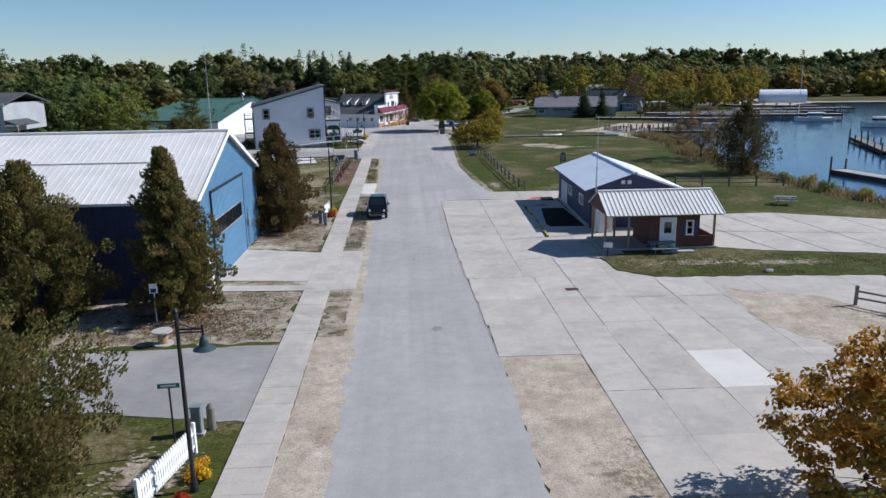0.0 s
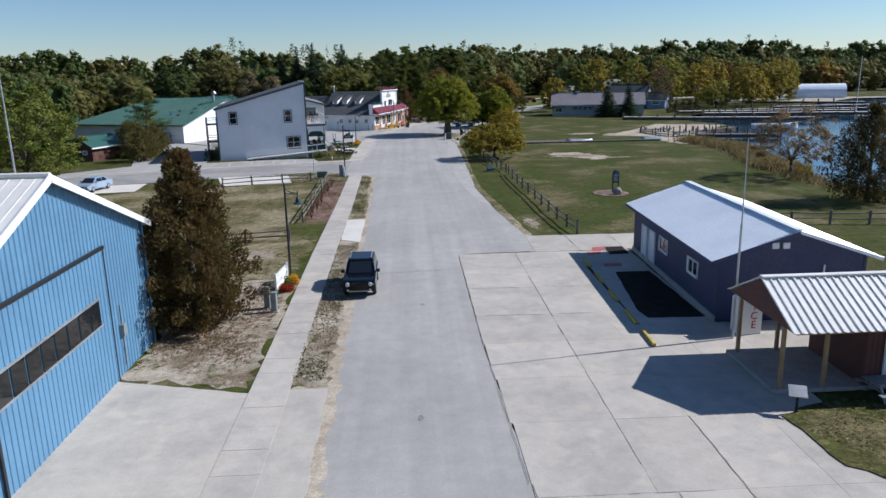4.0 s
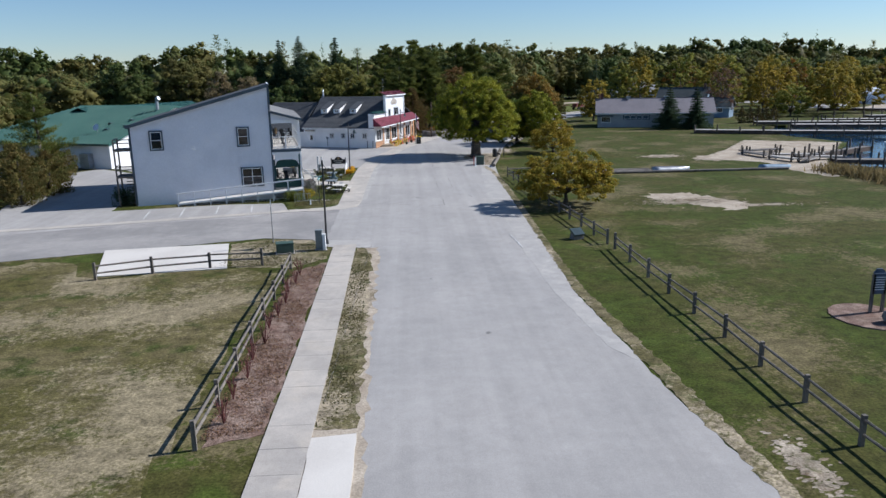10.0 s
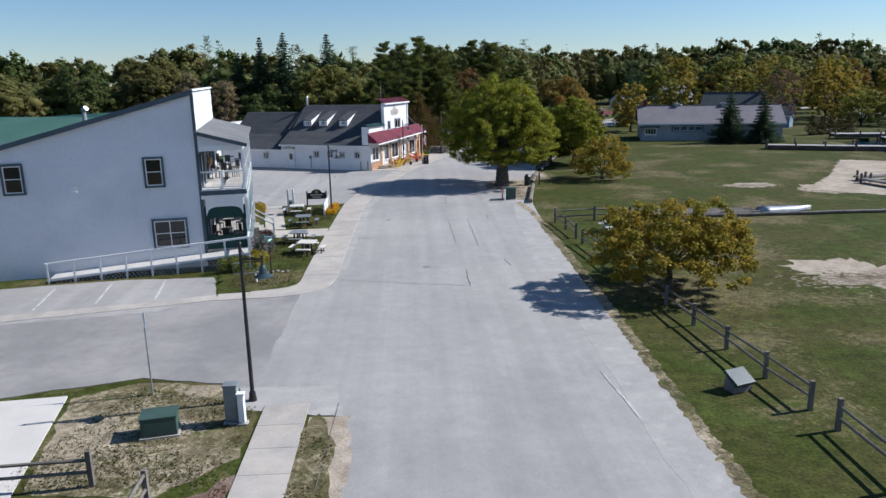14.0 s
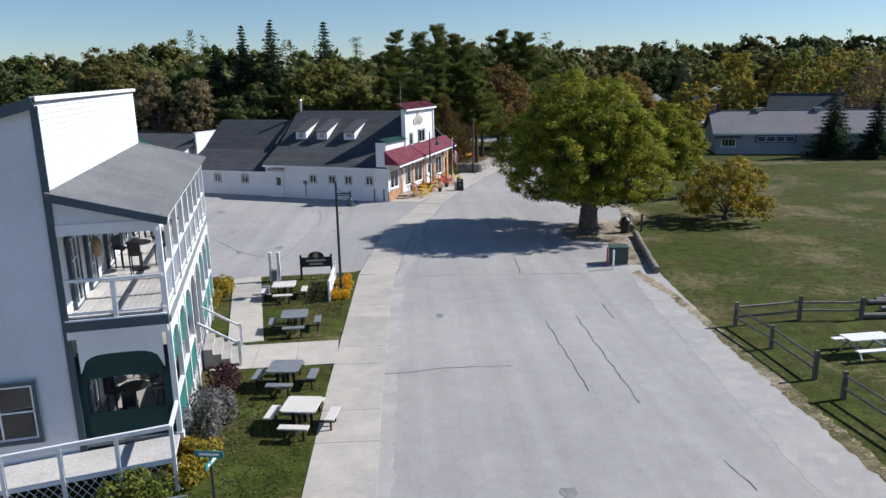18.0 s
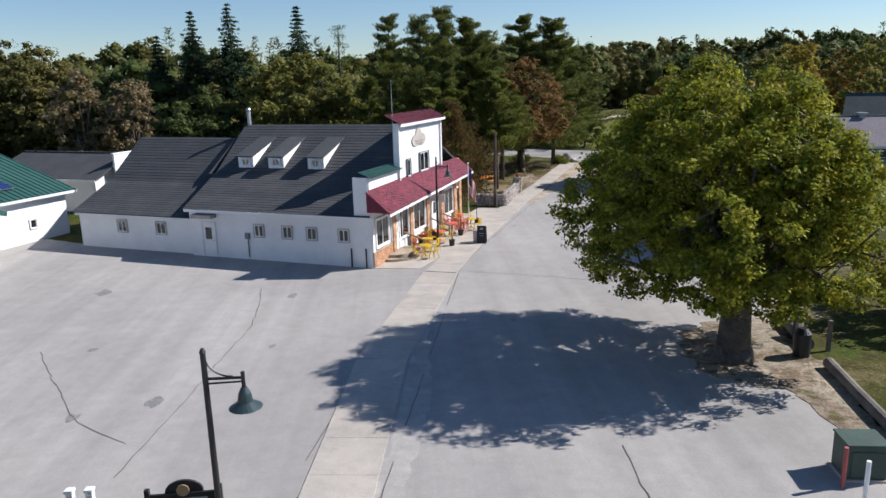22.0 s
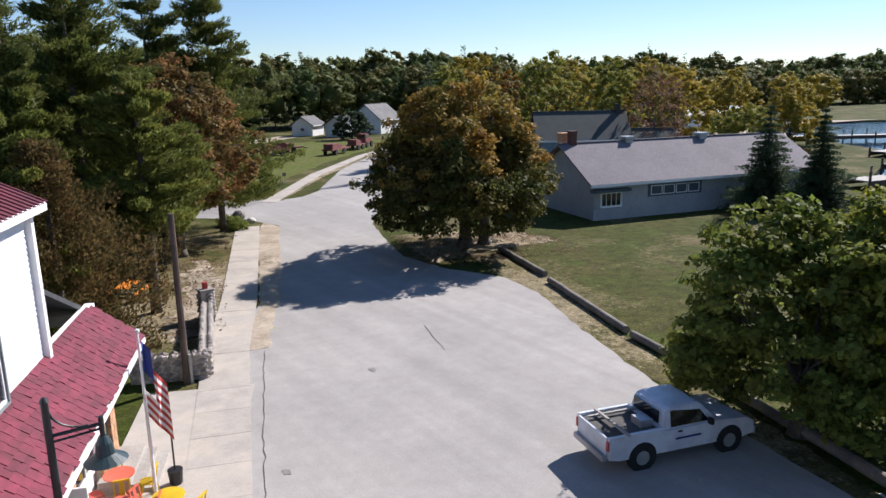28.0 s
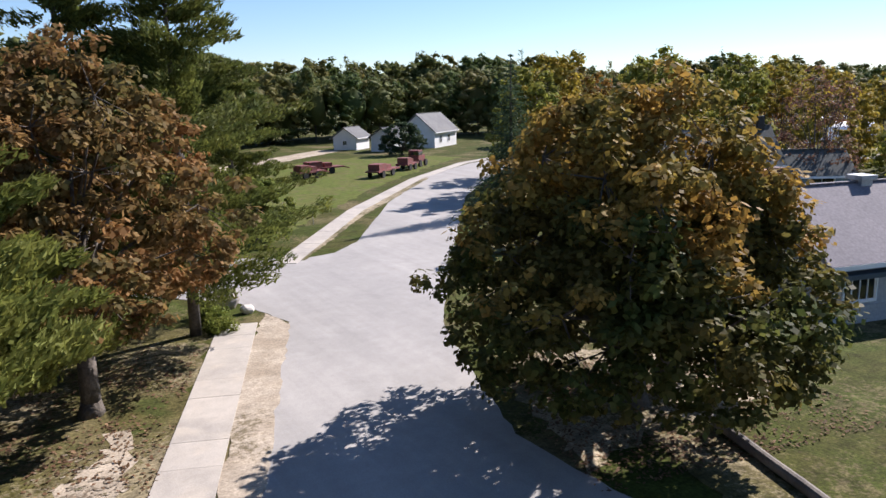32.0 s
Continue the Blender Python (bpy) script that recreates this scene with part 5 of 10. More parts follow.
            for j in range(seg):
                a0, a1 = j / seg, (j + 1) / seg
                ya, yb = y0 + (y1 - y0) * a0, y0 + (y1 - y0) * a1
                za, zb = (3.45 + 0.5 * math.sqrt(max(0, 1 - (2 * q - 1) ** 2)) for q in (a0, a1))
                for x in (P - 0.04, P + 0.05):
                    face(bm, (x, ya, za), (x, yb, zb), (x, yb, F2 - 0.4), (x, ya, F2 - 0.4))
                face(bm, (P - 0.04, ya, za), (P + 0.05, ya, za), (P + 0.05, yb, zb), (P - 0.04, yb, zb))
            put("arch", bm, WHITE, b)
            if k not in (4, 5):
                put("canvas_blind", boxes((P - 0.08, (y0 + y1) / 2, 2.6 + 0.2 * (k % 2), 0.03, y1 - y0, 1.3)), GREENTRIM, b, "green canvas blind behind the arch")
    # south end of the porch
    bm = bmesh.new()
    seg = 14
    for j in range(seg):
        xa, xb = 0.2 + (P - 0.4) * j / seg, 0.2 + (P - 0.4) * (j + 1) / seg
        za, zb = (3.1 + 0.55 * math.sqrt(max(0, 1 - (2 * q - 1) ** 4)) for q in (j / seg, (j + 1) / seg))
        for y in (-0.02, 0.08):
            face(bm, (xa, y, za), (xb, y, zb), (xb, y, F2 - 0.5), (xa, y, F2 - 0.5))
        face(bm, (xa, -0.02, za), (xb, -0.02, zb), (xb, 0.08, zb), (xa, 0.08, za))
    put("arch", bm, WHITE, b)
    put("canvas_blind", boxes((P / 2, 0.12, 2.9, P - 0.2, 0.03, 0.8), (P / 2, 0.12, F1, P - 0.2, 0.03, 0.85), (0.15, 0.12, F1, 0.2, 0.03, 2.6), (P - 0.2, 0.12, F1, 0.2, 0.03, 2.6)), SHADECANVAS, b, "green canvas darkened for shade, round a clear panel")
    put("railing", boxes((P / 2, 0, F2 + 1.05, P, 0.1, 0.08), (P / 2, 0, F2 + 0.12, P, 0.06, 0.06), (P / 2, 0, F2, 0.12, 0.12, 1.1)), WHITE, b)
    bm = bmesh.new()
    slab(bm, [(0.02, -0.03, 7.3), (P, -0.03, 7.3), (P, -0.03, 7.36), (0.02, -0.03, 8.1)], 0.06)
    put("gable_infill", bm, WHITESIDE, b)
    for y, w in ((1.4, 0.95), (3.4, 0.85), (6.2, 0.95), (8.8, 0.85), (11.5, 0.95)):
        window(b, at(0.07, y, F2 + 0.05, 90), w, 2.0, TEALTRIM, 2, 2, 0.08)
        window(b, at(0.07, y, F1 + 0.3, 90), w, 1.8, TEALTRIM, 2, 1, 0.08)
    skirt = thing_part("lattice_skirt", b)
    for k in range(40):
        for s in (-1, 1):
            bm = bmesh.new()
            y = L * k / 39
            bar(bm, (P + 0.03 + 0.006 * s, max(0, min(L, y - s * 0.4)), 0.05), (P + 0.03 + 0.006 * s, max(0, min(L, y + s * 0.4)), 0.85), 0.03, 0.012)
            put("lath", bm, WHITE, skirt)
    put("skirt_back", boxes((P - 0.05, L / 2, 0, 0.04, L, 0.85), (P / 2, 0.03, 0, P, 0.04, 0.85)), INSIDE, b)
    for k in range(4):
        put("step", boxes((P + 0.3 + 0.32 * k, 8.2, 0, 0.34, 2.0, F1 - 0.2 - 0.22 * k)), DECK, b)
    for y in (7.15, 9.25):
        bm = bmesh.new()
        bar(bm, (P, y, F1 + 0.95), (P + 1.5, y, 0.95), 0.07, 0.08)
        box(bm, P + 1.5, y, 0, 0.11, 0.11, 1.1)
        put("stair_rail", bm, WHITE, b)
    # ramp along the street front
    bm = bmesh.new()
    slab(bm, [(-8.6, -1.55, 0.22), (P, -1.55, F1), (P, -0.12, F1), (-8.6, -0.12, 0.22)], 0.1)
    put("ramp", bm, PALEDECK, b)
    bm = bmesh.new()
    bar(bm, (-8.7, -1.55, 1.15), (P, -1.55, F1 + 0.95), 0.09, 0.12)
    bar(bm, (-8.7, -1.55, 0.2), (P, -1.55, F1 - 0.05), 0.06, 0.12)
    bar(bm, (P, -1.55, F1 + 0.95), (P, 0, F1 + 0.95), 0.09, 0.12)
    put("ramp_rail", bm, WHITE, b)
    for k in range(9):
        x = -8.6 + (P + 8.6) * k / 8
        z = 0.22 + (F1 - 0.22) * k / 8
        put("ramp_post", boxes((x, -1.55, 0, 0.1, 0.1, z + 0.98)), WHITE, b)
    skirt = thing_part("lattice_skirt", b)
    for k in range(48):
        for s in (-1, 1):
            bm = bmesh.new()
            x = -8.4 + (P + 8.2) * k / 47
            h = 0.12 + (F1 - 0.25) * k / 47
            bar(bm, (x - s * h * 0.4, -1.58 - 0.006 * s, 0.03), (x + s * h * 0.4, -1.58 - 0.006 * s, h), 0.028, 0.012)
            put("lath", bm, WHITE, skirt)
    # dark outside stairs at the back
    bm = bmesh.new()
    box(bm, -W - 0.8, 1.2, 2.6, 1.5, 2.2, 0.15)
    box(bm, -W - 0.8, 1.2, 5.0, 1.5, 2.2, 0.15)
    for x in (-W - 1.5, -W - 0.1):
        for y in (0.2, 2.2):
            box(bm, x, y, 0, 0.13, 0.13, 6.0)
    for z in (3.3, 3.6, 5.7, 6.0):
        box(bm, -W - 0.8, 0.15, z, 1.5, 0.05, 0.08)
        box(bm, -W - 1.5, 1.2, z, 0.05, 2.1, 0.08)
    for k in range(10):
        box(bm, -W - 0.8, 2.4 + k * 0.25, 0.25 * k, 1.2, 0.28, 0.06)
    put("back_stairs", bm, WOODGREY, b, "dark weathered wooden outside stairs")


white_house()


def store():
    # x: back from the front wall (s), y: along the front (u); built with x negative, so that nothing is mirrored
    b = thing("general_store", (STORE_X, STORE_Y, 0, 0, 0, -23.5), "white village store with false front, burgundy awning and dark roof", "store")
    # local x = -s, local y = u
    LS, LU, EX = 12.7, 15.4, 22.2
    ridge_u, ridge_z, eave_z = 8.6, 7.65, 3.1
    put("south_wall", boxes((-LS / 2, 0.06, 0, LS, 0.12, eave_z)), WHITE, b)
    put("north_wall", boxes((-LS / 2, LU - 0.06, 0, LS, 0.12, eave_z + 0.6)), WHITE, b)
    put("west_wing_wall", boxes((-(LS + EX) / 2, 0.36, 0, EX - LS, 0.12, 2.35)), WHITE, b)
    put("back_wall", boxes((-EX, 6.5, 0, 0.12, 12.2, 2.4)), WHITE, b)
    put("core", boxes((-8, 8.5, 0, 15, 13, 2.9)), INSIDE, b)
    bm = bmesh.new()
    bend_u, bend_z = 4.0, 4.78          # the south slope flattens towards the eave
    slab(bm, [(0.0, -0.35, eave_z - 0.05), (-LS - 0.2, -0.35, eave_z - 0.05), (-13.3, bend_u, bend_z), (-0.1, bend_u, bend_z)], 0.12)
    slab(bm, [(-0.1, bend_u, bend_z), (-13.3, bend_u, bend_z), (-14.0, ridge_u, ridge_z), (-0.2, ridge_u, ridge_z)], 0.12)
    put("main_roof_south", bm, SHINGLE, b)

    def slope(y, lo_u, lo_z, mid_u, mid_z, hi_u, hi_z):
        return lo_z + (mid_z - lo_z) * (y - lo_u) / (mid_u - lo_u) if y < mid_u else mid_z + (hi_z - mid_z) * (y - mid_u) / (hi_u - mid_u)

    for k in range(34):      # courses of shingles on the south slope
        q0 = k / 34
        y = -0.35 + (ridge_u + 0.35) * q0
        z, z2 = (slope(v, -0.35, eave_z - 0.05, bend_u, bend_z, ridge_u, ridge_z) for v in (y, y + 0.25))
        xr = -LS - 0.2 - 1.1 * q0
        bm = bmesh.new()
        slab(bm, [(-0.12, y, z + 0.035), (xr, y, z + 0.035), (xr - 0.03, y + 0.25, z2 + 0.018), (-0.12, y + 0.25, z2 + 0.018)], 0.02)
        put("shingle_course", bm, SHINGLE, b)
    bm = bmesh.new()
    slab(bm, [(-0.2, ridge_u, ridge_z), (-14.0, ridge_u, ridge_z), (-14.0, LU + 2.0, 3.6), (-0.2, LU + 2.0, 3.6)], 0.12)
    put("main_roof_north", bm, SHINGLE, b)
    bm = bmesh.new()
    slab(bm, [(-14.0, ridge_u, ridge_z - 0.1), (-14.0, bend_u, bend_z - 0.1), (-14.0, LU + 2, 3.5)], 0.1)
    put("roof_gable", bm, SHINGLE, b)
    bm = bmesh.new()
    slab(bm, [(-LS + 0.1, 0.0, 2.42), (-EX - 0.3, 0.0, 2.42), (-EX - 0.6, 4.0, 4.0), (-LS, 4.0, 4.0)], 0.12)
    slab(bm, [(-LS, 4.0, 4.0), (-EX - 0.6, 4.0, 4.0), (-EX - 1.0, ridge_u - 0.6, 6.75), (-LS, ridge_u - 0.6, 6.75)], 0.12)
    put("wing_roof_south", bm, SHINGLE, b)
    for k in range(32):
        q0 = k / 32
        y = (ridge_u - 0.6) * q0
        z, z2 = (slope(v, 0, 2.42, 4.0, 4.0, ridge_u - 0.6, 6.75) for v in (y, y + 0.24))
        bm = bmesh.new()
        slab(bm, [(-LS, y, z + 0.035), (-EX - 0.3 - 0.7 * q0, y, z + 0.035), (-EX - 0.3 - 0.7 * q0, y + 0.24, z2 + 0.018), (-LS, y + 0.24, z2 + 0.018)], 0.02)
        put("shingle_course", bm, SHINGLE, b)
    bm = bmesh.new()
    slab(bm, [(-LS, ridge_u - 0.6, 6.75), (-EX - 1.0, ridge_u - 0.6, 6.75), (-EX - 1.0, LU, 2.8), (-LS, LU, 2.8)], 0.12)
    put("wing_roof_north", bm, SHINGLE, b)
    put("eave_board", boxes((-LS / 2, -0.36, eave_z - 0.2, LS + 0.2, 0.05, 0.16)), WHITE, b)
    put("eave_board", boxes((-(LS + EX) / 2, -0.02, 2.25, EX - LS, 0.05, 0.14)), WHITE, b)
    # dormers with single-pitch roofs
    for s in (11.3, 8.95, 5.95):
        d = new("dormer")
        d.parent = b
        d.matrix_basis = pose(-s, 4.45, 5.08)
        bm = bmesh.new()
        for x in (-0.55, 0.55):
            slab(bm, [(x, 0, 0), (x, 2.75, 1.66), (x, 0, 0.78)], 0.06)
        box(bm, 0, 0.03, 0, 1.1, 0.06, 0.8)
        put("dormer_wall", bm, WHITE, d)
        bm = bmesh.new()
        slab(bm, [(-0.66, -0.2, 0.80), (0.66, -0.2, 0.80), (0.66, 2.85, 1.82), (-0.66, 2.85, 1.82)], 0.07)
        put("dormer_roof", bm, SHINGLE, d)
        window(d, at(0, -0.02, 0.16, 0), 0.6, 0.48, WHITE, 2, 0, 0.05)
    bm = bmesh.new()
    rod(bm, (-13.7, ridge_u, 7.4), (-13.7, ridge_u, 8.7), 0.14)
    rod(bm, (-13.7, ridge_u, 8.7), (-13.7, ridge_u, 8.85), 0.2, 0.12)
    put("flue", bm, STEEL, b)
    bm = bmesh.new()
    rod(bm, (-0.4, 4.4, 5.4), (-0.4, 4.4, 10.6), 0.035, 0.015)
    put("antenna_mast", bm, STEEL, b)
    # false front
    put("false_front", boxes((-0.1, 7.65, 2.9, 0.24, 7.3, 5.1)), WHITE, b)
    bm = bmesh.new()
    boards(bm, (0.02, 4.0), (0.02, 11.3), 4.6, 7.95, (1, 0), 0.12)
    put("false_front_siding", bm, WHITESIDE, b)
    for u in (4.05, 11.25):
        put("corner_pilaster", boxes((0.0, u, 4.4, 0.34, 0.16, 3.6)), WHITE, b)
    bm = bmesh.new()
    ribbed(bm, (0.42, 3.8, 7.98), (0.42, 11.5, 7.98), (-1.1, 0, 0.55), 0.25, 0.03)
    put("front_cap", bm, BURGUNDY, b, "burgundy ribbed metal cap")
    put("cap_trim", boxes((0.38, 7.65, 7.82, 0.06, 7.7, 0.18)), WHITE, b)
    put("low_front", boxes((-0.1, 2.05, 2.9, 0.24, 4.3, 2.4)), WHITE, b)
    bm = bmesh.new()
    ribbed(bm, (0.3, -0.25, 5.3), (0.3, 4.1, 5.3), (-0.85, 0, 0.3), 0.25, 0.03)
    put("low_cap", bm, GREENROOF, b, "green ribbed metal cap")
    put("low_front", boxes((-0.1, 13.2, 2.9, 0.24, 4.2, 1.8)), WHITE, b)
    put("end_board", boxes((-0.5, -0.12, 2.9, 0.9, 0.14, 2.4)), WHITE, b)
    # oval sign board on the false front
    bm = bmesh.new()
    for y, z, r, sz in ((7.0, 6.75, 0.62, 0.4), (7.5, 7.0, 0.5, 0.62), (8.05, 6.8, 0.6, 0.42)):
        bmesh.ops.create_cone(bm, cap_ends=True, segments=20, radius1=r, radius2=r, depth=0.08, matrix=pose(0.08, y - 0.2, z, 0, 90, 0) @ Matrix.Diagonal((sz / r * 0.9, 1, 1, 1)))
    put("sign_board", bm, CONCRETE, b, "grey-white scalloped sign board")
    put("sign_lettering", boxes((0.14, 7.3, 6.68, 0.02, 1.3, 0.07), (0.14, 7.3, 6.55, 0.02, 1.0, 0.05)), STONE, b)
    window(b, at(0.10, 8.1, 4.7, 90), 1.5, 1.2, GREYBOX, 2, 0, 0.05)
    window(b, at(0.10, 5.5, 4.65, 90), 0.5, 1.05, GREYBOX, 1, 0, 0.05)
    # burgundy awning of shingle courses
    bm = bmesh.new()
    slab(bm, [(1.45, -0.55, 3.4), (1.25, 14.9, 3.82), (0.05, 14.9, 4.75), (0.05, -0.55, 4.56)], 0.1)
    slab(bm, [(1.45, -0.55, 3.4), (0.05, -0.55, 4.56), (0.05, -0.55, 3.4)], 0.05)
    put("awning", bm, BURGUNDY, b)
    rng = random.Random(5)
    for k in range(10):
        q = k / 10
        for j in range(29):
            y = -0.5 + j * 0.55 + (0.27 if k % 2 else 0)
            if y > 14.4:
                continue
            e = (y + 0.55) / 15.45
            xl, zl, zu = 1.45 - 0.2 * e, 3.4 + 0.42 * e, 4.56 + 0.19 * e
            x, z = xl + (0.05 - xl) * q, zl + (zu - zl) * q
            lift = rng.uniform(0.0, 0.025)
            bm = bmesh.new()
            cut = rng.uniform(0.2, 0.34)
            for y2, y3 in ((y, y + cut - 0.012), (y + cut, y + 0.535)):          # two tabs of uneven width
                drop = rng.uniform(0.0, 0.05)
                slab(bm, [(x + 0.02 + drop, y2, z + 0.02 + lift - drop * 0.8), (x + 0.02 + drop, y3, z + 0.02 + lift - drop * 0.8), (x - 0.16, y3, z + 0.155), (x - 0.16, y2, z + 0.155)], 0.02)
            put("awning_shingle", bm, BURGUNDY, b)
    bm = bmesh.new()
    bar(bm, (1.46, -0.55, 3.27), (1.26, 14.9, 3.69), 0.06, 0.14)
    put("awning_fascia", bm, WHITE, b)
    # south wall openings
    for s in (1.78, 3.9, 5.58, 7.57):
        window(b, at(-s, -0.02, 1.5, 0), 0.66, 0.74, CONCRETE, 2, 0, 0.05)
    for s in (15.3, 18.5):
        window(b, at(-s, 0.28, 1.2, 0), 0.72, 0.78, CONCRETE, 2, 0, 0.05)
    door(b, at(-11.3, -0.03, 0.15, 0), 0.85, 2.0, WHITE)
    put("door_canopy", boxes((-11.4, -0.3, 2.55, 1.5, 0.6, 0.22)), CONCRETE, b, "small weathered canopy over the side door")
    put("meter_box", boxes((-8.4, -0.1, 1.35, 0.3, 0.16, 0.35), (-8.4, -0.06, 0.2, 0.06, 0.06, 1.2)), GREYBOX, b)
    put("downpipe", boxes((-1.3, -0.1, 0.05, 0.07, 0.07, 1.1), (-0.35, -0.1, 0.05, 0.07, 0.07, 1.15)), BLACK, b)
    # street front: brick piers, shop windows, doors
    rows = [(0.3, 0.5), (2.9, 0.45), (5.6, 0.5), (8.5, 0.5), (11.3, 0.5), (14.0, 0.6), (15.1, 0.5)]
    for u, w in rows[1:]:
        p = new("brick_pier")
        p.parent = b
        p.matrix_basis = pose(0.06, u, 0)
        put("pier_core", boxes((-0.06, 0, 0, 0.22, w - 0.04, 3.3)), CONCRETE, p)
        me = None
        for r in range(24):
            for c in range(2):
                if me is None:
                    ob = put("brick", boxes((0, 0, 0, 0.08, w / 2 - 0.015, 0.12)), BRICK, p)
                    me = ob.data
                else:
                    ob = new("brick", me)
                    ob.parent = p
                ob.matrix_basis = pose(0.06 + rng.uniform(0, 0.012), (c - 0.5) * w / 2, 0.02 + r * 0.135)
    put("front_wall", boxes((-0.12, 7.7, 0, 0.1, 15.2, 3.4)), WHITE, b)
    put("corner_board", boxes((0.02, 0.12, 0.95, 0.14, 0.24, 2.4)), WHITE, b)
    base = put("brick_base", boxes((0.01, 1.35, 0, 0.16, 2.6, 0.95)), CONCRETE, b, "brick wall under the corner window")
    me = None
    for r in range(12):
        for c in range(11):
            if me is None:
                ob = put("brick", boxes((0, 0, 0, 0.06, 0.218, 0.066)), BRICK, base)
                me = ob.data
            else:
                ob = new("brick", me)
                ob.parent = base
            ob.matrix_basis = pose(0.08 + rng.uniform(0, 0.01), 0.17 + (0.06 if r % 2 else 0) + c * 0.23, 0.01 + r * 0.078)
    for u, w, z, h in ((1.4, 1.7, 1.15, 1.6), (4.3, 1.9, 0.95, 1.9), (7.1, 2.0, 0.95, 1.9), (12.7, 1.8, 0.95, 1.8)):
        window(b, at(0.02, u, z, 90), w, h, WHITE, 2, 0, 0.1)
    for u in (3.25, 9.9, 14.6):
        door(b, at(0.02, u, 0.4, 90), 0.95, 2.1, GREENBOX if u > 14 else WHITE)
    for k in range(2):          # half-round stone steps at the corner door
        bm = bmesh.new()
        r = 1.75 - 0.45 * k
        prism(bm, [(0.05 + r * 0.9 * math.sin(math.pi * j / 14), 3.25 - r * math.cos(math.pi * j / 14)) for j in range(15)], 0.02 + 0.17 * k, 0.19 + 0.17 * k)
        put("step", bm, STONESTEP, b, "curved tan stone step")
    for u in (9.9, 14.4):
        for k in range(3):
            put("step", boxes((0.45 + 0.28 * (2 - k) * 0.5, u, 0.14 * k, 1.5 - 0.35 * k, 2.0, 0.14)), DECK, b)
    for u in (4.4, 9.0, 11.0):
        bm = bmesh.new()
        bar(bm, (0.1, u, 1.25), (1.5, u, 0.8), 0.07, 0.09)
        box(bm, 1.45, u, 0.04, 0.09, 0.09, 0.75)
        put("hand_rail", bm, TANWOOD, b)
    put("hanging_sign", boxes((0.9, 8.4, 2.55, 1.0, 0.05, 0.5)), WHITE, b, "white oval hanging sign")


store()


def plain_house(name, x, y, turn, w, l, eave, ridge, wall, roof, label, windows=(), over=0.5):
    """A gabled house: w across the gable, l along the ridge; y along the ridge."""
    b = thing(name, (x, y, 0, 0, 0, turn), label, "house")
    put("wall", boxes((-w / 2 + 0.08, l / 2, 0, 0.16, l, eave), (w / 2 - 0.08, l / 2, 0, 0.16, l, eave)), wall, b)
    for yy in (0.08, l - 0.08):
        bm = bmesh.new()
        slab(bm, [(-w / 2, yy, 0.01), (w / 2, yy, 0.01), (w / 2, yy, eave), (0, yy, ridge - 0.1), (-w / 2, yy, eave)], 0.14)
        put("gable_wall", bm, wall, b)
    dr = (ridge - eave) / (w / 2)
    for s in (-1, 1):
        bm = bmesh.new()
        slab(bm, [(s * (w / 2 + over), -over, eave - dr * over + 0.12), (0, -over, ridge + 0.12), (0, l + over, ridge + 0.12), (s * (w / 2 + over), l + over, eave - dr * over + 0.12)], 0.14)
        put("roof", bm, roof, b)
        bm = bmesh.new()
        bar(bm, (s * (w / 2 + over), -over, eave - dr * over), (s * (w / 2 + over), l + over, eave - dr * over), 0.05, 0.2)
        put("gutter", bm, WHITE, b)
    bm = bmesh.new()
    bar(bm, (0, -over, ridge + 0.16), (0, l + over, ridge + 0.16), 0.25, 0.05)
    put("ridge_cap", bm, roof, b)
    for side, p, z, ww, hh in windows:
        mm = at(-w / 2 - 0.01, p, z, 270) if side == "w" else at(w / 2 + 0.01, p, z, 90) if side == "e" else at(p, -0.01, z, 0)
        window(b, mm, ww, hh, WHITE, 2, 1, 0.08)
    return b


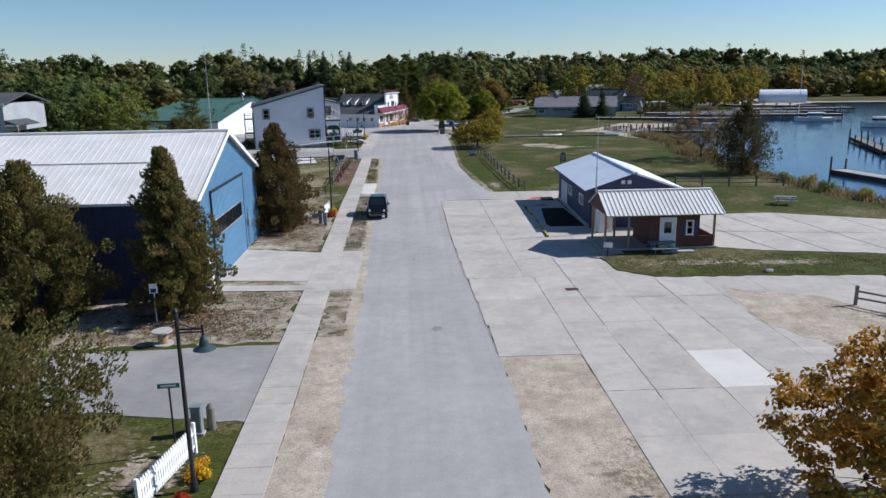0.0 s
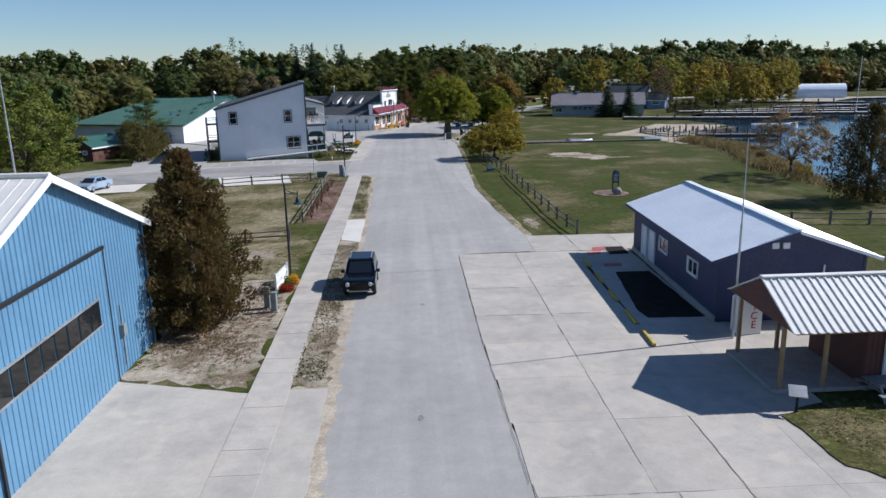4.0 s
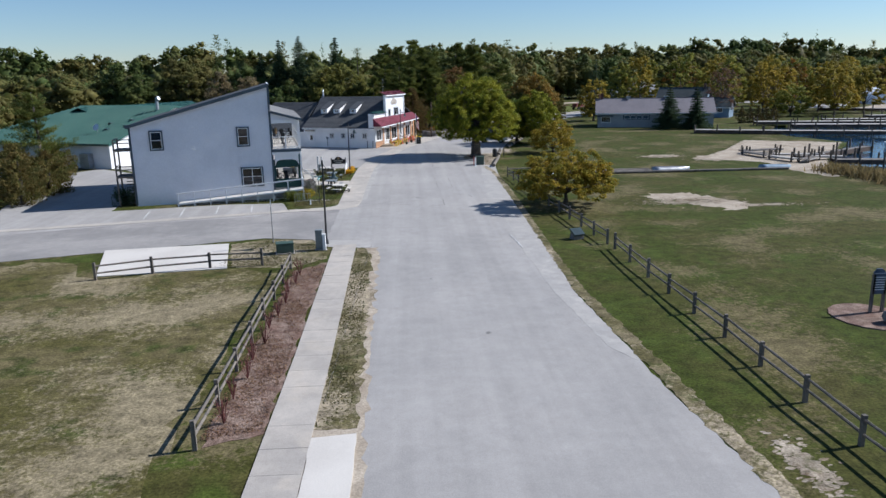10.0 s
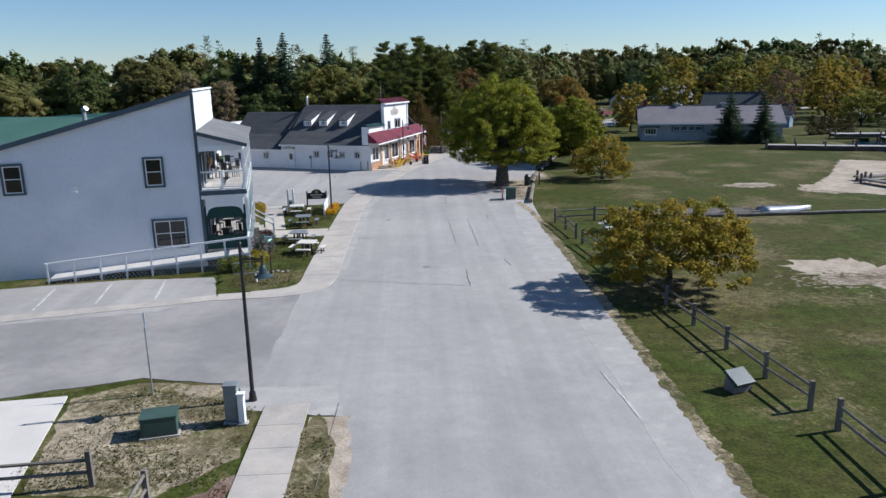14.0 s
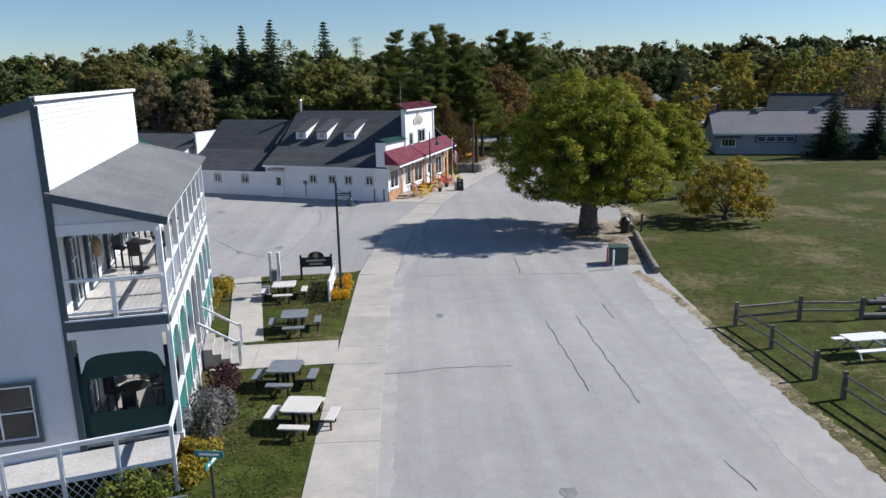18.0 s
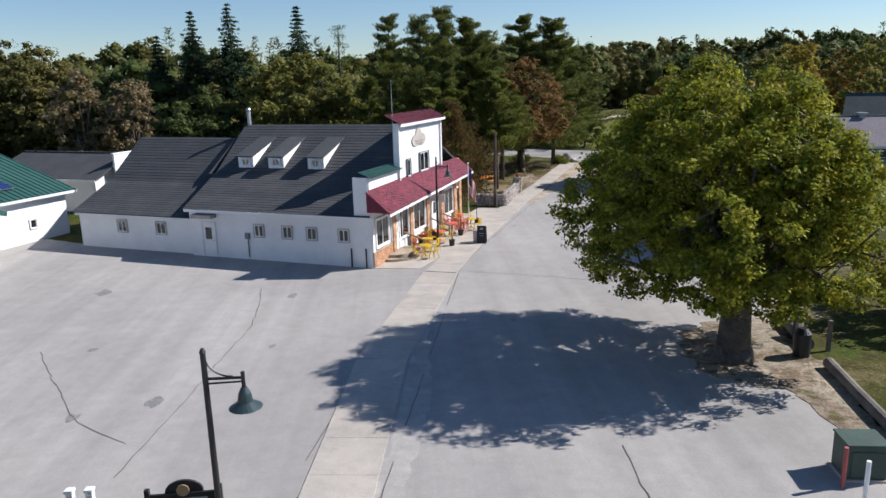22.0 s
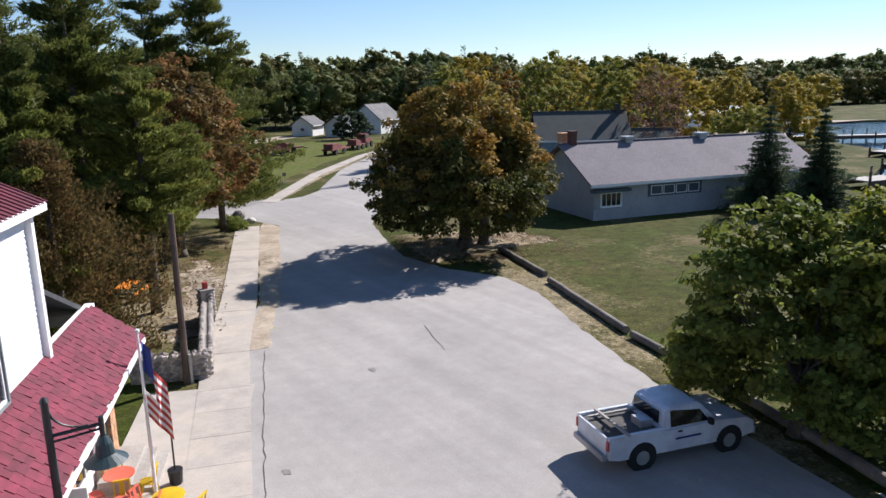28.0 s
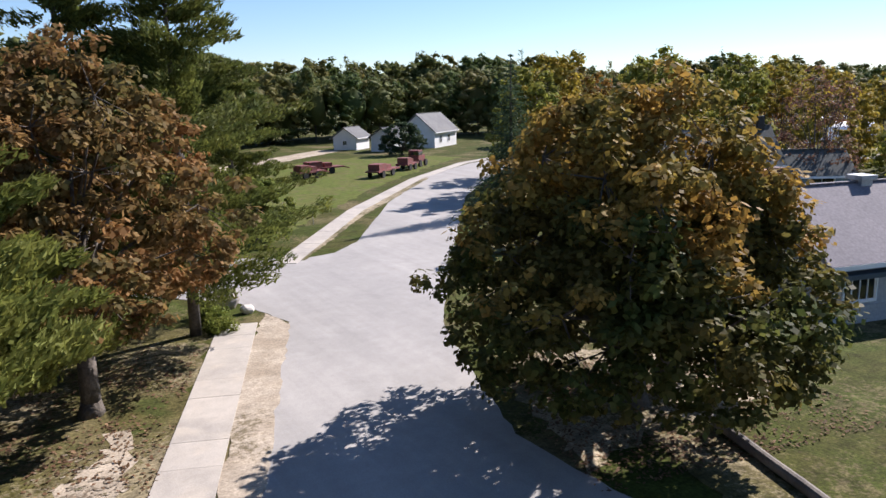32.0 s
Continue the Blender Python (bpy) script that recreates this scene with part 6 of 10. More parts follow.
def green_hall():
    # long white hall with a green metal roof: a wing along the lot and a wide block across its south end
    b = thing("green_roof_hall", (-28.6, 189.4, 0, 0, 0, -23.5), "long white hall with green metal roof and solar panels", "hall")
    L, D, eave, ridge = 24.0, 22.0, 3.35, 7.2
    put("front_wall", boxes((0, -L / 2, 0, 0.16, L, eave)), WHITE, b)
    put("back_wall", boxes((-D, -L / 2, 0, 0.16, L, eave)), WHITE, b)
    bm = bmesh.new()
    slab(bm, [(0, -0.08, 0.01), (0, -0.08, eave), (-D / 2, -0.08, ridge), (-D, -0.08, eave), (-D, -0.08, 0.01)], 0.14)
    put("gable_wall", bm, WHITE, b)
    for s in (0, 1):
        bm = bmesh.new()
        if s == 0:
            ribbed(bm, (0.6, -L, eave - 0.15), (0.6, 0.6, eave - 0.15), (-D / 2 - 0.6, 0, ridge - eave + 0.2), 0.45, 0.05)
        else:
            ribbed(bm, (-D - 0.6, 0.6, eave - 0.15), (-D - 0.6, -L, eave - 0.15), (D / 2 + 0.6, 0, ridge - eave + 0.2), 0.45, 0.05)
        put("roof", bm, GREENROOF, b)
    put("gutter", boxes((0.62, -9.4, eave - 0.32, 0.08, 19.6, 0.18)), WHITE, b)
    bm = bmesh.new()
    bar(bm, (0.62, 0.62, eave - 0.25), (-D / 2, 0.62, ridge - 0.05), 0.05, 0.22)
    bar(bm, (-D - 0.6, 0.62, eave - 0.25), (-D / 2, 0.62, ridge - 0.05), 0.05, 0.22)
    put("rake_trim", bm, WHITE, b)
    # south block: ridge across, gable to the east, hip to the west
    E, W, S, N, R, top = 4.0, -21.5, -34.0, -9.0, -21.5, 7.45
    put("south_wall", boxes(((E + W) / 2, S + 0.08, 0, E - W, 0.16, eave)), WHITE, b)
    put("west_wall", boxes((W + 0.08, (S + N) / 2, 0, 0.16, N - S, eave)), WHITE, b)
    put("north_return", boxes((E / 2, N - 0.08, 0, E, 0.16, eave)), WHITE, b)
    bm = bmesh.new()
    slab(bm, [(E - 0.08, S, 0.01), (E - 0.08, S, eave), (E - 0.08, R, top - 0.1), (E - 0.08, N, eave), (E - 0.08, N, 0.01)], 0.14)
    put("gable_wall", bm, WHITE, b)
    hip, o, ez = W + 8.5, 0.6, eave - 0.1
    for y in (S - o, N + o):
        bm = bmesh.new()
        slab(bm, [(W - o, y, ez), (E + o, y, ez), (E + o, R, top), (hip, R, top)], 0.1)
        put("roof", bm, GREENROOF, b)
        n = 56
        for k in range(n + 1):          # raised seams, cut off where the hip runs
            x = W - o + 0.05 + (E - W + 2 * o - 0.1) * k / n
            f = min(1.0, (x - W + o) / (hip - W + o))
            bm = bmesh.new()
            bar(bm, (x, y, ez + 0.03), (x, y + (R - y) * f, ez + (top - ez) * f + 0.03), 0.10, 0.18)
            put("roof_seam", bm, GREENROOF, b)
        bm = bmesh.new()
        bar(bm, (E + o, y, ez - 0.08), (E + o, R, top - 0.08), 0.06, 0.24)
        put("rake_trim", bm, GREENROOF, b)
    bm = bmesh.new()
    slab(bm, [(W - o, S - o, ez), (hip, R, top), (W - o, N + o, ez)], 0.1)
    put("hip_roof", bm, GREENROOF, b)
    put("gutter", boxes(((E + W) / 2, S - o - 0.05, ez - 0.2, E - W + 2 * o, 0.1, 0.16)), GREENBOX, b)
    for x, y in ((1.6, -27.0), (-1.0, -28.2), (2.4, -29.0), (0.2, -30.2)):
        put("roof_vent", boxes((x, y, ez + (top - ez) * (y - S + o) / (R - S + o) + 0.04, 0.5, 0.5, 0.18)), DARKMETAL, b)
    for x, y, z in ((-0.6, -31.0, 4.6), (-24.0, -30.6, 3.4)):
        bm = bmesh.new()
        rod(bm, (x, y, z - 0.4), (x, y, z + 0.45), 0.04)
        put("dish_pole", bm, STEEL, b)
        bm = bmesh.new()
        bmesh.ops.create_cone(bm, cap_ends=True, segments=16, radius1=0.12, radius2=0.48, depth=0.16, matrix=Matrix.Translation((x, y - 0.15, z + 0.5)) @ pose(0, 0, 0, 65, 0, 0))
        put("satellite_dish", bm, WHITE, b, "round white satellite dish")
    bm = bmesh.new()
    rod(bm, (3.0, -23.4, 7.0), (3.0, -23.4, 8.4), 0.22, 0.22, 12)
    rod(bm, (3.0, -23.4, 8.4), (3.4, -23.4, 8.6), 0.3, 0.3, 12)
    put("roof_fan", bm, STEEL, b, "bright metal exhaust fan on the roof")
    way = Vector((-D / 2 - 0.6, 0, ridge - eave + 0.2)).normalized()
    lean = math.degrees(math.atan2(way.z, -way.x))
    for r in range(4):
        for c in range(10):
            p = new("solar_panel")
            p.parent = b
            d = 2.4 + r * 1.75
            p.matrix_basis = pose(0.6 + way.x * d, -13.2 + c * 1.05, eave - 0.15 + way.z * d + 0.14, 0, lean, 0)
            put("cell_face", boxes((0, 0, 0.02, 1.66, 0.99, 0.012)), SOLAR, p)
            put("panel_frame", boxes((0, 0, 0, 1.7, 1.03, 0.03)), STEEL, p)
    L = 34.0
    window(b, at(0.1, -3, 1.0, 90), 0.5, 0.6, WHITE, 1, 0, 0.06)
    for y in (-31.5, -28.5):
        door(b, at(E + 0.02, y, 0.1, 90), 1.0, 2.1, WHITE, False)
    put("wall_unit", boxes((0.5, -L - 0.5, 0.1, 1.5, 0.8, 1.9)), STEEL, b, "grey air-conditioning unit")


green_hall()
plain_house("garden_shed", -46, 132, -20, 4.2, 6.0, 2.2, 3.4, REDWOOD, GREENROOF, "small brown shed with green metal roof beside junipers", (("s", 0.8, 1.0, 0.7, 0.5),))
shop = plain_house("low_shop", -28.2, 201.5, 66.5, 8, 12, 3.0, 4.6, WHITE, SHINGLE, "low white outbuilding with dark roof behind the store", ())
put("parapet", boxes((0.8, -0.65, 0, 6.2, 0.2, 4.85), (0.8, -0.65, 4.85, 6.4, 0.3, 0.1)), WHITE, shop, "square white false front")
rest = plain_house("restaurant", 39.0, 211.0, -104, 9.0, 22.0, 2.95, 5.4, GREYSIDE, PURPLESHINGLE, "long grey single-storey restaurant with faded shingle roof", ())
window(rest, at(4.51, 1.6, 1.0, 90), 1.75, 1.05, WHITE, 4, 0, 0.08)
for k in range(4):
    window(rest, at(4.51, 5.7 + k * 1.18, 1.68, 90), 0.95, 0.62, WHITE, 2, 0, 0.06)
put("window_panel", boxes((4.53, 7.47, 1.5, 0.06, 5.1, 1.0)), TEALTRIM, rest, "dark slate panel round the window row")
put("window_awning", boxes((4.75, 1.4, 2.15, 0.7, 3.2, 0.22)), TEALTRIM, rest, "dark flat window hood")
put("window_awning", boxes((4.7, 7.47, 2.5, 0.45, 5.2, 0.12)), TEALTRIM, rest, "dark flat window hood")
put("stone_base", boxes((4.55, 11, 0, 0.1, 22, 0.8)), GREYSIDE, rest, "pale stone-faced base")
for y in (6.0, 13.5):
    bm = boxes((0, y, 5.2, 0.7, 0.7, 0.45), (0, y, 5.65, 1.0, 1.0, 0.22))
    put("roof_vent", bm, STEEL, rest)
put("chimney", boxes((-0.9, 0.5, 4.6, 0.7, 0.7, 1.6), (-0.9, 0.5, 6.2, 0.82, 0.82, 0.12)), BRICK, rest, "red brick chimney")


import itertools


# ---- trees ----
G = (1 + 5 ** 0.5) / 2
ICO_V = np.array([(i, j * G, 0) for i in (-1, 1) for j in (-1, 1)] + [(0, i, j * G) for i in (-1, 1) for j in (-1, 1)] + [(i * G, 0, j) for i in (-1, 1) for j in (-1, 1)], float) / math.hypot(1, G)
OCT_V = np.array([(1, 0, 0), (-1, 0, 0), (0, 1, 0), (0, -1, 0), (0, 0, 1), (0, 0, -1)], float)
OCT_F = np.array([(0, 2, 4), (2, 1, 4), (1, 3, 4), (3, 0, 4), (2, 0, 5), (1, 2, 5), (3, 1, 5), (0, 3, 5)])
ICO_F = np.array([f for f in itertools.combinations(range(12), 3) if all(np.linalg.norm(ICO_V[p] - ICO_V[q]) < 1.1 for p, q in itertools.combinations(f, 2))])
ICO_F = np.array([f if np.dot(np.cross(ICO_V[f[1]] - ICO_V[f[0]], ICO_V[f[2]] - ICO_V[f[0]]), ICO_V[f[0]]) > 0 else f[::-1] for f in ICO_F])


def leaf_cloud(rng, centres, radii, n, size, flat=0.6, align=0.8, slim=0.32, tri=False, along=None, loose=0.75, deep=0.55):
    """Leaf quads in clumps: centres (k, 3), radii (k,) or (k, 3). Returns verts, quads."""
    k = len(centres)
    radii = np.asarray(radii, float)
    if radii.ndim == 1:
        radii = np.stack([radii, radii, radii * 0.8], 1)
    weight = radii.prod(1) ** (2 / 3)
    who = rng.choice(k, n, p=weight / weight.sum())
    d = rng.normal(size=(n, 3))
    d /= np.linalg.norm(d, axis=1)[:, None]
    r = rng.uniform(deep, 1.06, (n, 1)) ** 0.7
    p = centres[who] + d * r * radii[who]
    nrm = d * align + rng.normal(size=(n, 3)) * loose + np.array([0, 0, flat])
    nrm /= np.linalg.norm(nrm, axis=1)[:, None]
    a = np.cross(nrm, rng.normal(size=(n, 3))) if along is None else -along[who] + rng.normal(size=(n, 3)) * 0.5
    a /= np.linalg.norm(a, axis=1)[:, None] + 1e-9
    b = np.cross(nrm, a)
    b /= np.linalg.norm(b, axis=1)[:, None] + 1e-9
    s = size * rng.uniform(0.6, 1.35, (n, 1))
    a, b = a * s * 0.5, b * s * slim
    if tri:
        v = np.stack([p - a, p + a * 0.7 + b * 1.35, p + a * 0.7 - b * 1.35], 1).reshape(-1, 3)
        return v, np.arange(3 * n).reshape(-1, 3)
    v = np.stack([p - a, p + b, p + a, p - b], 1).reshape(-1, 3)
    return v, np.arange(4 * n).reshape(-1, 4)


def limb_mesh(segs, n=6):
    """Tapered limbs from (a, b, ra, rb) rows: bmesh."""
    bm = bmesh.new()
    for a, b, ra, rb in segs:
        rod(bm, a, b, ra, rb, n)
    return bm


def broad_tree(x, y, h, spread, material, label, seed, n=9000, leaf=0.26, low=0.22, trunk=0.3, lumps=60, squash=1.0, category="tree", name="tree", off=(0, 0), upper=None, skirt=1.0, clump=None, lobes=0, bare=False, twin=None, rise=0.0, taper=0.0):
    """A trunk that forks into bent limbs, and a crown of uneven lobes, each of them many small leafy sprays."""
    rng = np.random.default_rng(seed)
    t = thing(name, (x, y, 0), label, category)
    segs, cs, rs, own = [], [], [], []
    fork = h * (low + 0.08)
    segs.append(((0, 0, -0.1), (0.03, 0, 0.5), trunk * 1.75, trunk * 1.2))
    segs.append(((0.03, 0, 0.5), (0.05, 0, fork * 0.6), trunk * 1.2, trunk * 1.02))
    segs.append(((0.05, 0, fork * 0.6), (0, 0.05, fork), trunk * 1.02, trunk * 0.85))
    if twin:          # a second stem that joins the crown
        segs.append(((twin[0], twin[1], -0.1), (twin[0], twin[1], 0.4), trunk * 1.35, trunk * 0.95))
        segs.append(((twin[0], twin[1], 0.4), (twin[0] * 1.1, twin[1] + 0.1, fork * 1.5), trunk * 0.95, trunk * 0.7))
        segs.append(((twin[0] * 1.1, twin[1] + 0.1, fork * 1.5), (twin[0] * 1.7, twin[1], h * 0.6), trunk * 0.7, trunk * 0.25))
    lobes = lobes or max(7, min(30, lumps // 9))
    small = clump or (spread * 0.07, spread * 0.16)
    mids = []
    for i in range(lobes):          # a dome of uneven lobes
        q = (i + rng.uniform(0.2, 0.8)) / lobes
        a = 2.4 * i + rng.uniform(-0.5, 0.5) + seed
        k = math.sin(math.pi * (0.27 + 0.57 * q)) ** 0.8 * rng.uniform(0.45, 0.74)
        mid = np.array([math.cos(a) * spread * k, math.sin(a) * spread * k, h * (low + (1 - low) * (0.16 + 0.66 * q))])
        size = spread * rng.uniform(0.26, 0.46)
        mids.append(mid)
        for j in range(max(3, lumps // lobes)):
            d = rng.normal(size=3)
            d /= np.linalg.norm(d)
            cs.append(mid + d * size * rng.uniform(0.55, 1.0) * np.array([1, 1, 0.8]))
            rs.append(rng.uniform(*small))
            own.append(i)
    cs, rs, own = np.array(cs), np.array(rs), np.array(own)
    cs[:, :2] *= spread / np.percentile(np.hypot(cs[:, 0], cs[:, 1]) + rs, 95)
    z0, z1 = np.percentile(cs[:, 2] - rs, 4), np.percentile(cs[:, 2] + rs, 99.5)
    cs[:, 2] = h * low + (cs[:, 2] - z0) * (h - h * low) / (z1 - z0)
    cs[:, 2] = np.maximum(cs[:, 2], h * low + rs * 0.5 + rng.uniform(0, 0.06 * h, len(rs)))
    far = np.hypot(cs[:, 0], cs[:, 1])
    cs[:, :2] *= np.minimum(1, spread * rng.uniform(0.86, 1.0, len(rs)) / np.maximum(far, 0.01))[:, None]
    cs[:, :2] *= np.clip(skirt + (1 - skirt) * cs[:, 2] / (h * 0.35), 0, 1)[:, None]
    dome = np.clip((cs[:, 2] / h - 0.38) / 0.70, 0, 0.98)          # the crown rounds off towards its top
    cs[:, :2] *= (np.sqrt(1 - dome ** 2) * (1 - taper * np.clip((cs[:, 2] / h - 0.42) * 5, 0, 1)))[:, None]
    cs[:, 0] += off[0]
    cs[:, 1] += off[1]
    up = h * low + rise * np.maximum(0, cs[:, 1] - 1.5)          # the far boughs hang higher
    cs[:, 2] = np.where(cs[:, 2] < up, up + 0.3 * (cs[:, 2] - h * low), cs[:, 2])
    mids = [m_ + np.array((off[0], off[1], 0)) for m_ in mids]
    for i, mid in enumerate(mids):
        top = Vector(mid)
        top.z = h * low + (top.z - z0) * (h - h * low) / (z1 - z0)
        start = Vector((0, 0, fork * rng.uniform(0.75, 1.0)))
        bend = Vector((top.x * 0.4, top.y * 0.4, fork + max(0.1, top.z - fork) * 0.55))
        segs.append((start, bend, trunk * 0.42, trunk * 0.22))
        segs.append((bend, top, trunk * 0.22, trunk * 0.08))
        mine = cs[own == i]
        for c in mine[:9 if bare else 6]:
            segs.append((top, Vector(c), trunk * 0.08, trunk * 0.025))
            if bare:
                for _ in range(3):
                    segs.append((Vector(c), Vector(c) + Vector(rng.normal(size=3) * 0.5) + Vector((0, 0, 0.5)), trunk * 0.035, trunk * 0.012))
    put("trunk", limb_mesh(segs), BARK, t, smooth=True)
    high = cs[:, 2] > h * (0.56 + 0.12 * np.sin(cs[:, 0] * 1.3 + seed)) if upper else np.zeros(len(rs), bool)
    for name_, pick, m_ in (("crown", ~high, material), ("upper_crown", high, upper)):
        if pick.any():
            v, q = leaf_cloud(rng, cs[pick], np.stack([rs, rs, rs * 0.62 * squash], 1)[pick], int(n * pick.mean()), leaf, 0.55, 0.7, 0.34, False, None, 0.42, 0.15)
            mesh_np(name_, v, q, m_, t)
    if not clump:
        inner = (ICO_V[None] * (rs * 0.55)[:, None, None] * rng.uniform(0.6, 1.2, (len(rs), 12, 1)) * np.array((1, 1, 0.75)) + (cs * np.array((0.94, 0.94, 1)))[:, None]).reshape(-1, 3)
        mesh_np("inner_foliage", inner, (ICO_F[None] + 12 * np.arange(len(rs))[:, None, None]).reshape(-1, 3), material, t)
    return t


def conifer_arrays(rng, h, spread, n, leaf, kind, foot=0.14):
    """Needle tufts of one conifer, as clumps along drooping boughs."""
    cs, rs, ways = [], [], []
    if kind == "pine":
        levels = int(h / 1.05)
        for i in range(levels):
            z = h * (foot + (1 - foot) * i / levels)
            k = (1 - (i / levels) ** 1.6) * rng.uniform(0.6, 1.15) + 0.16
            for j in range(rng.integers(5, 8)):
                a, lift = rng.uniform(0, 6.283), rng.uniform(-0.35, 0.35)
                reach = spread * k * rng.uniform(0.5, 1.35)
                for f in (0.3, 0.46, 0.6, 0.74, 0.87, 1.0):
                    r = reach * f
                    cs.append((math.cos(a) * r, math.sin(a) * r, z + lift + 0.05 * r + 0.28 * reach * f * f * 0.5 + rng.uniform(-0.15, 0.15)))
                    w = 0.22 + 0.012 * h + 0.30 * k * (1.15 - f)
                    rs.append((w, w, w * 0.5))
                    ways.append((math.cos(a), math.sin(a), 0.75))
    else:
        base = 0.04 if kind == "juniper" else 0.08
        levels = int(h / (0.38 if kind == "juniper" else 0.46))
        for i in range(levels):
            f = i / levels
            z = h * (base + (1 - base) * f)
            if kind == "juniper":
                k = (math.sin(math.pi * min(1, 0.36 + 0.64 * f)) ** 1.15) * rng.uniform(0.7, 1.1) + 0.04
            else:
                k = (1 - f) ** 0.85 * rng.uniform(0.72, 1.12) + 0.02
            m = max(4, int(8 * k + 3))
            for j in range(m):
                a = 6.283 * (j + rng.uniform(-0.4, 0.4)) / m + i
                reach = rng.uniform(0.6, 1.42) if kind == "juniper" else rng.uniform(0.75, 1.15)
                for g in (0.5, 0.78, 1.0) if kind == "juniper" else (0.3, 0.55, 0.78, 1.0):
                    r = spread * k * g * reach
                    cs.append((math.cos(a) * r, math.sin(a) * r, z - (0.22 * r - 0.12 * r * g if kind == "spruce" else -0.12 * r)))
                    w = (0.10 * spread + 0.10 * h / 10) if kind == "juniper" else 0.13 * spread + 0.10 * h / 10
                    if kind == "spruce":
                        w = (0.17 + 0.19 * spread * k) * (1.2 - 0.62 * g)
                    rs.append((w, w, w * (0.55 if kind == "spruce" else 1.15)))
                    ways.append((math.cos(a), math.sin(a), -0.25 if kind == "spruce" else 1.2))
    return leaf_cloud(rng, np.array(cs), np.array(rs), n, leaf, 0.3, 0.6, 0.085 if kind == "pine" else 0.2 if kind == "juniper" else 0.13, True, np.array(ways))


def conifer(x, y, h, spread, kind, material, label, seed, n=5000, leaf=0.3, trunk=0.22, foot=0.14, lean=0.0):
    rng = np.random.default_rng(seed)
    t = thing({"pine": "pine_tree", "spruce": "spruce_tree", "juniper": "juniper_tree"}[kind], (x, y, 0), label, "tree")
    put("trunk", limb_mesh([((0, 0, -0.1), (0.08, 0.05, h * 0.5), trunk, trunk * 0.65), ((0.08, 0.05, h * 0.5), (0, 0, h * 0.97), trunk * 0.65, 0.03)], 8), BARK, t, smooth=True)
    v, q = conifer_arrays(rng, h, spread, n, leaf, kind, foot)
    v[:, 0] += lean * np.clip(1 - v[:, 2] / h, 0, 1) * np.clip(v[:, 2] / 1.5, 0, 1)
    mesh_np("crown", v, q, material, t)
    return t


broad_tree(9.0, 160.2, 11.0, 6.7, LEAF_BIG, "large spreading green-gold shade tree beside the street", 11, n=160000, leaf=0.155, low=0.20, trunk=0.58, lumps=1400, lobes=34, clump=(0.32, 0.66), off=(0.1, 1.8), rise=0.65)
broad_tree(20.0, 176.2, 8.5, 4.1, LEAF_BIG, "green-gold tree leaning over the parking strip", 19, n=50000, leaf=0.175, low=0.14, trunk=0.24, lumps=700, lobes=20, clump=(0.28, 0.56))
broad_tree(17.4, 178.9, 7.2, 3.9, LEAF_GREEN, "rounded green tree beside the parking strip", 12, n=40000, leaf=0.2, low=0.09, trunk=0.2, lumps=620, lobes=20, clump=(0.28, 0.55))
# autumn turning, plus shade painted into the lower leaves and backlight into the upper
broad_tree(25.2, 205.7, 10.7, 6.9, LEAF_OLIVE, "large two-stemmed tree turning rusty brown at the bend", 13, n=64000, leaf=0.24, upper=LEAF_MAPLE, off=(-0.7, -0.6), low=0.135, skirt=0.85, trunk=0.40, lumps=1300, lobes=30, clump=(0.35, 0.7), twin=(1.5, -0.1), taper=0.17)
broad_tree(13.3, 122.8, 5.0, 4.7, LEAF_GOLD, "small golden crab apple tree by the rail fence", 14, n=34000, leaf=0.16, low=0.14, trunk=0.16, lumps=420, lobes=18, clump=(0.25, 0.5))
broad_tree(20.3, 163.5, 4.8, 3.7, LEAF_GOLD, "rounded golden bush-like tree on the lawn", 15, n=15000, leaf=0.165, low=0.06, trunk=0.14, lumps=420, lobes=16, clump=(0.22, 0.45))
broad_tree(14.8, 16.6, 5.7, 3.9, LEAF_ORANGE, "small tree with orange autumn leaves", 16, n=20000, leaf=0.16, low=0.2, trunk=0.18, lumps=480, lobes=18, clump=(0.22, 0.45))
broad_tree(9.7, 215.0, 12.4, 5.9, LEAF_COPPER, "tree with rusty leaves beside the pavement", 17, n=36000, leaf=0.24, low=0.24, trunk=0.27, lumps=850, lobes=26, clump=(0.3, 0.6))
broad_tree(23.0, 240.0, 5.2, 3.0, LEAF_GREEN, "low green tree beside the side lane", 133, n=12000, leaf=0.2, low=0.05, trunk=0.14, lumps=120)
broad_tree(42.6, 99.8, 7.6, 5.4, LEAF_BROWN, "wide shoreline tree with sparse brown and gold leaves", 18, n=7000, leaf=0.19, low=0.18, trunk=0.15, lumps=220, lobes=18, clump=(0.3, 0.6), bare=True)
conifer(-11.1, 37.5, 8.9, 1.9, "juniper", LEAF_JUNIPER, "tall bronze-green juniper beside the barn", 21, n=44000, leaf=0.18, lean=0.7)
conifer(-18.0, 37.0, 8.3, 3.0, "juniper", LEAF_JUNIPER, "broad bronze-green juniper beside the barn", 22, n=44000, leaf=0.18)
conifer(-9.0, 58.2, 8.7, 2.3, "juniper", LEAF_RUSTJUN, "tall rusty juniper behind the barn corner", 23, n=46000, leaf=0.17)
conifer(-11.4, 19.4, 6.6, 3.5, "juniper", LEAF_JUNIPER, "broad olive juniper beside the picket fence", 24, n=56000, leaf=0.16)
conifer(41.8, 85.2, 8.4, 2.9, "juniper", LEAF_CEDAR, "dark bronze-green cedar at the water's edge", 25, n=22000, leaf=0.2)
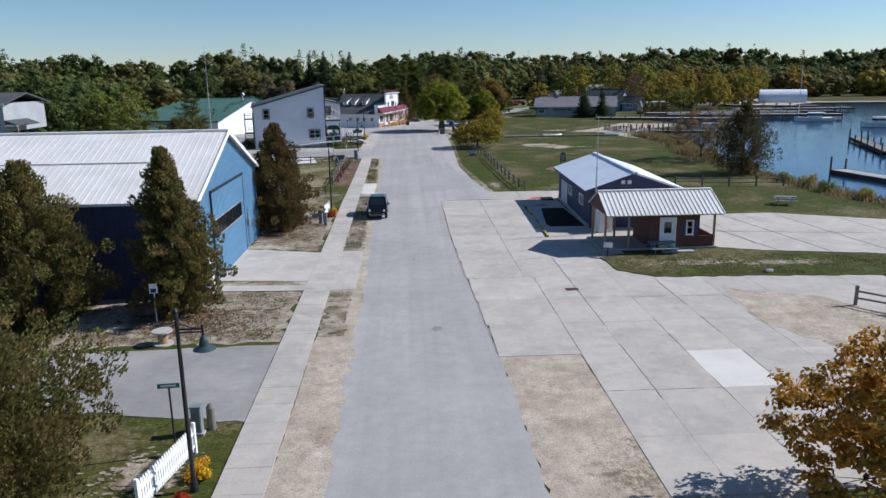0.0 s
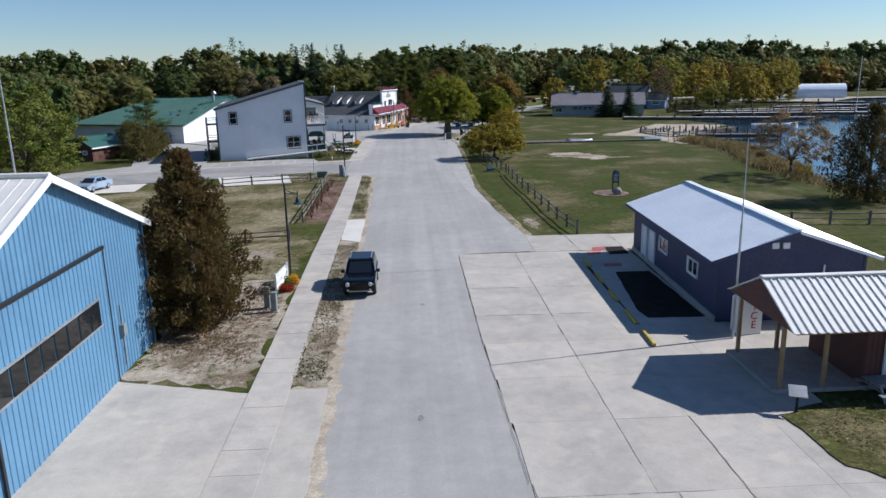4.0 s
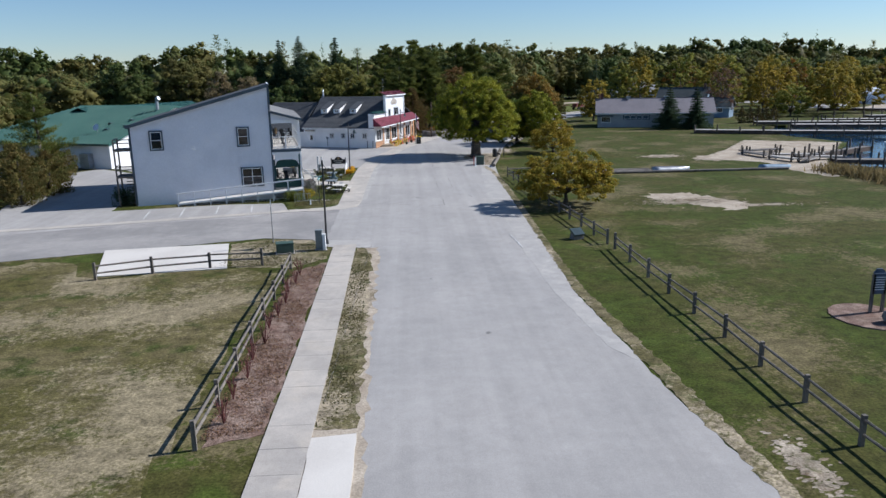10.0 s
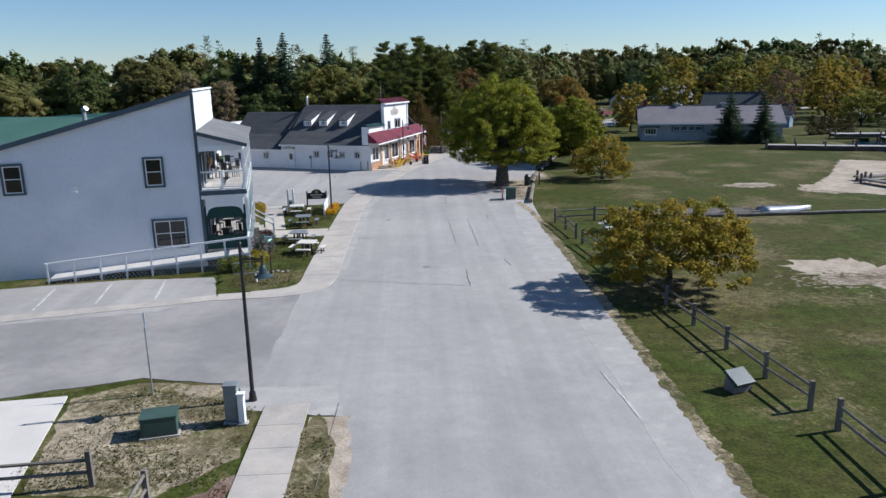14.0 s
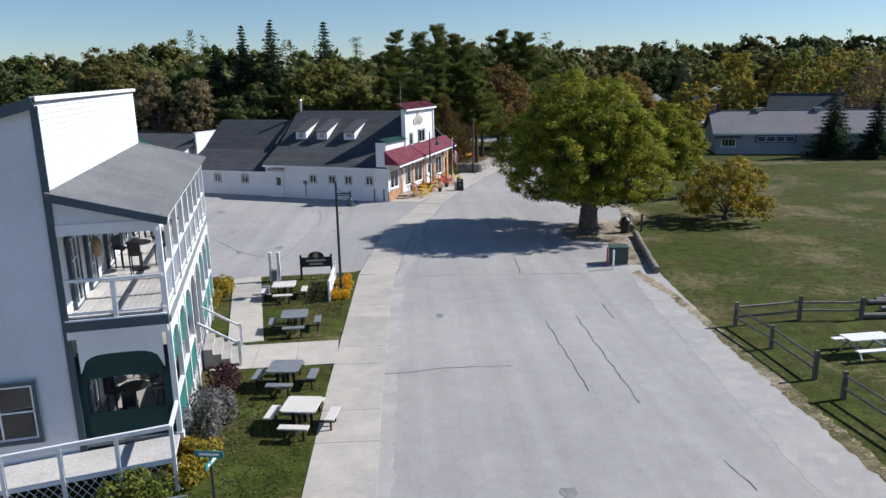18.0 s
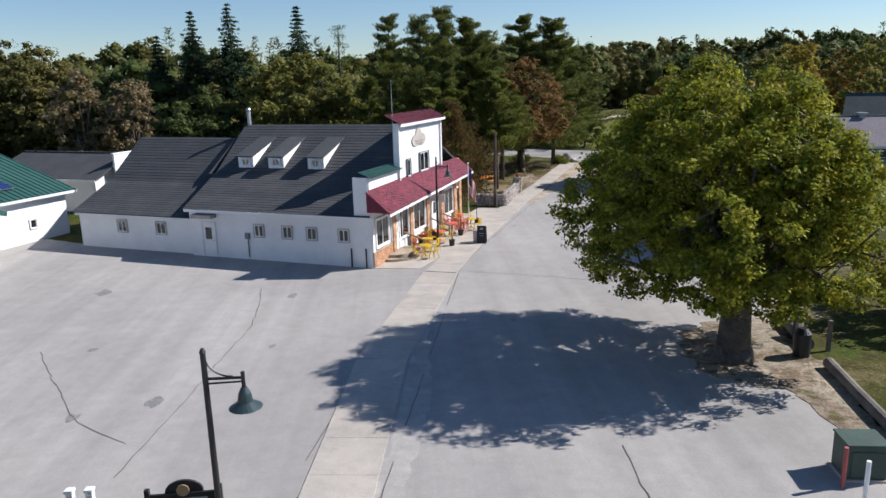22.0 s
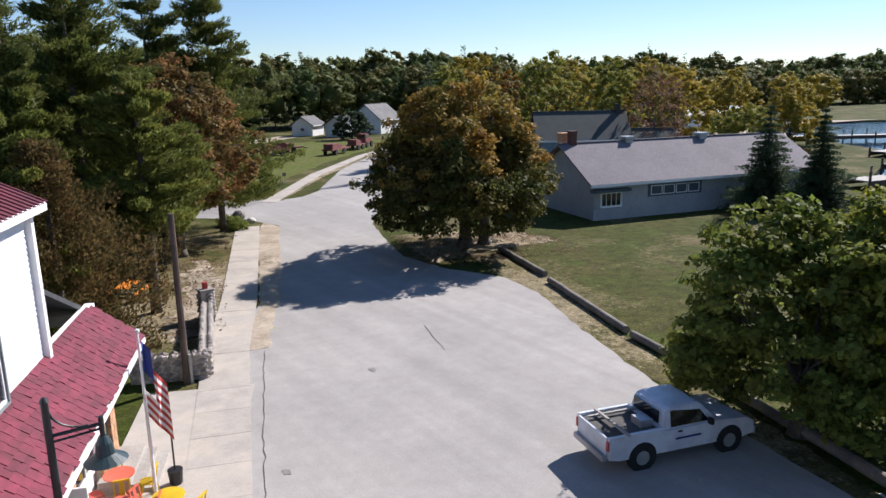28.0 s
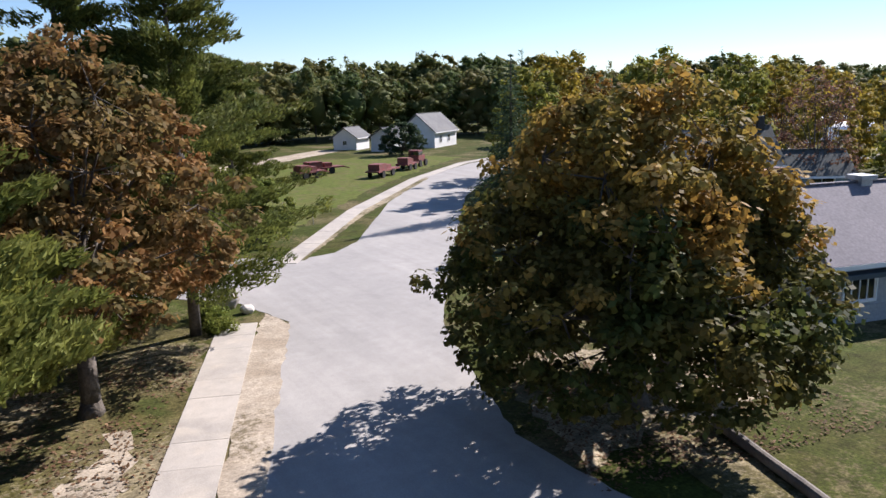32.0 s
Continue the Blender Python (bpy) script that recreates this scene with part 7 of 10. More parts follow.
for k, (x, y, hh, w) in enumerate(((-36.5, 130.5, 5.0, 2.2), (-39.5, 136, 5.4, 2.3), (-42.5, 141, 5.0, 2.2), (-36.8, 136.5, 4.6, 2.0), (-40.5, 146, 4.6, 2.0))):
    conifer(x, y, hh, w, "juniper", LEAF_JUNIPER, "bushy bronze juniper in the row beside the driveway", 30 + k, n=9000, leaf=0.22)
conifer(50.1, 200.2, 8.6, 2.7, "spruce", LEAF_SPRUCE, "dark spruce in front of the restaurant", 41, n=26000, leaf=0.24)
conifer(54.6, 198.4, 8.2, 2.6, "spruce", LEAF_SPRUCE, "dark spruce in front of the restaurant", 42, n=26000, leaf=0.24)
conifer(0.8, 197.6, 8.6, 3.1, "juniper", LEAF_RUSTJUN, "bronze arborvitae behind the stone wall", 45, n=30000, leaf=0.17)
conifer(46, 240.5, 13.8, 3.3, "spruce", LEAF_SPRUCE, "dark broad spruce beside the street bend", 43, n=12000, leaf=0.3)
conifer(-38.5, 139.0, 10.5, 3.4, "pine", LEAF_PINE, "crooked pine in front of the hall", 44, n=14000, leaf=0.3)
PINES = ((-1.5, 206, 15.8, 3.4), (3.5, 207, 15.2, 3.6), (4.5, 212.5, 14.2, 3.2), (1.0, 214, 17.2, 3.8), (-4.5, 212, 16.4, 3.4), (10.6, 222.5, 16.8, 4.2), (6.0, 221, 15.0, 3.4), (14.6, 221.6, 16.4, 4.6), (5.4, 203.6, 10.8, 3.3), (-6.5, 203, 10.5, 2.8), (0.5, 202.0, 12.0, 3.0), (-10.5, 222, 16.2, 2.8), (2.0, 228, 17.4, 3.6), (-0.5, 199.0, 9.5, 3.0), (6.8, 209.8, 9.2, 3.3), (22.5, 243.5, 13.0, 4.6), (17.0, 243.0, 14.5, 4.2))
for k, (x, y, hh, w) in enumerate(PINES):
    conifer(x, y, hh * 1.06, w, "pine", LEAF_SOFTPINE if k in (8, 14, 13) else LEAF_PINE, "soft light green white pine beside the stone wall" if k in (8, 14, 13) else "tall dark white pine with layered boughs behind the store", 50 + k, n=3000 if k == 11 else 46000 if k in (1, 5, 7, 8, 10, 13, 14, 15) else 22000, leaf=0.34, trunk=0.26, foot=0.34 if x > 3 and y < 215 else 0.14)
for k, (x, y, hh, w) in enumerate(((-31, 222, 16.2, 3.6), (-27, 222, 18.8, 4.3), (-22.8, 222, 19.6, 4.9), (-15.2, 223, 19.2, 4.9))):
    conifer(x, y, hh, w, "spruce", LEAF_SPRUCE, "tall pointed spruce standing above the woods", 70 + k, n=36000, leaf=0.42)
AUTUMN = ((60, 251, 15, 6.0, 0), (70, 247, 15.2, 6.2, 3), (80, 244, 14.5, 5.4, 3), (86, 236, 12.8, 5.2, 0), (95, 248, 14.5, 6.0, 0), (104, 256, 13.5, 5.6, 1), (112, 246, 11.5, 5.0, 0), (120, 262, 13.5, 5.8, 0), (66, 262, 14, 5.6, 3), (76, 264, 14, 5.8, 1), (90, 266, 15, 6.0, 3), (106, 274, 14.5, 6, 0), (124, 290, 14, 6, 3), (140, 292, 14, 5.8, 0), (42, 226, 9.5, 4.2, 0), (55, 249, 13, 5.2, 3), (98, 226, 11.5, 5.6, 0), (73, 229.5, 12.6, 4.6, 2), (84, 258, 15, 6.4, 0), (101, 238, 12.5, 5.2, 0), (110, 234, 11.5, 5.0, 0), (150, 308, 14, 6, 3), (168, 314, 14, 6, 0))
for k, (x, y, hh, w, c) in enumerate(AUTUMN):
    broad_tree(x, y, hh, w, (LEAF_AUTUMN, LEAF_RUST, LEAF_WINE, LEAF_WILLOW)[c], ("golden autumn tree near the harbour", "rusty brown autumn tree near the harbour", "half-bare wine-red tree near the harbour", "yellow-green tree near the harbour")[c], 90 + k, n=8000 if c != 2 else 3000, leaf=0.36 if c != 2 else 0.24, low=0.1, trunk=0.2, lumps=190, lobes=18, clump=(0.4, 0.8) if c == 2 else None, bare=c == 2)
broad_tree(88.5, 227.5, 7.4, 5.2, LEAF_WILLOW, "rounded yellow-green willow beside the docks", 134, n=9000, leaf=0.26, low=0.03, trunk=0.2, lumps=200, lobes=16)
for k in range(5):
    conifer(68.5 + 2.0 * k, 209.2 + 0.6 * k, 3.6 - 0.2 * (k % 2), 0.95, "juniper", LEAF_CEDAR, "dark clipped cedar in the row beside the restaurant", 136 + k, n=2200, leaf=0.2, trunk=0.1)
broad_tree(68.5, 303, 6.2, 4.6, LEAF_SPRUCE, "dense dark rounded tree beside the white house", 130, n=9000, leaf=0.33, low=0.03, trunk=0.2, lumps=160)
broad_tree(-36.8, 98.4, 11.6, 6.4, LEAF_GREEN, "green tree reaching over a parked car", 171, n=26000, leaf=0.24, low=0.2, trunk=0.26, lumps=420, lobes=20, clump=(0.35, 0.7))
broad_tree(-47, 118, 10.5, 5.0, LEAF_DEEP, "broad green tree behind the barn", 132, n=16000, leaf=0.27, low=0.08, trunk=0.26, lumps=180)


for k, (x, y, hh, w, c) in enumerate(((-44.5, 95, 14.0, 6.5, 0), (-56, 96, 15.5, 7.0, 1), (-66, 140, 13.5, 6.5, 0), (-77, 128, 14.0, 7.0, 1), (-86, 116, 14.0, 7.0, 1), (-14.5, 214.5, 13.9, 7.6, 3), (-24.5, 213, 10.4, 5.6, 0), (-48, 225, 16.2, 8.6, 1), (-58, 219, 15.0, 7.0, 0), (-38.5, 217.5, 12.8, 4.2, 2), (-33, 217, 11.8, 4.0, 2))):
    broad_tree(x, y, hh, w, (LEAF_DEEP, LEAF_OAK, LEAF_TWIG, LEAF_DOME)[c], ("broad deep green tree at the edge of the woods", "tall olive green oak at the edge of the woods", "half-bare grey-brown tree at the edge of the woods", "broad rounded olive oak behind the store roof")[c], 140 + k, n=(17000, 20000, 6000, 34000)[c], leaf=0.34, low=0.06, trunk=0.26, lumps=(330, 330, 160, 420)[c], lobes=22, clump=(0.4, 0.8) if c == 2 else None, bare=c == 2)


def woods(name, edge, depth, step, hmin, hmax, n, leaf, seed, label, tones, pines=0.14):
    """A belt of joined trees along an edge line, reaching back to the left-hand side of its direction; tones: leaf materials, taken tree by tree."""
    rng = np.random.default_rng(seed)
    crowns, cores = [[] for _ in tones], [[] for _ in tones]
    trunks = bmesh.new()
    for (xa, ya), (xb, yb) in zip(edge, edge[1:]):
        a, b = np.array((xa, ya)), np.array((xb, yb))
        ln = np.linalg.norm(b - a)
        d = (b - a) / ln
        o = np.array((-d[1], d[0]))
        for i in range(max(1, int(ln / step))):
            for j in range(max(1, int(depth / step))):
                p = a + d * step * (i + rng.uniform(0, 0.9)) + o * step * (j + rng.uniform(0, 0.8))
                swell = 0.5 + 0.3 * math.sin(p[0] * 0.13 + seed) * math.cos(p[1] * 0.11 + 2 * seed) + 0.3 * math.sin(p[0] * 0.047 + p[1] * 0.035 + seed)
                h = hmin + (hmax - hmin) * (0.7 * swell + 0.3 * rng.random())
                m = int(n * (1.0 if j == 0 else 0.62 if j == 1 else 0.4))
                tone = int(rng.choice(len(tones), p=np.array([w for _, w in tones]) / sum(w for _, w in tones)))
                foot = np.array((p[0], p[1], 0))
                if rng.random() < pines:
                    v, q = conifer_arrays(rng, h * 1.12, h * 0.20, m, leaf * 1.4, "pine" if rng.random() < 0.6 else "spruce")
                else:
                    k = 64 if j == 0 else 44
                    e = rng.normal(size=(k, 3))
                    e /= np.linalg.norm(e, axis=1)[:, None]
                    if j:
                        e[:, 2] = np.abs(e[:, 2]) - 0.15
                    w = step * rng.uniform(0.8, 1.35)
                    mid, tall = (0.50, 0.48) if j == 0 else (0.62, 0.38)
                    c = np.stack([e[:, 0] * w * 0.82, e[:, 1] * w * 0.82, h * mid + e[:, 2] * h * tall * 0.9], 1)
                    c[:, :2] *= rng.uniform(0.8, 1.12, (k, 1))
                    c[:, 2] += rng.uniform(-0.07, 0.05, k) * h
                    r = rng.uniform(0.15, 0.30, k) * w
                    v, q = leaf_cloud(rng, c, np.stack([r, r, r * 0.75], 1), m, leaf, 0.45, 1.1, 0.42, True, None, 0.45, 0.6)
                    cv = ICO_V * np.array((w * 0.6, w * 0.6, h * tall * 0.72)) * rng.uniform(0.68, 1.1, (12, 1)) + np.array((0, 0, h * mid))
                    cores[tone].append((cv + foot, ICO_F))
                    turn = rng.uniform(-0.5, 0.5, (k, 3, 3)) + np.eye(3)
                    lv = np.einsum("vi,kij->kvj", OCT_V, turn) * (r * 0.72)[:, None, None] * rng.uniform(0.7, 1.2, (k, 6, 1)) * np.array((1, 1, 0.75)) + c[:, None]
                    cores[tone].append((lv.reshape(-1, 3) + foot, (OCT_F[None] + 6 * np.arange(k)[:, None, None]).reshape(-1, 3)))
                crowns[tone].append((v + foot, q))
                if j == 0:
                    rod(trunks, (p[0], p[1], 0), (p[0], p[1], h * 0.6), 0.2, 0.1, 5)
    t = thing(name, (0, 0, 0), label, "woods", kind="stuff")
    for part_name, rows in (("tree_crowns", crowns), ("inner_foliage", cores)):
        for (material, _), row in zip(tones, rows):
            if row:
                start = np.cumsum([0] + [len(v) for v, _ in row[:-1]])
                tagged(mesh_np(part_name, np.concatenate([v for v, _ in row]), np.concatenate([f + k for (_, f), k in zip(row, start)]), material, t), kind="stuff")
    tagged(put("tree_trunks", trunks, BARK, t), kind="stuff")


GREENS = ((LEAF_WOODS, 5), (LEAF_DEEP, 4), (LEAF_OAK, 3), (LEAF_OLIVE, 1))
GOLDS = ((LEAF_AUTUMN, 5), (LEAF_RUST, 2), (LEAF_OAK, 3), (LEAF_GREEN, 2))
woods("woods", [(-8, 226), (-36, 221), (-52, 224), (-74, 204), (-72, 168), (-80, 120), (-100, 60)][::-1], 17, 5.4, 10.0, 15.0, 3300, 0.32, 201, "dark mixed woods of pines and broadleaf trees behind the village", GREENS, 0.14)
woods("woods", [(-34, 252), (-4, 250), (16, 257)], 24, 6.0, 10.0, 14.5, 2000, 0.38, 208, "dark mixed woods beyond the lane and the small houses", GREENS, 0.12)
woods("woods", [(18, 260), (34, 300), (52, 346), (100, 352), (140, 330)], 24, 6.0, 13.5, 20.0, 2000, 0.38, 202, "dark mixed woods beyond the lane and the small houses", GREENS, 0.12)
woods("woods", [(-30, 232), (-6, 236)], 14, 6.0, 10.5, 13, 1600, 0.40, 203, "dark mixed woods behind the store", GREENS, 0.2)
woods("woods", [(120, 318), (180, 330), (215, 345), (260, 330), (330, 300), (430, 270), (560, 240)], 32, 7.0, 11, 16.5, 1100, 0.66, 204, "woods on the far shore of the harbour", GREENS, 0.08)
woods("woods", [(-520, 60), (-420, 200), (-280, 330), (-120, 400), (60, 420), (330, 410), (620, 330), (900, 250), (1100, 160)], 16, 8.0, 18.5, 27.5, 700, 0.95, 205, "distant woods closing the view", GREENS, 0.1)
woods("woods", [(96, 300), (150, 312), (200, 316), (262, 300)], 12, 7.0, 9, 12.5, 1500, 0.44, 206, "belt of golden autumn trees beyond the harbour", GOLDS, 0.05)
woods("woods", [(-104, 130), (-104, 216), (-62, 246), (-20, 250)], 12, 6.0, 11.5, 15, 900, 0.5, 207, "dark woods closing the gap behind the hall", GREENS, 0.1)


# ---- fences, lamps, signs ----
def rail_fence(pts, label, h=1.05, rails=(0.45, 0.85), group=""):
    f = thing("rail_fence", (0, 0, 0), label, "fence", group)
    rng = random.Random(int(pts[0][1] * 10))
    for x, y in pts:
        put("post", boxes((x, y, 0, 0.14, 0.13, h + rng.uniform(-0.06, 0.08), rng.uniform(-8, 8))), WOODGREY, f)
    for (xa, ya), (xb, yb) in zip(pts, pts[1:]):
        for z in rails:
            bm = bmesh.new()
            rod(bm, (xa, ya, z + rng.uniform(-0.05, 0.05)), (xb, yb, z + rng.uniform(-0.05, 0.05)), 0.06, 0.05, 6)
            put("rail", bm, WOODGREY, f)
    return f


def run(a, b, n):
    return [(a[0] + (b[0] - a[0]) * k / n, a[1] + (b[1] - a[1]) * k / n) for k in range(n + 1)]


rail_fence(run((-7.2, 75.8), (-31.5, 71.9), 8), "weathered split rail fence across the dry lawn")
rail_fence(run((-7.17, 82.5), (-7.5, 104.2), 7), "weathered split rail fence along the mulch bed")
rail_fence([(-9.4, 105.2), (-12.5, 104.9), (-15.7, 104.1), (-18.6, 103.0)], "weathered split rail fence in front of the concrete pad")
rail_fence([(13.82, 75.5), (13.6, 78.0), (13.46, 81.06), (13.36, 84.1), (13.33, 87.3), (13.3, 90.5), (13.2, 93.7), (13.12, 96.9), (13.06, 100.0), (13.02, 103.3), (13.07, 106.7)], "weathered split rail fence between the street and the harbour lawn")
rail_fence([(12.97, 108.15), (12.72, 110.8), (12.53, 113.74), (12.31, 116.71), (12.1, 119.7), (11.85, 122.7), (11.65, 125.7), (11.45, 128.6), (11.1, 133.2)], "weathered split rail fence passing under the golden tree")
rail_fence([(11.04, 134.86), (10.96, 137.93), (10.72, 140.66), (13.9, 141.18), (16.6, 140.91)], "weathered split rail fence turning a corner on the lawn")
rail_fence(run((25.0, 77.6), (41.6, 74.8), 6), "dark rail fence behind the navy building")
rail_fence([(25.0, 35.2), (26.3, 33.6), (26.8, 30.3), (27.5, 27.4)], "dark timber rail fence at the lot's edge")


def street_lamp(x, y, h=5.75, turn=0):
    l = thing("street_lamp", (x, y, 0, 0, 0, turn), "black street lamp with curved arm and bell shade", "lamp", "street lamps")
    bm = bmesh.new()
    rod(bm, (0, 0, 0), (0, 0, 0.35), 0.15, 0.11, 12)
    rod(bm, (0, 0, 0.35), (0, 0, h), 0.075, 0.055, 12)
    rod(bm, (0, 0, h), (0, 0, h + 0.08), 0.07, 0.03, 12)
    put("pole", bm, BLACK, l)
    bm = bmesh.new()
    z = h - 0.55
    rod(bm, (0, 0, z), (0.72, 0, z), 0.03)
    rod(bm, (0, 0, z - 0.1), (0.72, 0, z - 0.08), 0.02)
    last = None
    for k in range(9):
        a = math.pi / 2 * k / 8
        p = (0.55 - 0.5 * math.cos(a) - 0.02, 0, h - 0.1 - 0.42 * math.sin(a))
        if last:
            rod(bm, last, p, 0.018, n=6)
        last = p
    rod(bm, (0.72, 0, z + 0.12), (0.72, 0, z - 0.2), 0.04)
    put("arm", bm, BLACK, l)
    bm = bmesh.new()
    rod(bm, (0.72, 0, z - 0.32), (0.72, 0, z - 0.2), 0.12, 0.06, 14)
    rod(bm, (0.72, 0, z - 0.5), (0.72, 0, z - 0.32), 0.15, 0.12, 14)
    rod(bm, (0.72, 0, z - 0.62), (0.72, 0, z - 0.5), 0.33, 0.15, 18)
    put("shade", bm, DARKMETAL, l, "dark green bell shade")
    bm = bmesh.new()
    rod(bm, (0.72, 0, z - 0.72), (0.72, 0, z - 0.62), 0.06, 0.11, 12)
    put("lens", bm, LENS, l)
    return l


first = street_lamp(-5.56, 65.74)
for x, y, r in ((-5.15, 19.9, 0), (-6.0, 110.5, 0), (-7.2, 148.1, 0), (-1.3, 180.3, 0)):
    copy_thing(first, pose(x, y, 0, 0, 0, r))


def picket_fence(a, b, h=0.95, label="short white picket fence"):
    f = thing("picket_fence", (a[0], a[1], 0, 0, 0, math.degrees(math.atan2(b[1] - a[1], b[0] - a[0]))), label, "fence")
    L = math.hypot(b[0] - a[0], b[1] - a[1])
    put("rail", boxes((L / 2, 0, 0.25, L, 0.04, 0.08)), WHITE, f)
    put("rail", boxes((L / 2, 0, 0.7, L, 0.04, 0.08)), WHITE, f)
    for x in (0, L):
        put("post", boxes((x, 0, 0, 0.1, 0.1, h + 0.12)), WHITE, f)
    n = max(2, int(L / 0.13))
    me = None
    for k in range(n):
        if me is None:
            bm = boxes((0, 0.035, 0.08, 0.09, 0.025, h - 0.16))
            slab(bm, [(-0.045, 0.047, h - 0.08), (0.045, 0.047, h - 0.08), (0, 0.047, h)], 0.025)
            ob = put("picket", bm, WHITE, f)
            me = ob.data
        else:
            ob = new("picket", me)
            ob.parent = f
        ob.matrix_basis = pose((k + 0.5) * L / n, 0, 0)
    return f


picket_fence((-5.95, 63.1), (-5.75, 65.6), 1.05, "short white picket fence behind a flower bed")
picket_fence((-6.4, 18.8), (-5.75, 22.2), 1.0, "short white picket fence beside the street lamp")
picket_fence((-7.62, 146.2), (-7.68, 150.0), 1.0, "short white picket fence beside flowers and a lamp")


def clump(name, x, y, w, l, h, material, label, n=900, leaf=0.09, seed=0, category="flowers", z=0.0):
    """A low plant mass of small leaves."""
    rng = np.random.default_rng(seed)
    t = thing(name, (x, y, z), label, category)
    k = max(6, int(w * l * 9))
    c = np.stack([rng.uniform(-w / 2, w / 2, k), rng.uniform(-l / 2, l / 2, k), rng.uniform(0.25, 0.62, k) * h], 1)
    r = np.stack([np.full(k, 0.2 + 0.1 * w), np.full(k, 0.2 + 0.1 * w), np.full(k, h * 0.38)], 1)
    v, q = leaf_cloud(rng, c, r, n, leaf)
    v[:, 2] = np.maximum(v[:, 2], 0.01)
    mesh_np("foliage", v, q, material, t)
    return t


for k, (x, y, w, l, h, m, lab) in enumerate((
        (-5.35, 65.0, 0.5, 0.9, 0.55, FLOWER, "orange and yellow chrysanthemums by the picket fence"),
        (-5.45, 63.5, 0.5, 0.5, 0.5, REDBLOOM, "dark red chrysanthemums by the picket fence"),
        (-5.6, 64.3, 0.4, 1.6, 0.5, LEAF_GREEN, "green border plants by the picket fence"),
        (-5.2, 20.8, 0.5, 1.2, 0.45, FLOWER, "yellow flowers round the lamp foot"),
        (-5.3, 19.4, 0.4, 0.8, 0.4, REDBLOOM, "dark red border plants round the lamp foot"),
        (-7.1, 149.4, 0.6, 1.5, 0.6, FLOWER, "golden chrysanthemums along the picket fence"),
        (-7.15, 147.2, 0.6, 1.4, 0.6, FLOWER, "orange marigolds along the picket fence"),
        (-10.1, 132.8, 1.1, 2.6, 1.5, LEAF_LAV, "grey-mauve lavender-like shrub beside the porch"),
        (-10.4, 135.6, 0.9, 1.6, 1.1, LEAF_PLUM, "dark plum shrub beside the porch steps"),
        (-10.0, 130.2, 0.9, 2.0, 0.9, LEAF_GOLD, "yellow-green border plants beside the porch"),
        (-10.9, 128.7, 1.3, 0.9, 1.1, LEAF_GREEN, "green shrub in front of the porch lattice"),
        (-13.6, 146.5, 1.0, 5.5, 1.0, LEAF_GOLD, "yellow-green border plants along the porch"),
        (-26.3, 128.6, 1.6, 1.2, 1.9, LEAF_SPRUCE, "dark shrub at the house corner"),
        (10.9, 224.4, 2.2, 1.4, 1.1, LEAF_GREEN, "clipped green hedge beside the pavement"),
        (15.6, 222.6, 1.2, 3.2, 1.0, LEAF_GREEN, "clipped green hedge at the lane corner"))):
    clump("flower_bed" if m in (FLOWER, REDBLOOM) else "shrub", x, y, w, l, h, m, lab, n=int(700 + 900 * w * l), leaf=0.085 if h < 0.8 else 0.12, seed=300 + k, category="flowers" if m in (FLOWER, REDBLOOM) else "shrub", z=0.02)


def red_canes():
    rng = np.random.default_rng(9)
    for i in range(11):
        y = 84.2 + i * 1.85
        t = thing("rose_cane", (-6.75 + rng.uniform(-0.1, 0.1), y, 0.02), "bare dark red cane shrub against the rail fence", "shrub", "cane shrubs along the fence")
        bm = bmesh.new()
        for k in range(16):
            a, r, h = rng.uniform(0, 6.28), rng.uniform(0.1, 0.42), rng.uniform(0.5, 1.15)
            b = (math.cos(a) * r * 0.5, math.sin(a) * r * 0.5, h * 0.6)
            c = (math.cos(a) * r, math.sin(a) * r, h)
            rod(bm, (0, 0, 0), b, 0.012, 0.01, 4)
            rod(bm, b, c, 0.01, 0.005, 4)
            rod(bm, b, (b[0] + rng.uniform(-0.2, 0.2), b[1] + rng.uniform(-0.2, 0.2), h * 0.95), 0.008, 0.004, 4)
        put("cane_stem", bm, CANE, t)


red_canes()


def cabinet(name, x, y, w, l, h, material, label, turn=0):
    c = thing(name, (x, y, 0, 0, 0, turn), label, "utility box")
    put("plinth", boxes((0, 0, 0, w + 0.12, l + 0.12, 0.08)), CONCRETE, c)
    bm = boxes((0, 0, 0.08, w, l, h))
    bmesh.ops.bevel(bm, geom=list(bm.edges), offset=0.02, segments=1, affect="EDGES")
    put("housing", bm, material, c)
    put("lid", boxes((0, 0, h + 0.08, w + 0.05, l + 0.05, 0.05)), material, c)
    put("door_panel", boxes((0, -l / 2 - 0.01, 0.16, w * 0.8, 0.02, h * 0.75)), material, c)
    return c


cabinet("utility_pedestal", -5.95, 60.5, 0.32, 0.3, 1.1, GREYBOX, "grey-green utility pedestal beside the pavement")
cabinet("utility_pedestal", -5.5, 59.9, 0.3, 0.28, 0.95, GREYBOX, "grey-green utility pedestal beside the pavement")
cabinet("utility_pedestal", -6.3, 108.9, 0.45, 0.36, 1.25, GREYBOX, "tall grey utility cabinet by the street corner")
cabinet("utility_pedestal", -5.95, 108.7, 0.22, 0.2, 1.0, WHITE, "slim pale utility pedestal by the street corner")
cabinet("transformer_box", -8.5, 108.3, 1.1, 0.8, 0.6, GREENBOX, "low dark green transformer box in the grass", 12)
cabinet("utility_pedestal", -6.05, 23.6, 0.36, 0.3, 0.95, GREYBOX, "grey-green utility pedestal beside the driveway")
cabinet("bin_store", 8.75, 151.9, 1.05, 0.9, 0.95, GREENBOX, "dark green box with steel posts at the street edge", -8)
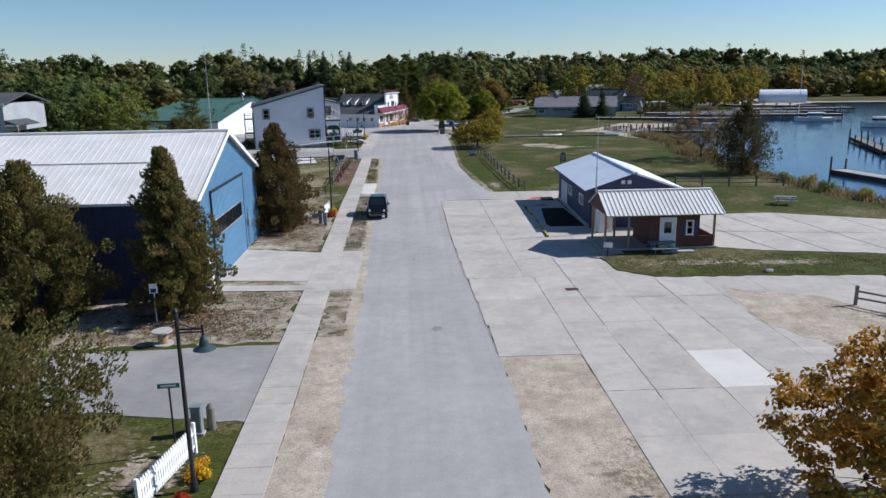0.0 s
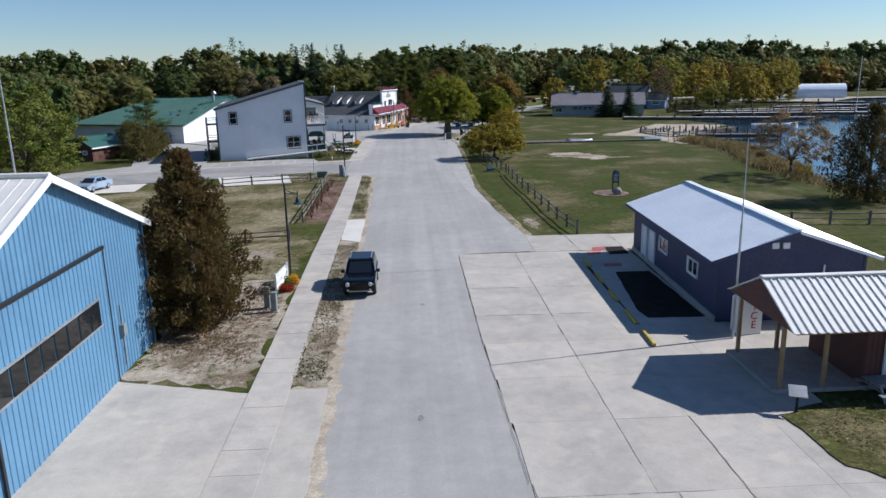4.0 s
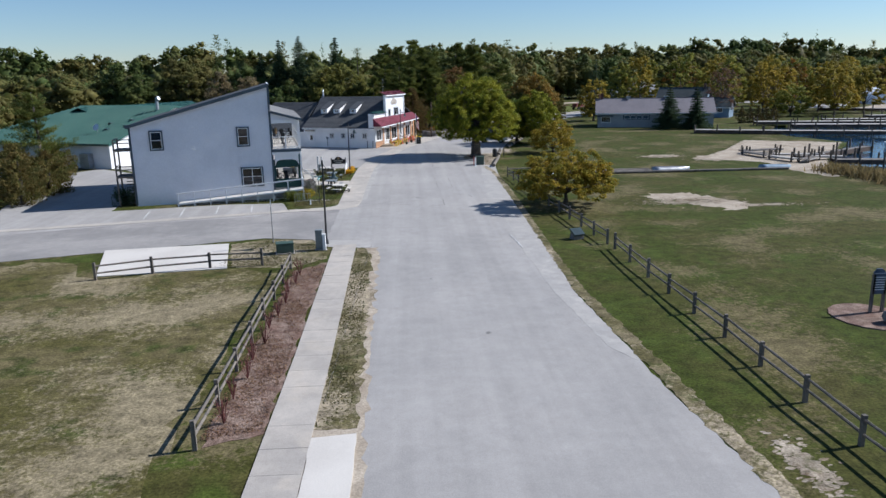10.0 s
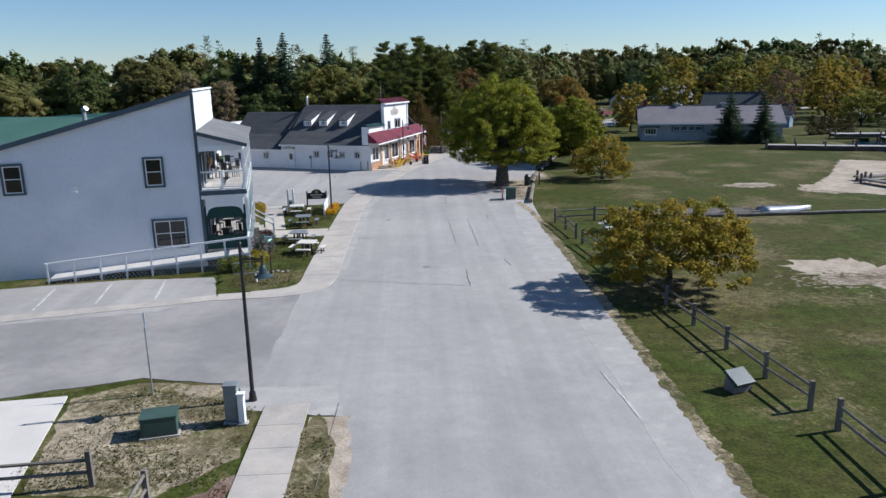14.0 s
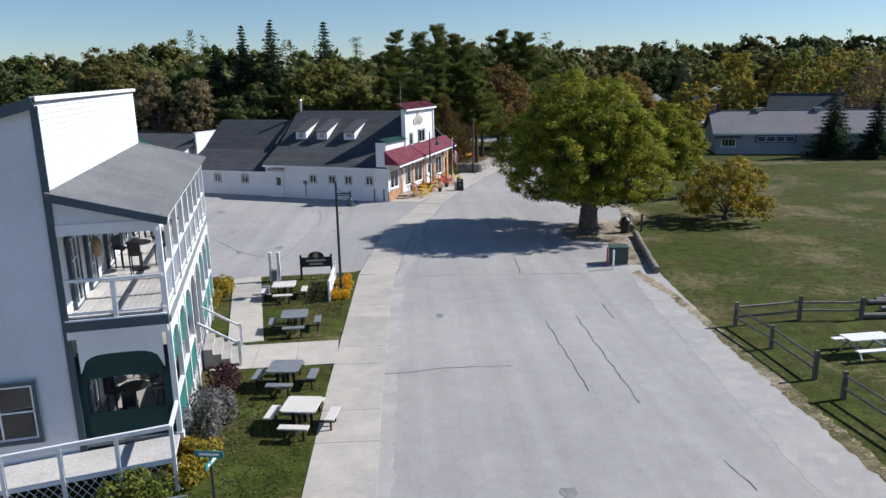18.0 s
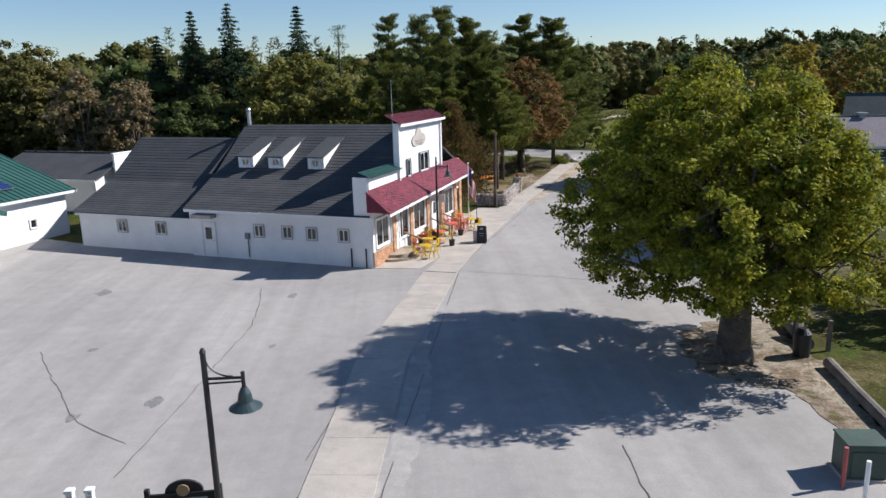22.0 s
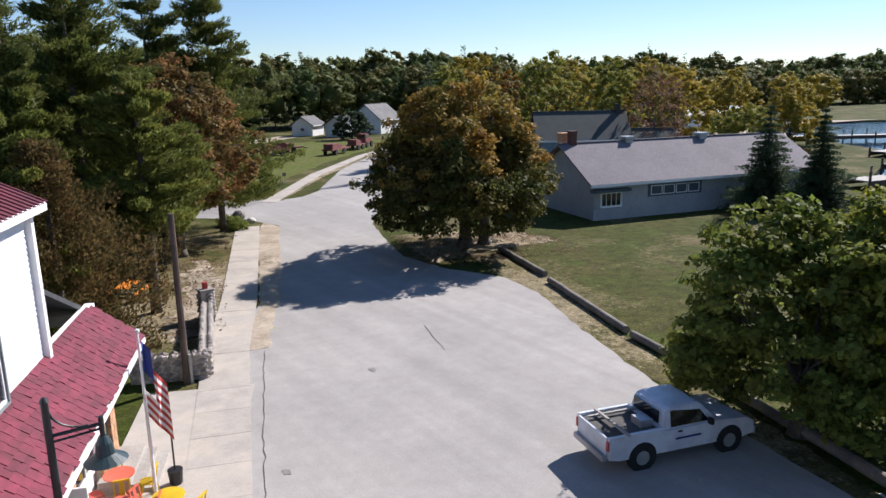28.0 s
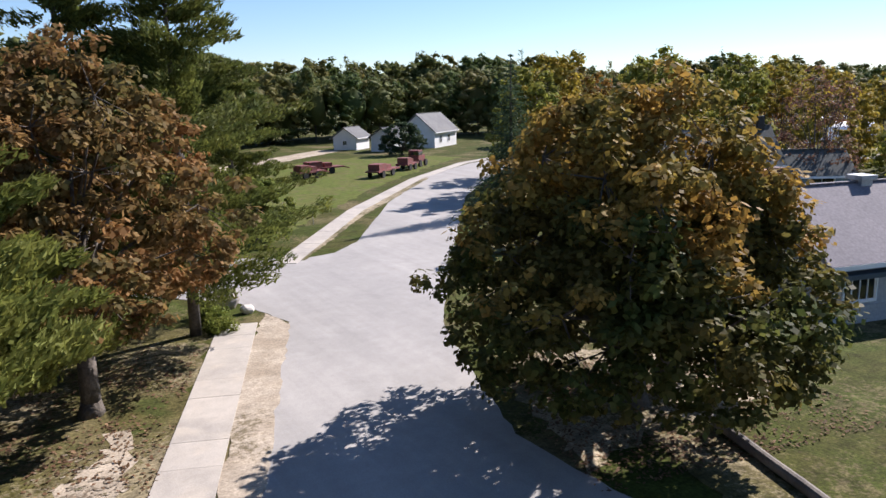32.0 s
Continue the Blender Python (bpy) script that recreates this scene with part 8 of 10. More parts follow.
t = thing("wooden_bollard", (-5.65, 23.9, 0), "dark brown rounded wooden bollard beside the driveway", "bollard")
bm = bmesh.new()
rod(bm, (0, 0, 0), (0, 0, 0.85), 0.16, 0.15, 12)
rod(bm, (0, 0, 0.85), (0, 0, 0.98), 0.15, 0.06, 12)
put("post", bm, WOODGREY, t)
for x, y in ((7.95, 151.3), (8.1, 150.6)):
    t = thing("steel_bollard", (x, y, 0), "thin pale steel guard post beside the green box", "bollard", "guard posts")
    bm = bmesh.new()
    rod(bm, (0, 0, 0), (0, 0, 1.15), 0.06, 0.06, 10)
    put("post", bm, WHITE if y < 151 else REDPAD, t)


def sign_post(x, y, h, turn, label, blades=2, colour=None, name="street_sign", size=(0.7, 0.16)):
    s = thing(name, (x, y, 0, 0, 0, turn), label, "sign")
    bm = bmesh.new()
    rod(bm, (0, 0, 0), (0, 0, h), 0.035, 0.035, 8)
    put("post", bm, STEEL if colour else BLACK, s)
    for k in range(blades):
        b = put("sign_blade", boxes((0, -0.04, 0, size[0], 0.02, size[1])), colour or SIGNGREEN, s)
        b.matrix_basis = pose(0, 0, h - 0.05 - k * (size[1] + 0.03), 0, 0, 90 * k)
        w = put("lettering", boxes((0, -0.055, 0.05, size[0] * 0.7, 0.006, size[1] * 0.4)), WHITE if not colour else BLACK, b, "row of letters as a plain bar")
    return s


sign_post(-6.4, 22.2, 2.45, 5, "green street name sign on a black post", 1)
sign_post(-8.36, 126.8, 2.45, -10, "teal street name blades crossed on a post", 2)
sign_post(-9.8, 111.3, 2.6, 190, "white traffic sign seen from behind on a steel post", 1, WHITE, "traffic_sign", (0.06, 0.6))
sign_post(-11.4, 35.5, 1.75, 0, "small white notice on a thin post", 1, WHITE, "notice_sign", (0.4, 0.5))
sign_post(21.3, 184.9, 0.55, -35, "small pale blue notice on a stake in the lawn", 1, BLUESIGN, "notice_sign", (0.6, 0.8))
sign_post(29.5, 245.6, 0.8, 30, "small dark yard sign beside the pavement", 1, BLACK, "yard_sign", (0.6, 0.4))


def spool():
    s = thing("cable_spool", (-10.2, 32.7, 0), "weathered wooden cable spool used as a table", "spool")
    for z in (0.0, 0.62):
        bm = bmesh.new()
        rod(bm, (0, 0, z), (0, 0, z + 0.07), 0.48, 0.48, 20)
        put("disc", bm, DECK, s)
    bm = bmesh.new()
    rod(bm, (0, 0, 0.07), (0, 0, 0.62), 0.24, 0.24, 14)
    put("drum", bm, TANWOOD, s)


spool()


def logs(name, a, b, r, label, r2=None):
    t = thing(name, (a[0], a[1], 0, 0, 0, math.degrees(math.atan2(b[1] - a[1], b[0] - a[0]))), label, "log")
    bm = bmesh.new()
    L = math.hypot(b[0] - a[0], b[1] - a[1])
    n = max(2, int(L / 1.2))
    rng = random.Random(int(L * 100))
    rings = []
    for k in range(n + 1):
        dy, dz, f = rng.uniform(-0.03, 0.03), rng.uniform(-0.01, 0.01), r * rng.uniform(0.94, 1.03)
        rings.append([bm.verts.new((L * k / n, dy + f * math.cos(q) * rng.uniform(0.96, 1.03), r + dz + f * math.sin(q))) for q in (6.2832 * j / 12 for j in range(12))])
    for p, q in zip(rings, rings[1:]):
        for j in range(12):
            bm.faces.new((p[j], q[j], q[(j + 1) % 12], p[(j + 1) % 12]))
    bm.faces.new(rings[0])
    bm.faces.new(rings[-1][::-1])
    put("trunk", bm, WOODGREY, t, smooth=False)
    return t


logs("parking_log", (10.2, 149.4), (12.0, 158.8), 0.21, "long weathered log edging the street lawn")
logs("parking_log", (12.2, 160.6), (12.9, 164.0), 0.24, "short weathered log edging the street lawn")
for a, b in (((15.0, 171.0), (16.0, 174.6)), ((16.2, 175.2), (18.6, 182.3)), ((18.75, 182.8), (20.1, 187.4)), ((20.3, 187.9), (23.3, 195.7)), ((23.95, 196.8), (26.1, 203.2))):
    logs("parking_log", a, b, 0.17, "weathered log edging the parking strip")
logs("fallen_log", (-13.3, 37.0), (-10.8, 37.2), 0.36, "thick fallen log beside the barn")
for k in range(6):
    logs("timber_pole", (18.2 + 0.6 * (k % 3), 142.0 + 0.32 * k), (26.5 + 0.9 * (k % 2), 141.6 + 0.36 * k), 0.12, "long bare pole lying in the grass")
for k in range(5):
    logs("edge_timber", (16.7 + k * 5.2, 141.0), (21.8 + k * 5.2, 140.9), 0.14, "long timber edging the lawn")


def bell_sign():
    s = thing("historic_marker", (21.6, 92.9, 0), "blue-grey marker board on two posts in a mulch circle", "sign")
    for x in (-0.28, 0.28):
        put("post", boxes((x, 0, 0, 0.12, 0.12, 1.9)), WOODGREY, s)
    bm = boxes((0, -0.02, 0.95, 0.62, 0.08, 1.0))
    slab(bm, [(-0.31, 0.02, 1.95), (0.31, 0.02, 1.95), (0.12, 0.02, 2.15), (-0.12, 0.02, 2.15)], 0.08)
    put("board", bm, NAVYGREY, s)
    for k in range(6):
        put("lettering", boxes((0, -0.07, 1.15 + k * 0.12, 0.46, 0.01, 0.035)), WHITE, s)
    sheet("mulch_circle", [(21.0 + 1.7 * math.cos(a * 0.4), 92.4 + 1.9 * math.sin(a * 0.4)) for a in range(16)], 0.05, MULCH, "round mulch bed under the marker board", "flower bed", amp=0.1, seed=70)


bell_sign()


def rock(x, y, r, h, label, seed=0, material=None):
    t = thing("boulder", (x, y, 0), label, "boulder")
    bm = bmesh.new()
    bmesh.ops.create_icosphere(bm, subdivisions=2, radius=1)
    for v in bm.verts:
        k = 1 + 0.22 * noise.noise(v.co * 1.3 + Vector((seed * 7.1, 0, 0)))
        v.co = Vector((v.co.x * r * k, v.co.y * r * k * 0.85, max(-0.05, h * 0.45 + v.co.z * h * 0.55 * k)))
    put("stone", bm, material or STONE, t)


rock(21.4, 91.4, 0.42, 0.75, "pale boulder in the mulch bed", 1)
rock(17.0, 225.0, 0.55, 0.95, "brown boulder at the lane corner", 2)
rock(17.5, 223.6, 0.35, 0.45, "white boulder at the lane corner", 3, NEWCONC)
rock(23.6, 41.8, 0.28, 0.3, "small dark boulder at the lawn edge", 4)
for k in range(7):
    rock(-9.5 + 0.3 * k, 128.2 + 0.12 * math.sin(2.1 * k), 0.11, 0.13, "small pale edging stone beside the flower bed", 10 + k, STONE)


def monument():
    t = thing("stone_marker", (11.35, 109.85, 0, 0, 0, 20), "slanted dark stone marker on the lawn", "marker")
    bm = bmesh.new()
    slab(bm, [(-0.42, -0.3, 0.38), (0.42, -0.3, 0.38), (0.42, 0.34, 0.72), (-0.42, 0.34, 0.72)], 0.14)
    put("plaque", bm, DARKMETAL, t)
    put("base", boxes((0, 0.1, 0, 0.8, 0.5, 0.42)), STONE, t)


monument()


def market_sign():
    s = thing("market_sign", (-8.76, 150.6, 0, 0, 0, 3), "black arched sign board between two posts", "sign")
    for x in (-0.84, 0.84):
        put("post", boxes((x, 0, 0, 0.11, 0.11, 1.42)), BLACK, s)
    bm = boxes((0, 0, 0.72, 1.56, 0.07, 0.55))
    pts = [(0.45 * math.cos(a), 0, 1.27 + 0.3 * math.sin(a)) for a in (math.pi * k / 10 for k in range(11))]
    slab(bm, [(p[0], 0.035, p[2]) for p in pts], 0.07)
    put("board", bm, BLACK, s)
    put("lettering", boxes((0, -0.045, 1.03, 1.1, 0.01, 0.12), (0, -0.045, 0.84, 0.75, 0.01, 0.1)), CONCRETE, s, "two rows of letters as plain bars")
    bm = bmesh.new()
    rod(bm, (0, -0.06, 1.36), (0, -0.03, 1.36), 0.15, 0.15, 14)
    put("emblem", bm, TANWOOD, s)


market_sign()
for x in (-11.24, -10.79):
    t = thing("white_bollard", (x, 150.3, 0), "tall white post guarding a utility box", "bollard", "white guard posts")
    put("post", boxes((0, 0, 0, 0.15, 0.15, 1.62)), WHITE, t)
    put("cap", boxes((0, 0, 1.62, 0.19, 0.19, 0.07)), WHITE, t)
cabinet("utility_pedestal", -11.0, 150.15, 0.28, 0.25, 0.6, GREYBOX, "small grey utility box between white posts")
cabinet("utility_pedestal", -11.05, 147.8, 0.3, 0.25, 0.35, STEEL, "small grey ash box at the lawn edge")


# ---- vehicles ----
def wheel(parent, x, y, r, w, rim=STEEL):
    e = new("wheel")
    e.parent = parent
    e.matrix_basis = pose(x, y, r)
    bm = bmesh.new()
    rod(bm, (-w / 2, 0, 0), (w / 2, 0, 0), r, r, 20)
    bmesh.ops.bevel(bm, geom=[ed for ed in bm.edges if len(ed.link_faces) == 2 and any(len(f.verts) > 4 for f in ed.link_faces)], offset=0.04, segments=2, affect="EDGES")
    put("tyre", bm, TYRE, e)
    bm = bmesh.new()
    rod(bm, (-w / 2 - 0.01, 0, 0), (w / 2 + 0.01, 0, 0), r * 0.58, r * 0.58, 16)
    put("rim", bm, rim, e)
    return e


def hull(bm, prof, half, top_in=0.0, z_in=1.0):
    """A body from its side outline (y, z), half as wide as told, drawn in above the height z_in."""
    n = len(prof)
    rows = []
    for s in (-1, 1):
        rows.append([bm.verts.new((s * (half - (top_in if z > z_in else 0)), y, z)) for y, z in prof])
    bm.faces.new(rows[0])
    bm.faces.new(rows[1][::-1])
    for i in range(n):
        j = (i + 1) % n
        bm.faces.new((rows[0][j], rows[0][i], rows[1][i], rows[1][j]))
    bmesh.ops.recalc_face_normals(bm, faces=list(bm.faces))


def jeep():
    c = thing("sport_utility_car", (-1.25, 63.75, 0.02, 0, 0, 180), "black boxy sport utility car parked beside the pavement", "car")
    bm = bmesh.new()
    hull(bm, [(-2.15, 0.42), (-2.2, 0.7), (-2.15, 1.02), (0.85, 1.06), (1.95, 0.98), (2.16, 0.86), (2.2, 0.45), (1.9, 0.34), (-1.9, 0.34)], 0.87)
    bmesh.ops.bevel(bm, geom=list(bm.edges), offset=0.05, segments=2, affect="EDGES")
    put("body", bm, CARBLACK, c, smooth=False)
    bm = bmesh.new()
    hull(bm, [(-2.1, 1.0), (-1.92, 1.6), (-1.75, 1.66), (0.0, 1.68), (0.15, 1.62), (0.82, 1.02)], 0.82, 0.12, 1.2)
    bmesh.ops.bevel(bm, geom=list(bm.edges), offset=0.04, segments=2, affect="EDGES")
    put("cabin", bm, CARBLACK, c)
    bm = bmesh.new()
    face(bm, (-0.66, 0.84, 1.08), (0.66, 0.84, 1.08), (0.58, 0.24, 1.58), (-0.58, 0.24, 1.58))
    put("windscreen", bm, GLASS, c)
    for s in (-1, 1):
        bm = bmesh.new()
        for y0, y1 in ((-1.85, -1.15), (-1.05, -0.35), (-0.25, 0.35)):
            pts = [(s * 0.835, y0, 1.12), (s * 0.835, y1 + (0.15 if y1 > 0 else 0), 1.12), (s * 0.735, y1 - (0.1 if y1 > 0 else 0), 1.56), (s * 0.735, y0 + (0.1 if y0 < -1.5 else 0), 1.56)]
            face(bm, *(pts if s > 0 else pts[::-1]))
        put("side_glass", bm, GLASS, c)
        bm = bmesh.new()
        bar(bm, (s * 0.6, -1.7, 1.74), (s * 0.6, 0.0, 1.74), 0.05, 0.05)
        put("roof_rail", bm, STEEL, c)
        put("mirror", boxes((s * 0.98, 0.55, 1.05, 0.2, 0.12, 0.16)), CARBLACK, c)
        bm = bmesh.new()
        rod(bm, (s * 0.62, 2.14, 0.80), (s * 0.62, 2.2, 0.80), 0.115, 0.1, 16)
        put("headlight", bm, LENS, c, "round clear headlight")
        bm = bmesh.new()
        rod(bm, (s * 0.6, 2.17, 0.5), (s * 0.6, 2.22, 0.5), 0.06, 0.05, 12)
        put("fog_light", bm, LENS, c)
        for y in (-1.32, 1.32):
            wheel(c, s * 0.78, y, 0.34, 0.22)
    put("rear_glass", boxes((0, -2.02, 1.15, 1.2, 0.03, 0.4)), GLASS, c)
    for k in range(7):
        put("grille_slot", boxes((-0.36 + k * 0.12, 2.19, 0.7, 0.06, 0.03, 0.2)), TYRE, c)
    put("bumper_strip", boxes((0, 2.2, 0.42, 1.1, 0.05, 0.05)), STEEL, c)


jeep()


def sedan():
    c = thing("sedan_car", (-32.4, 103.2, 0.05, 0, 0, 168), "silver-blue sedan parked on a white concrete pad", "car")
    bm = bmesh.new()
    hull(bm, [(-2.2, 0.4), (-2.24, 0.72), (-2.15, 0.98), (-1.3, 1.0), (0.95, 0.96), (1.95, 0.8), (2.2, 0.62), (2.2, 0.36), (1.9, 0.26), (-1.9, 0.28)], 0.87)
    bmesh.ops.bevel(bm, geom=list(bm.edges), offset=0.06, segments=2, affect="EDGES")
    put("body", bm, CARSILVER, c)
    bm = bmesh.new()
    hull(bm, [(-1.75, 0.94), (-1.05, 1.38), (-0.7, 1.44), (0.1, 1.43), (0.35, 1.37), (1.1, 0.93)], 0.80, 0.16, 1.1)
    bmesh.ops.bevel(bm, geom=list(bm.edges), offset=0.05, segments=2, affect="EDGES")
    put("cabin", bm, CARSILVER, c)
    bm = bmesh.new()
    face(bm, (-0.70, 1.07, 0.99), (0.70, 1.07, 0.99), (0.58, 0.40, 1.38), (-0.58, 0.40, 1.38))
    put("windscreen", bm, GLASS, c)
    bm = bmesh.new()
    face(bm, (0.66, -1.72, 1.0), (-0.66, -1.72, 1.0), (-0.56, -1.12, 1.37), (0.56, -1.12, 1.37))
    put("rear_glass", bm, GLASS, c)
    for s in (-1, 1):
        for y0, y1, u0, u1 in ((-1.3, -0.45, -0.95, -0.45), (-0.37, 0.75, -0.37, 0.25)):
            bm = bmesh.new()
            pts = [(s * 0.825, y0, 1.0), (s * 0.825, y1, 1.0), (s * 0.67, u1, 1.36), (s * 0.67, u0, 1.36)]
            face(bm, *(pts if s > 0 else pts[::-1]))
            put("side_glass", bm, GLASS, c)
        put("mirror", boxes((s * 0.94, 0.7, 0.98, 0.18, 0.12, 0.13)), CARSILVER, c)
        put("headlight", boxes((s * 0.62, 2.14, 0.6, 0.4, 0.12, 0.14)), LENS, c, "clear wedge headlight")
        for y in (-1.33, 1.35):
            wheel(c, s * 0.79, y, 0.32, 0.2)
    put("grille", boxes((0, 2.19, 0.5, 0.8, 0.04, 0.16)), TYRE, c)


sedan()


def pickup():
    c = thing("pickup_truck", (13.75, 180.75, 0.02, 0, 0, -106), "white single-cab pickup truck with open bed parked in shade", "truck")
    c.matrix_basis = c.matrix_basis @ Matrix.Scale(0.92, 4)
    bm = bmesh.new()
    hull(bm, [(-2.55, 0.5), (-2.55, 1.08), (0.6, 1.08), (1.0, 1.12), (2.2, 1.02), (2.48, 0.85), (2.5, 0.48), (2.1, 0.4), (-2.2, 0.42)], 0.93)
    put("lower_body", bm, CARWHITE, c)
    bm = bmesh.new()
    hull(bm, [(-0.75, 1.02), (-0.68, 1.62), (-0.5, 1.7), (0.5, 1.72), (0.62, 1.68), (1.2, 1.08)], 0.88, 0.14, 1.2)
    bmesh.ops.bevel(bm, geom=list(bm.edges), offset=0.04, segments=2, affect="EDGES")
    put("cab", bm, CARWHITE, c)
    put("bed_liner", boxes((0, -1.65, 0.78, 1.6, 1.7, 0.32)), INSIDE, c, "dark open truck bed")
    put("bed_side", boxes((-0.88, -1.65, 1.06, 0.1, 1.8, 0.12), (0.88, -1.65, 1.06, 0.1, 1.8, 0.12), (0, -0.8, 1.06, 1.7, 0.08, 0.12)), CARWHITE, c)
    put("tailgate", boxes((0, -2.57, 0.6, 1.6, 0.06, 0.55)), CARWHITE, c)
    put("ladder_rail", boxes((0.1, -2.0, 1.2, 1.9, 0.08, 0.06), (-0.5, -1.6, 1.18, 0.08, 1.7, 0.06)), DECK, c)
    put("cargo", boxes((0.3, -1.1, 1.08, 0.5, 0.4, 0.25)), STEEL, c)
    bm = bmesh.new()
    face(bm, (-0.72, 1.22, 1.1), (0.72, 1.22, 1.1), (0.62, 0.68, 1.63), (-0.62, 0.68, 1.63))
    put("windscreen", bm, GLASS, c)
    put("rear_glass", boxes((0, -0.75, 1.22, 1.25, 0.04, 0.36)), GLASS, c)
    for s in (-1, 1):
        bm = bmesh.new()
        pts = [(s * 0.895, -0.5, 1.15), (s * 0.895, 0.85, 1.15), (s * 0.755, 0.5, 1.6), (s * 0.755, -0.45, 1.6)]
        face(bm, *(pts if s > 0 else pts[::-1]))
        put("side_glass", bm, GLASS, c)
        put("mirror", boxes((s * 1.04, 0.8, 1.1, 0.18, 0.1, 0.18)), TYRE, c)
        put("tail_light", boxes((s * 0.86, -2.59, 0.78, 0.12, 0.04, 0.28)), RED, c)
        put("headlight", boxes((s * 0.72, 2.48, 0.7, 0.3, 0.06, 0.16)), LENS, c)
        put("door_handle", boxes((s * 0.95, -0.2, 0.98, 0.03, 0.14, 0.04)), TYRE, c)
        for y in (-1.45, 1.6):
            wheel(c, s * 0.82, y, 0.38, 0.25)
            bm = bmesh.new()
            rod(bm, (s * 0.80, y, 0.40), (s * 0.94, y, 0.40), 0.47, 0.47, 18)
            put("wheel_arch", bm, TYRE, c)
    put("rear_bumper", boxes((0, -2.66, 0.45, 1.7, 0.14, 0.16)), STEEL, c)
    put("front_bumper", boxes((0, 2.54, 0.42, 1.8, 0.1, 0.2)), STEEL, c)
    put("door_lettering", boxes((0.945, 0.1, 0.75, 0.01, 0.9, 0.06)), BLUEFLAG, c, "row of letters as a plain bar")


pickup()


# ---- tables and chairs ----
def square_table(x, y, turn, light, label):
    t = thing("picnic_table", (x, y, 0.03, 0, 0, turn), label, "picnic table", "square picnic tables on the lawn")
    top = NEWCONC if light else MESHGREY
    bm = boxes((0, 0, 0.72, 1.15, 1.15, 0.05))
    bmesh.ops.bevel(bm, geom=[e for e in bm.edges if abs((e.verts[0].co - e.verts[1].co).z) > 0.01], offset=0.06, segments=2, affect="EDGES")
    put("tabletop", bm, top, t)
    put("pedestal", boxes((-0.3, 0, 0, 0.1, 0.1, 0.72), (0.3, 0, 0, 0.1, 0.1, 0.72), (0, -0.3, 0, 0.1, 0.1, 0.72), (0, 0.3, 0, 0.1, 0.1, 0.72)), BLACK, t)
    for k in range(4):
        a = math.pi / 2 * k
        b = new("bench")
        b.parent = t
        b.matrix_basis = pose(math.cos(a) * 1.0, math.sin(a) * 1.0, 0, 0, 0, math.degrees(a))
        put("seat", boxes((0, 0, 0.42, 0.3, 0.95, 0.05)), top, b)
        put("support", boxes((-0.35, 0, 0.14, 0.8, 0.06, 0.06), (0, 0.3, 0, 0.06, 0.06, 0.42), (0, -0.3, 0, 0.06, 0.06, 0.42)), BLACK, b)


square_table(-9.98, 147.05, 3, True, "square picnic table with pale top and four benches")
square_table(-8.73, 142.15, 4, False, "square picnic table with grey mesh top and four benches")
square_table(-8.2, 136.1, -4, False, "square picnic table with grey mesh top and four benches")
square_table(-7.15, 132.85, -8, True, "square picnic table with pale top and four benches")


def long_table(x, y, turn, top, frame_mat, label, group=""):
    t = thing("picnic_table", (x, y, 0.0, 0, 0, turn), label, "picnic table", group)
    for k in range(4):
        put("top_board", boxes((0, -0.28 + k * 0.19, 0.72, 1.85, 0.175, 0.04)), top, t)
    for s in (-1, 1):
        b = new("bench")
        b.parent = t
        b.matrix_basis = pose(0, s * 0.72, 0)
        put("seat_board", boxes((0, 0, 0.42, 1.85, 0.26, 0.045)), top, b)
    for x in (-0.6, 0.6):
        bm = bmesh.new()
        bar(bm, (x, -0.15, 0.7), (x, -0.62, 0.0), 0.06, 0.06)
        bar(bm, (x, 0.15, 0.7), (x, 0.62, 0.0), 0.06, 0.06)
        bar(bm, (x, -0.8, 0.4), (x, 0.8, 0.4), 0.05, 0.06)
        put("leg_frame", bm, frame_mat, t)


long_table(14.3, 137.0, 5, WHITE, STEEL, "long white picnic table on the harbour lawn")
long_table(36.3, 64.3, -20, MESHGREY, STEEL, "grey-green picnic table on the lawn near the water")
long_table(4.9, 207.0, 55, ORANGE, BLACK, "bright orange picnic table under the pines")
long_table(18.9, 47.55, 0, MESHGREY, STEEL, "dark picnic bench against the hut wall")


def bistro_chair(colour, name):
    c = thing("bistro_chair", (0, 0, -50), name + " painted metal terrace chair", "chair", "terrace chairs at the store")
    bm = boxes((0, 0, 0.43, 0.38, 0.38, 0.03))
    bmesh.ops.bevel(bm, geom=[e for e in bm.edges if abs((e.verts[0].co - e.verts[1].co).z) > 0.01], offset=0.06, segments=2, affect="EDGES")
    put("seat", bm, colour, c)
    for x in (-1, 1):
        for y in (-1, 1):
            bm = bmesh.new()
            bar(bm, (x * 0.15, y * 0.15, 0.44), (x * 0.21, y * 0.22, 0), 0.035, 0.035)
            put("leg", bm, colour, c)
    bm = bmesh.new()
    for x in (-0.17, 0.17):
        bar(bm, (x, 0.17, 0.44), (x * 1.05, 0.25, 0.86), 0.035, 0.03)
    bar(bm, (-0.19, 0.25, 0.85), (0.19, 0.25, 0.85), 0.04, 0.05)
    bar(bm, (0, 0.17, 0.44), (0, 0.25, 0.84), 0.12, 0.02)
    put("backrest", bm, colour, c)
    return c


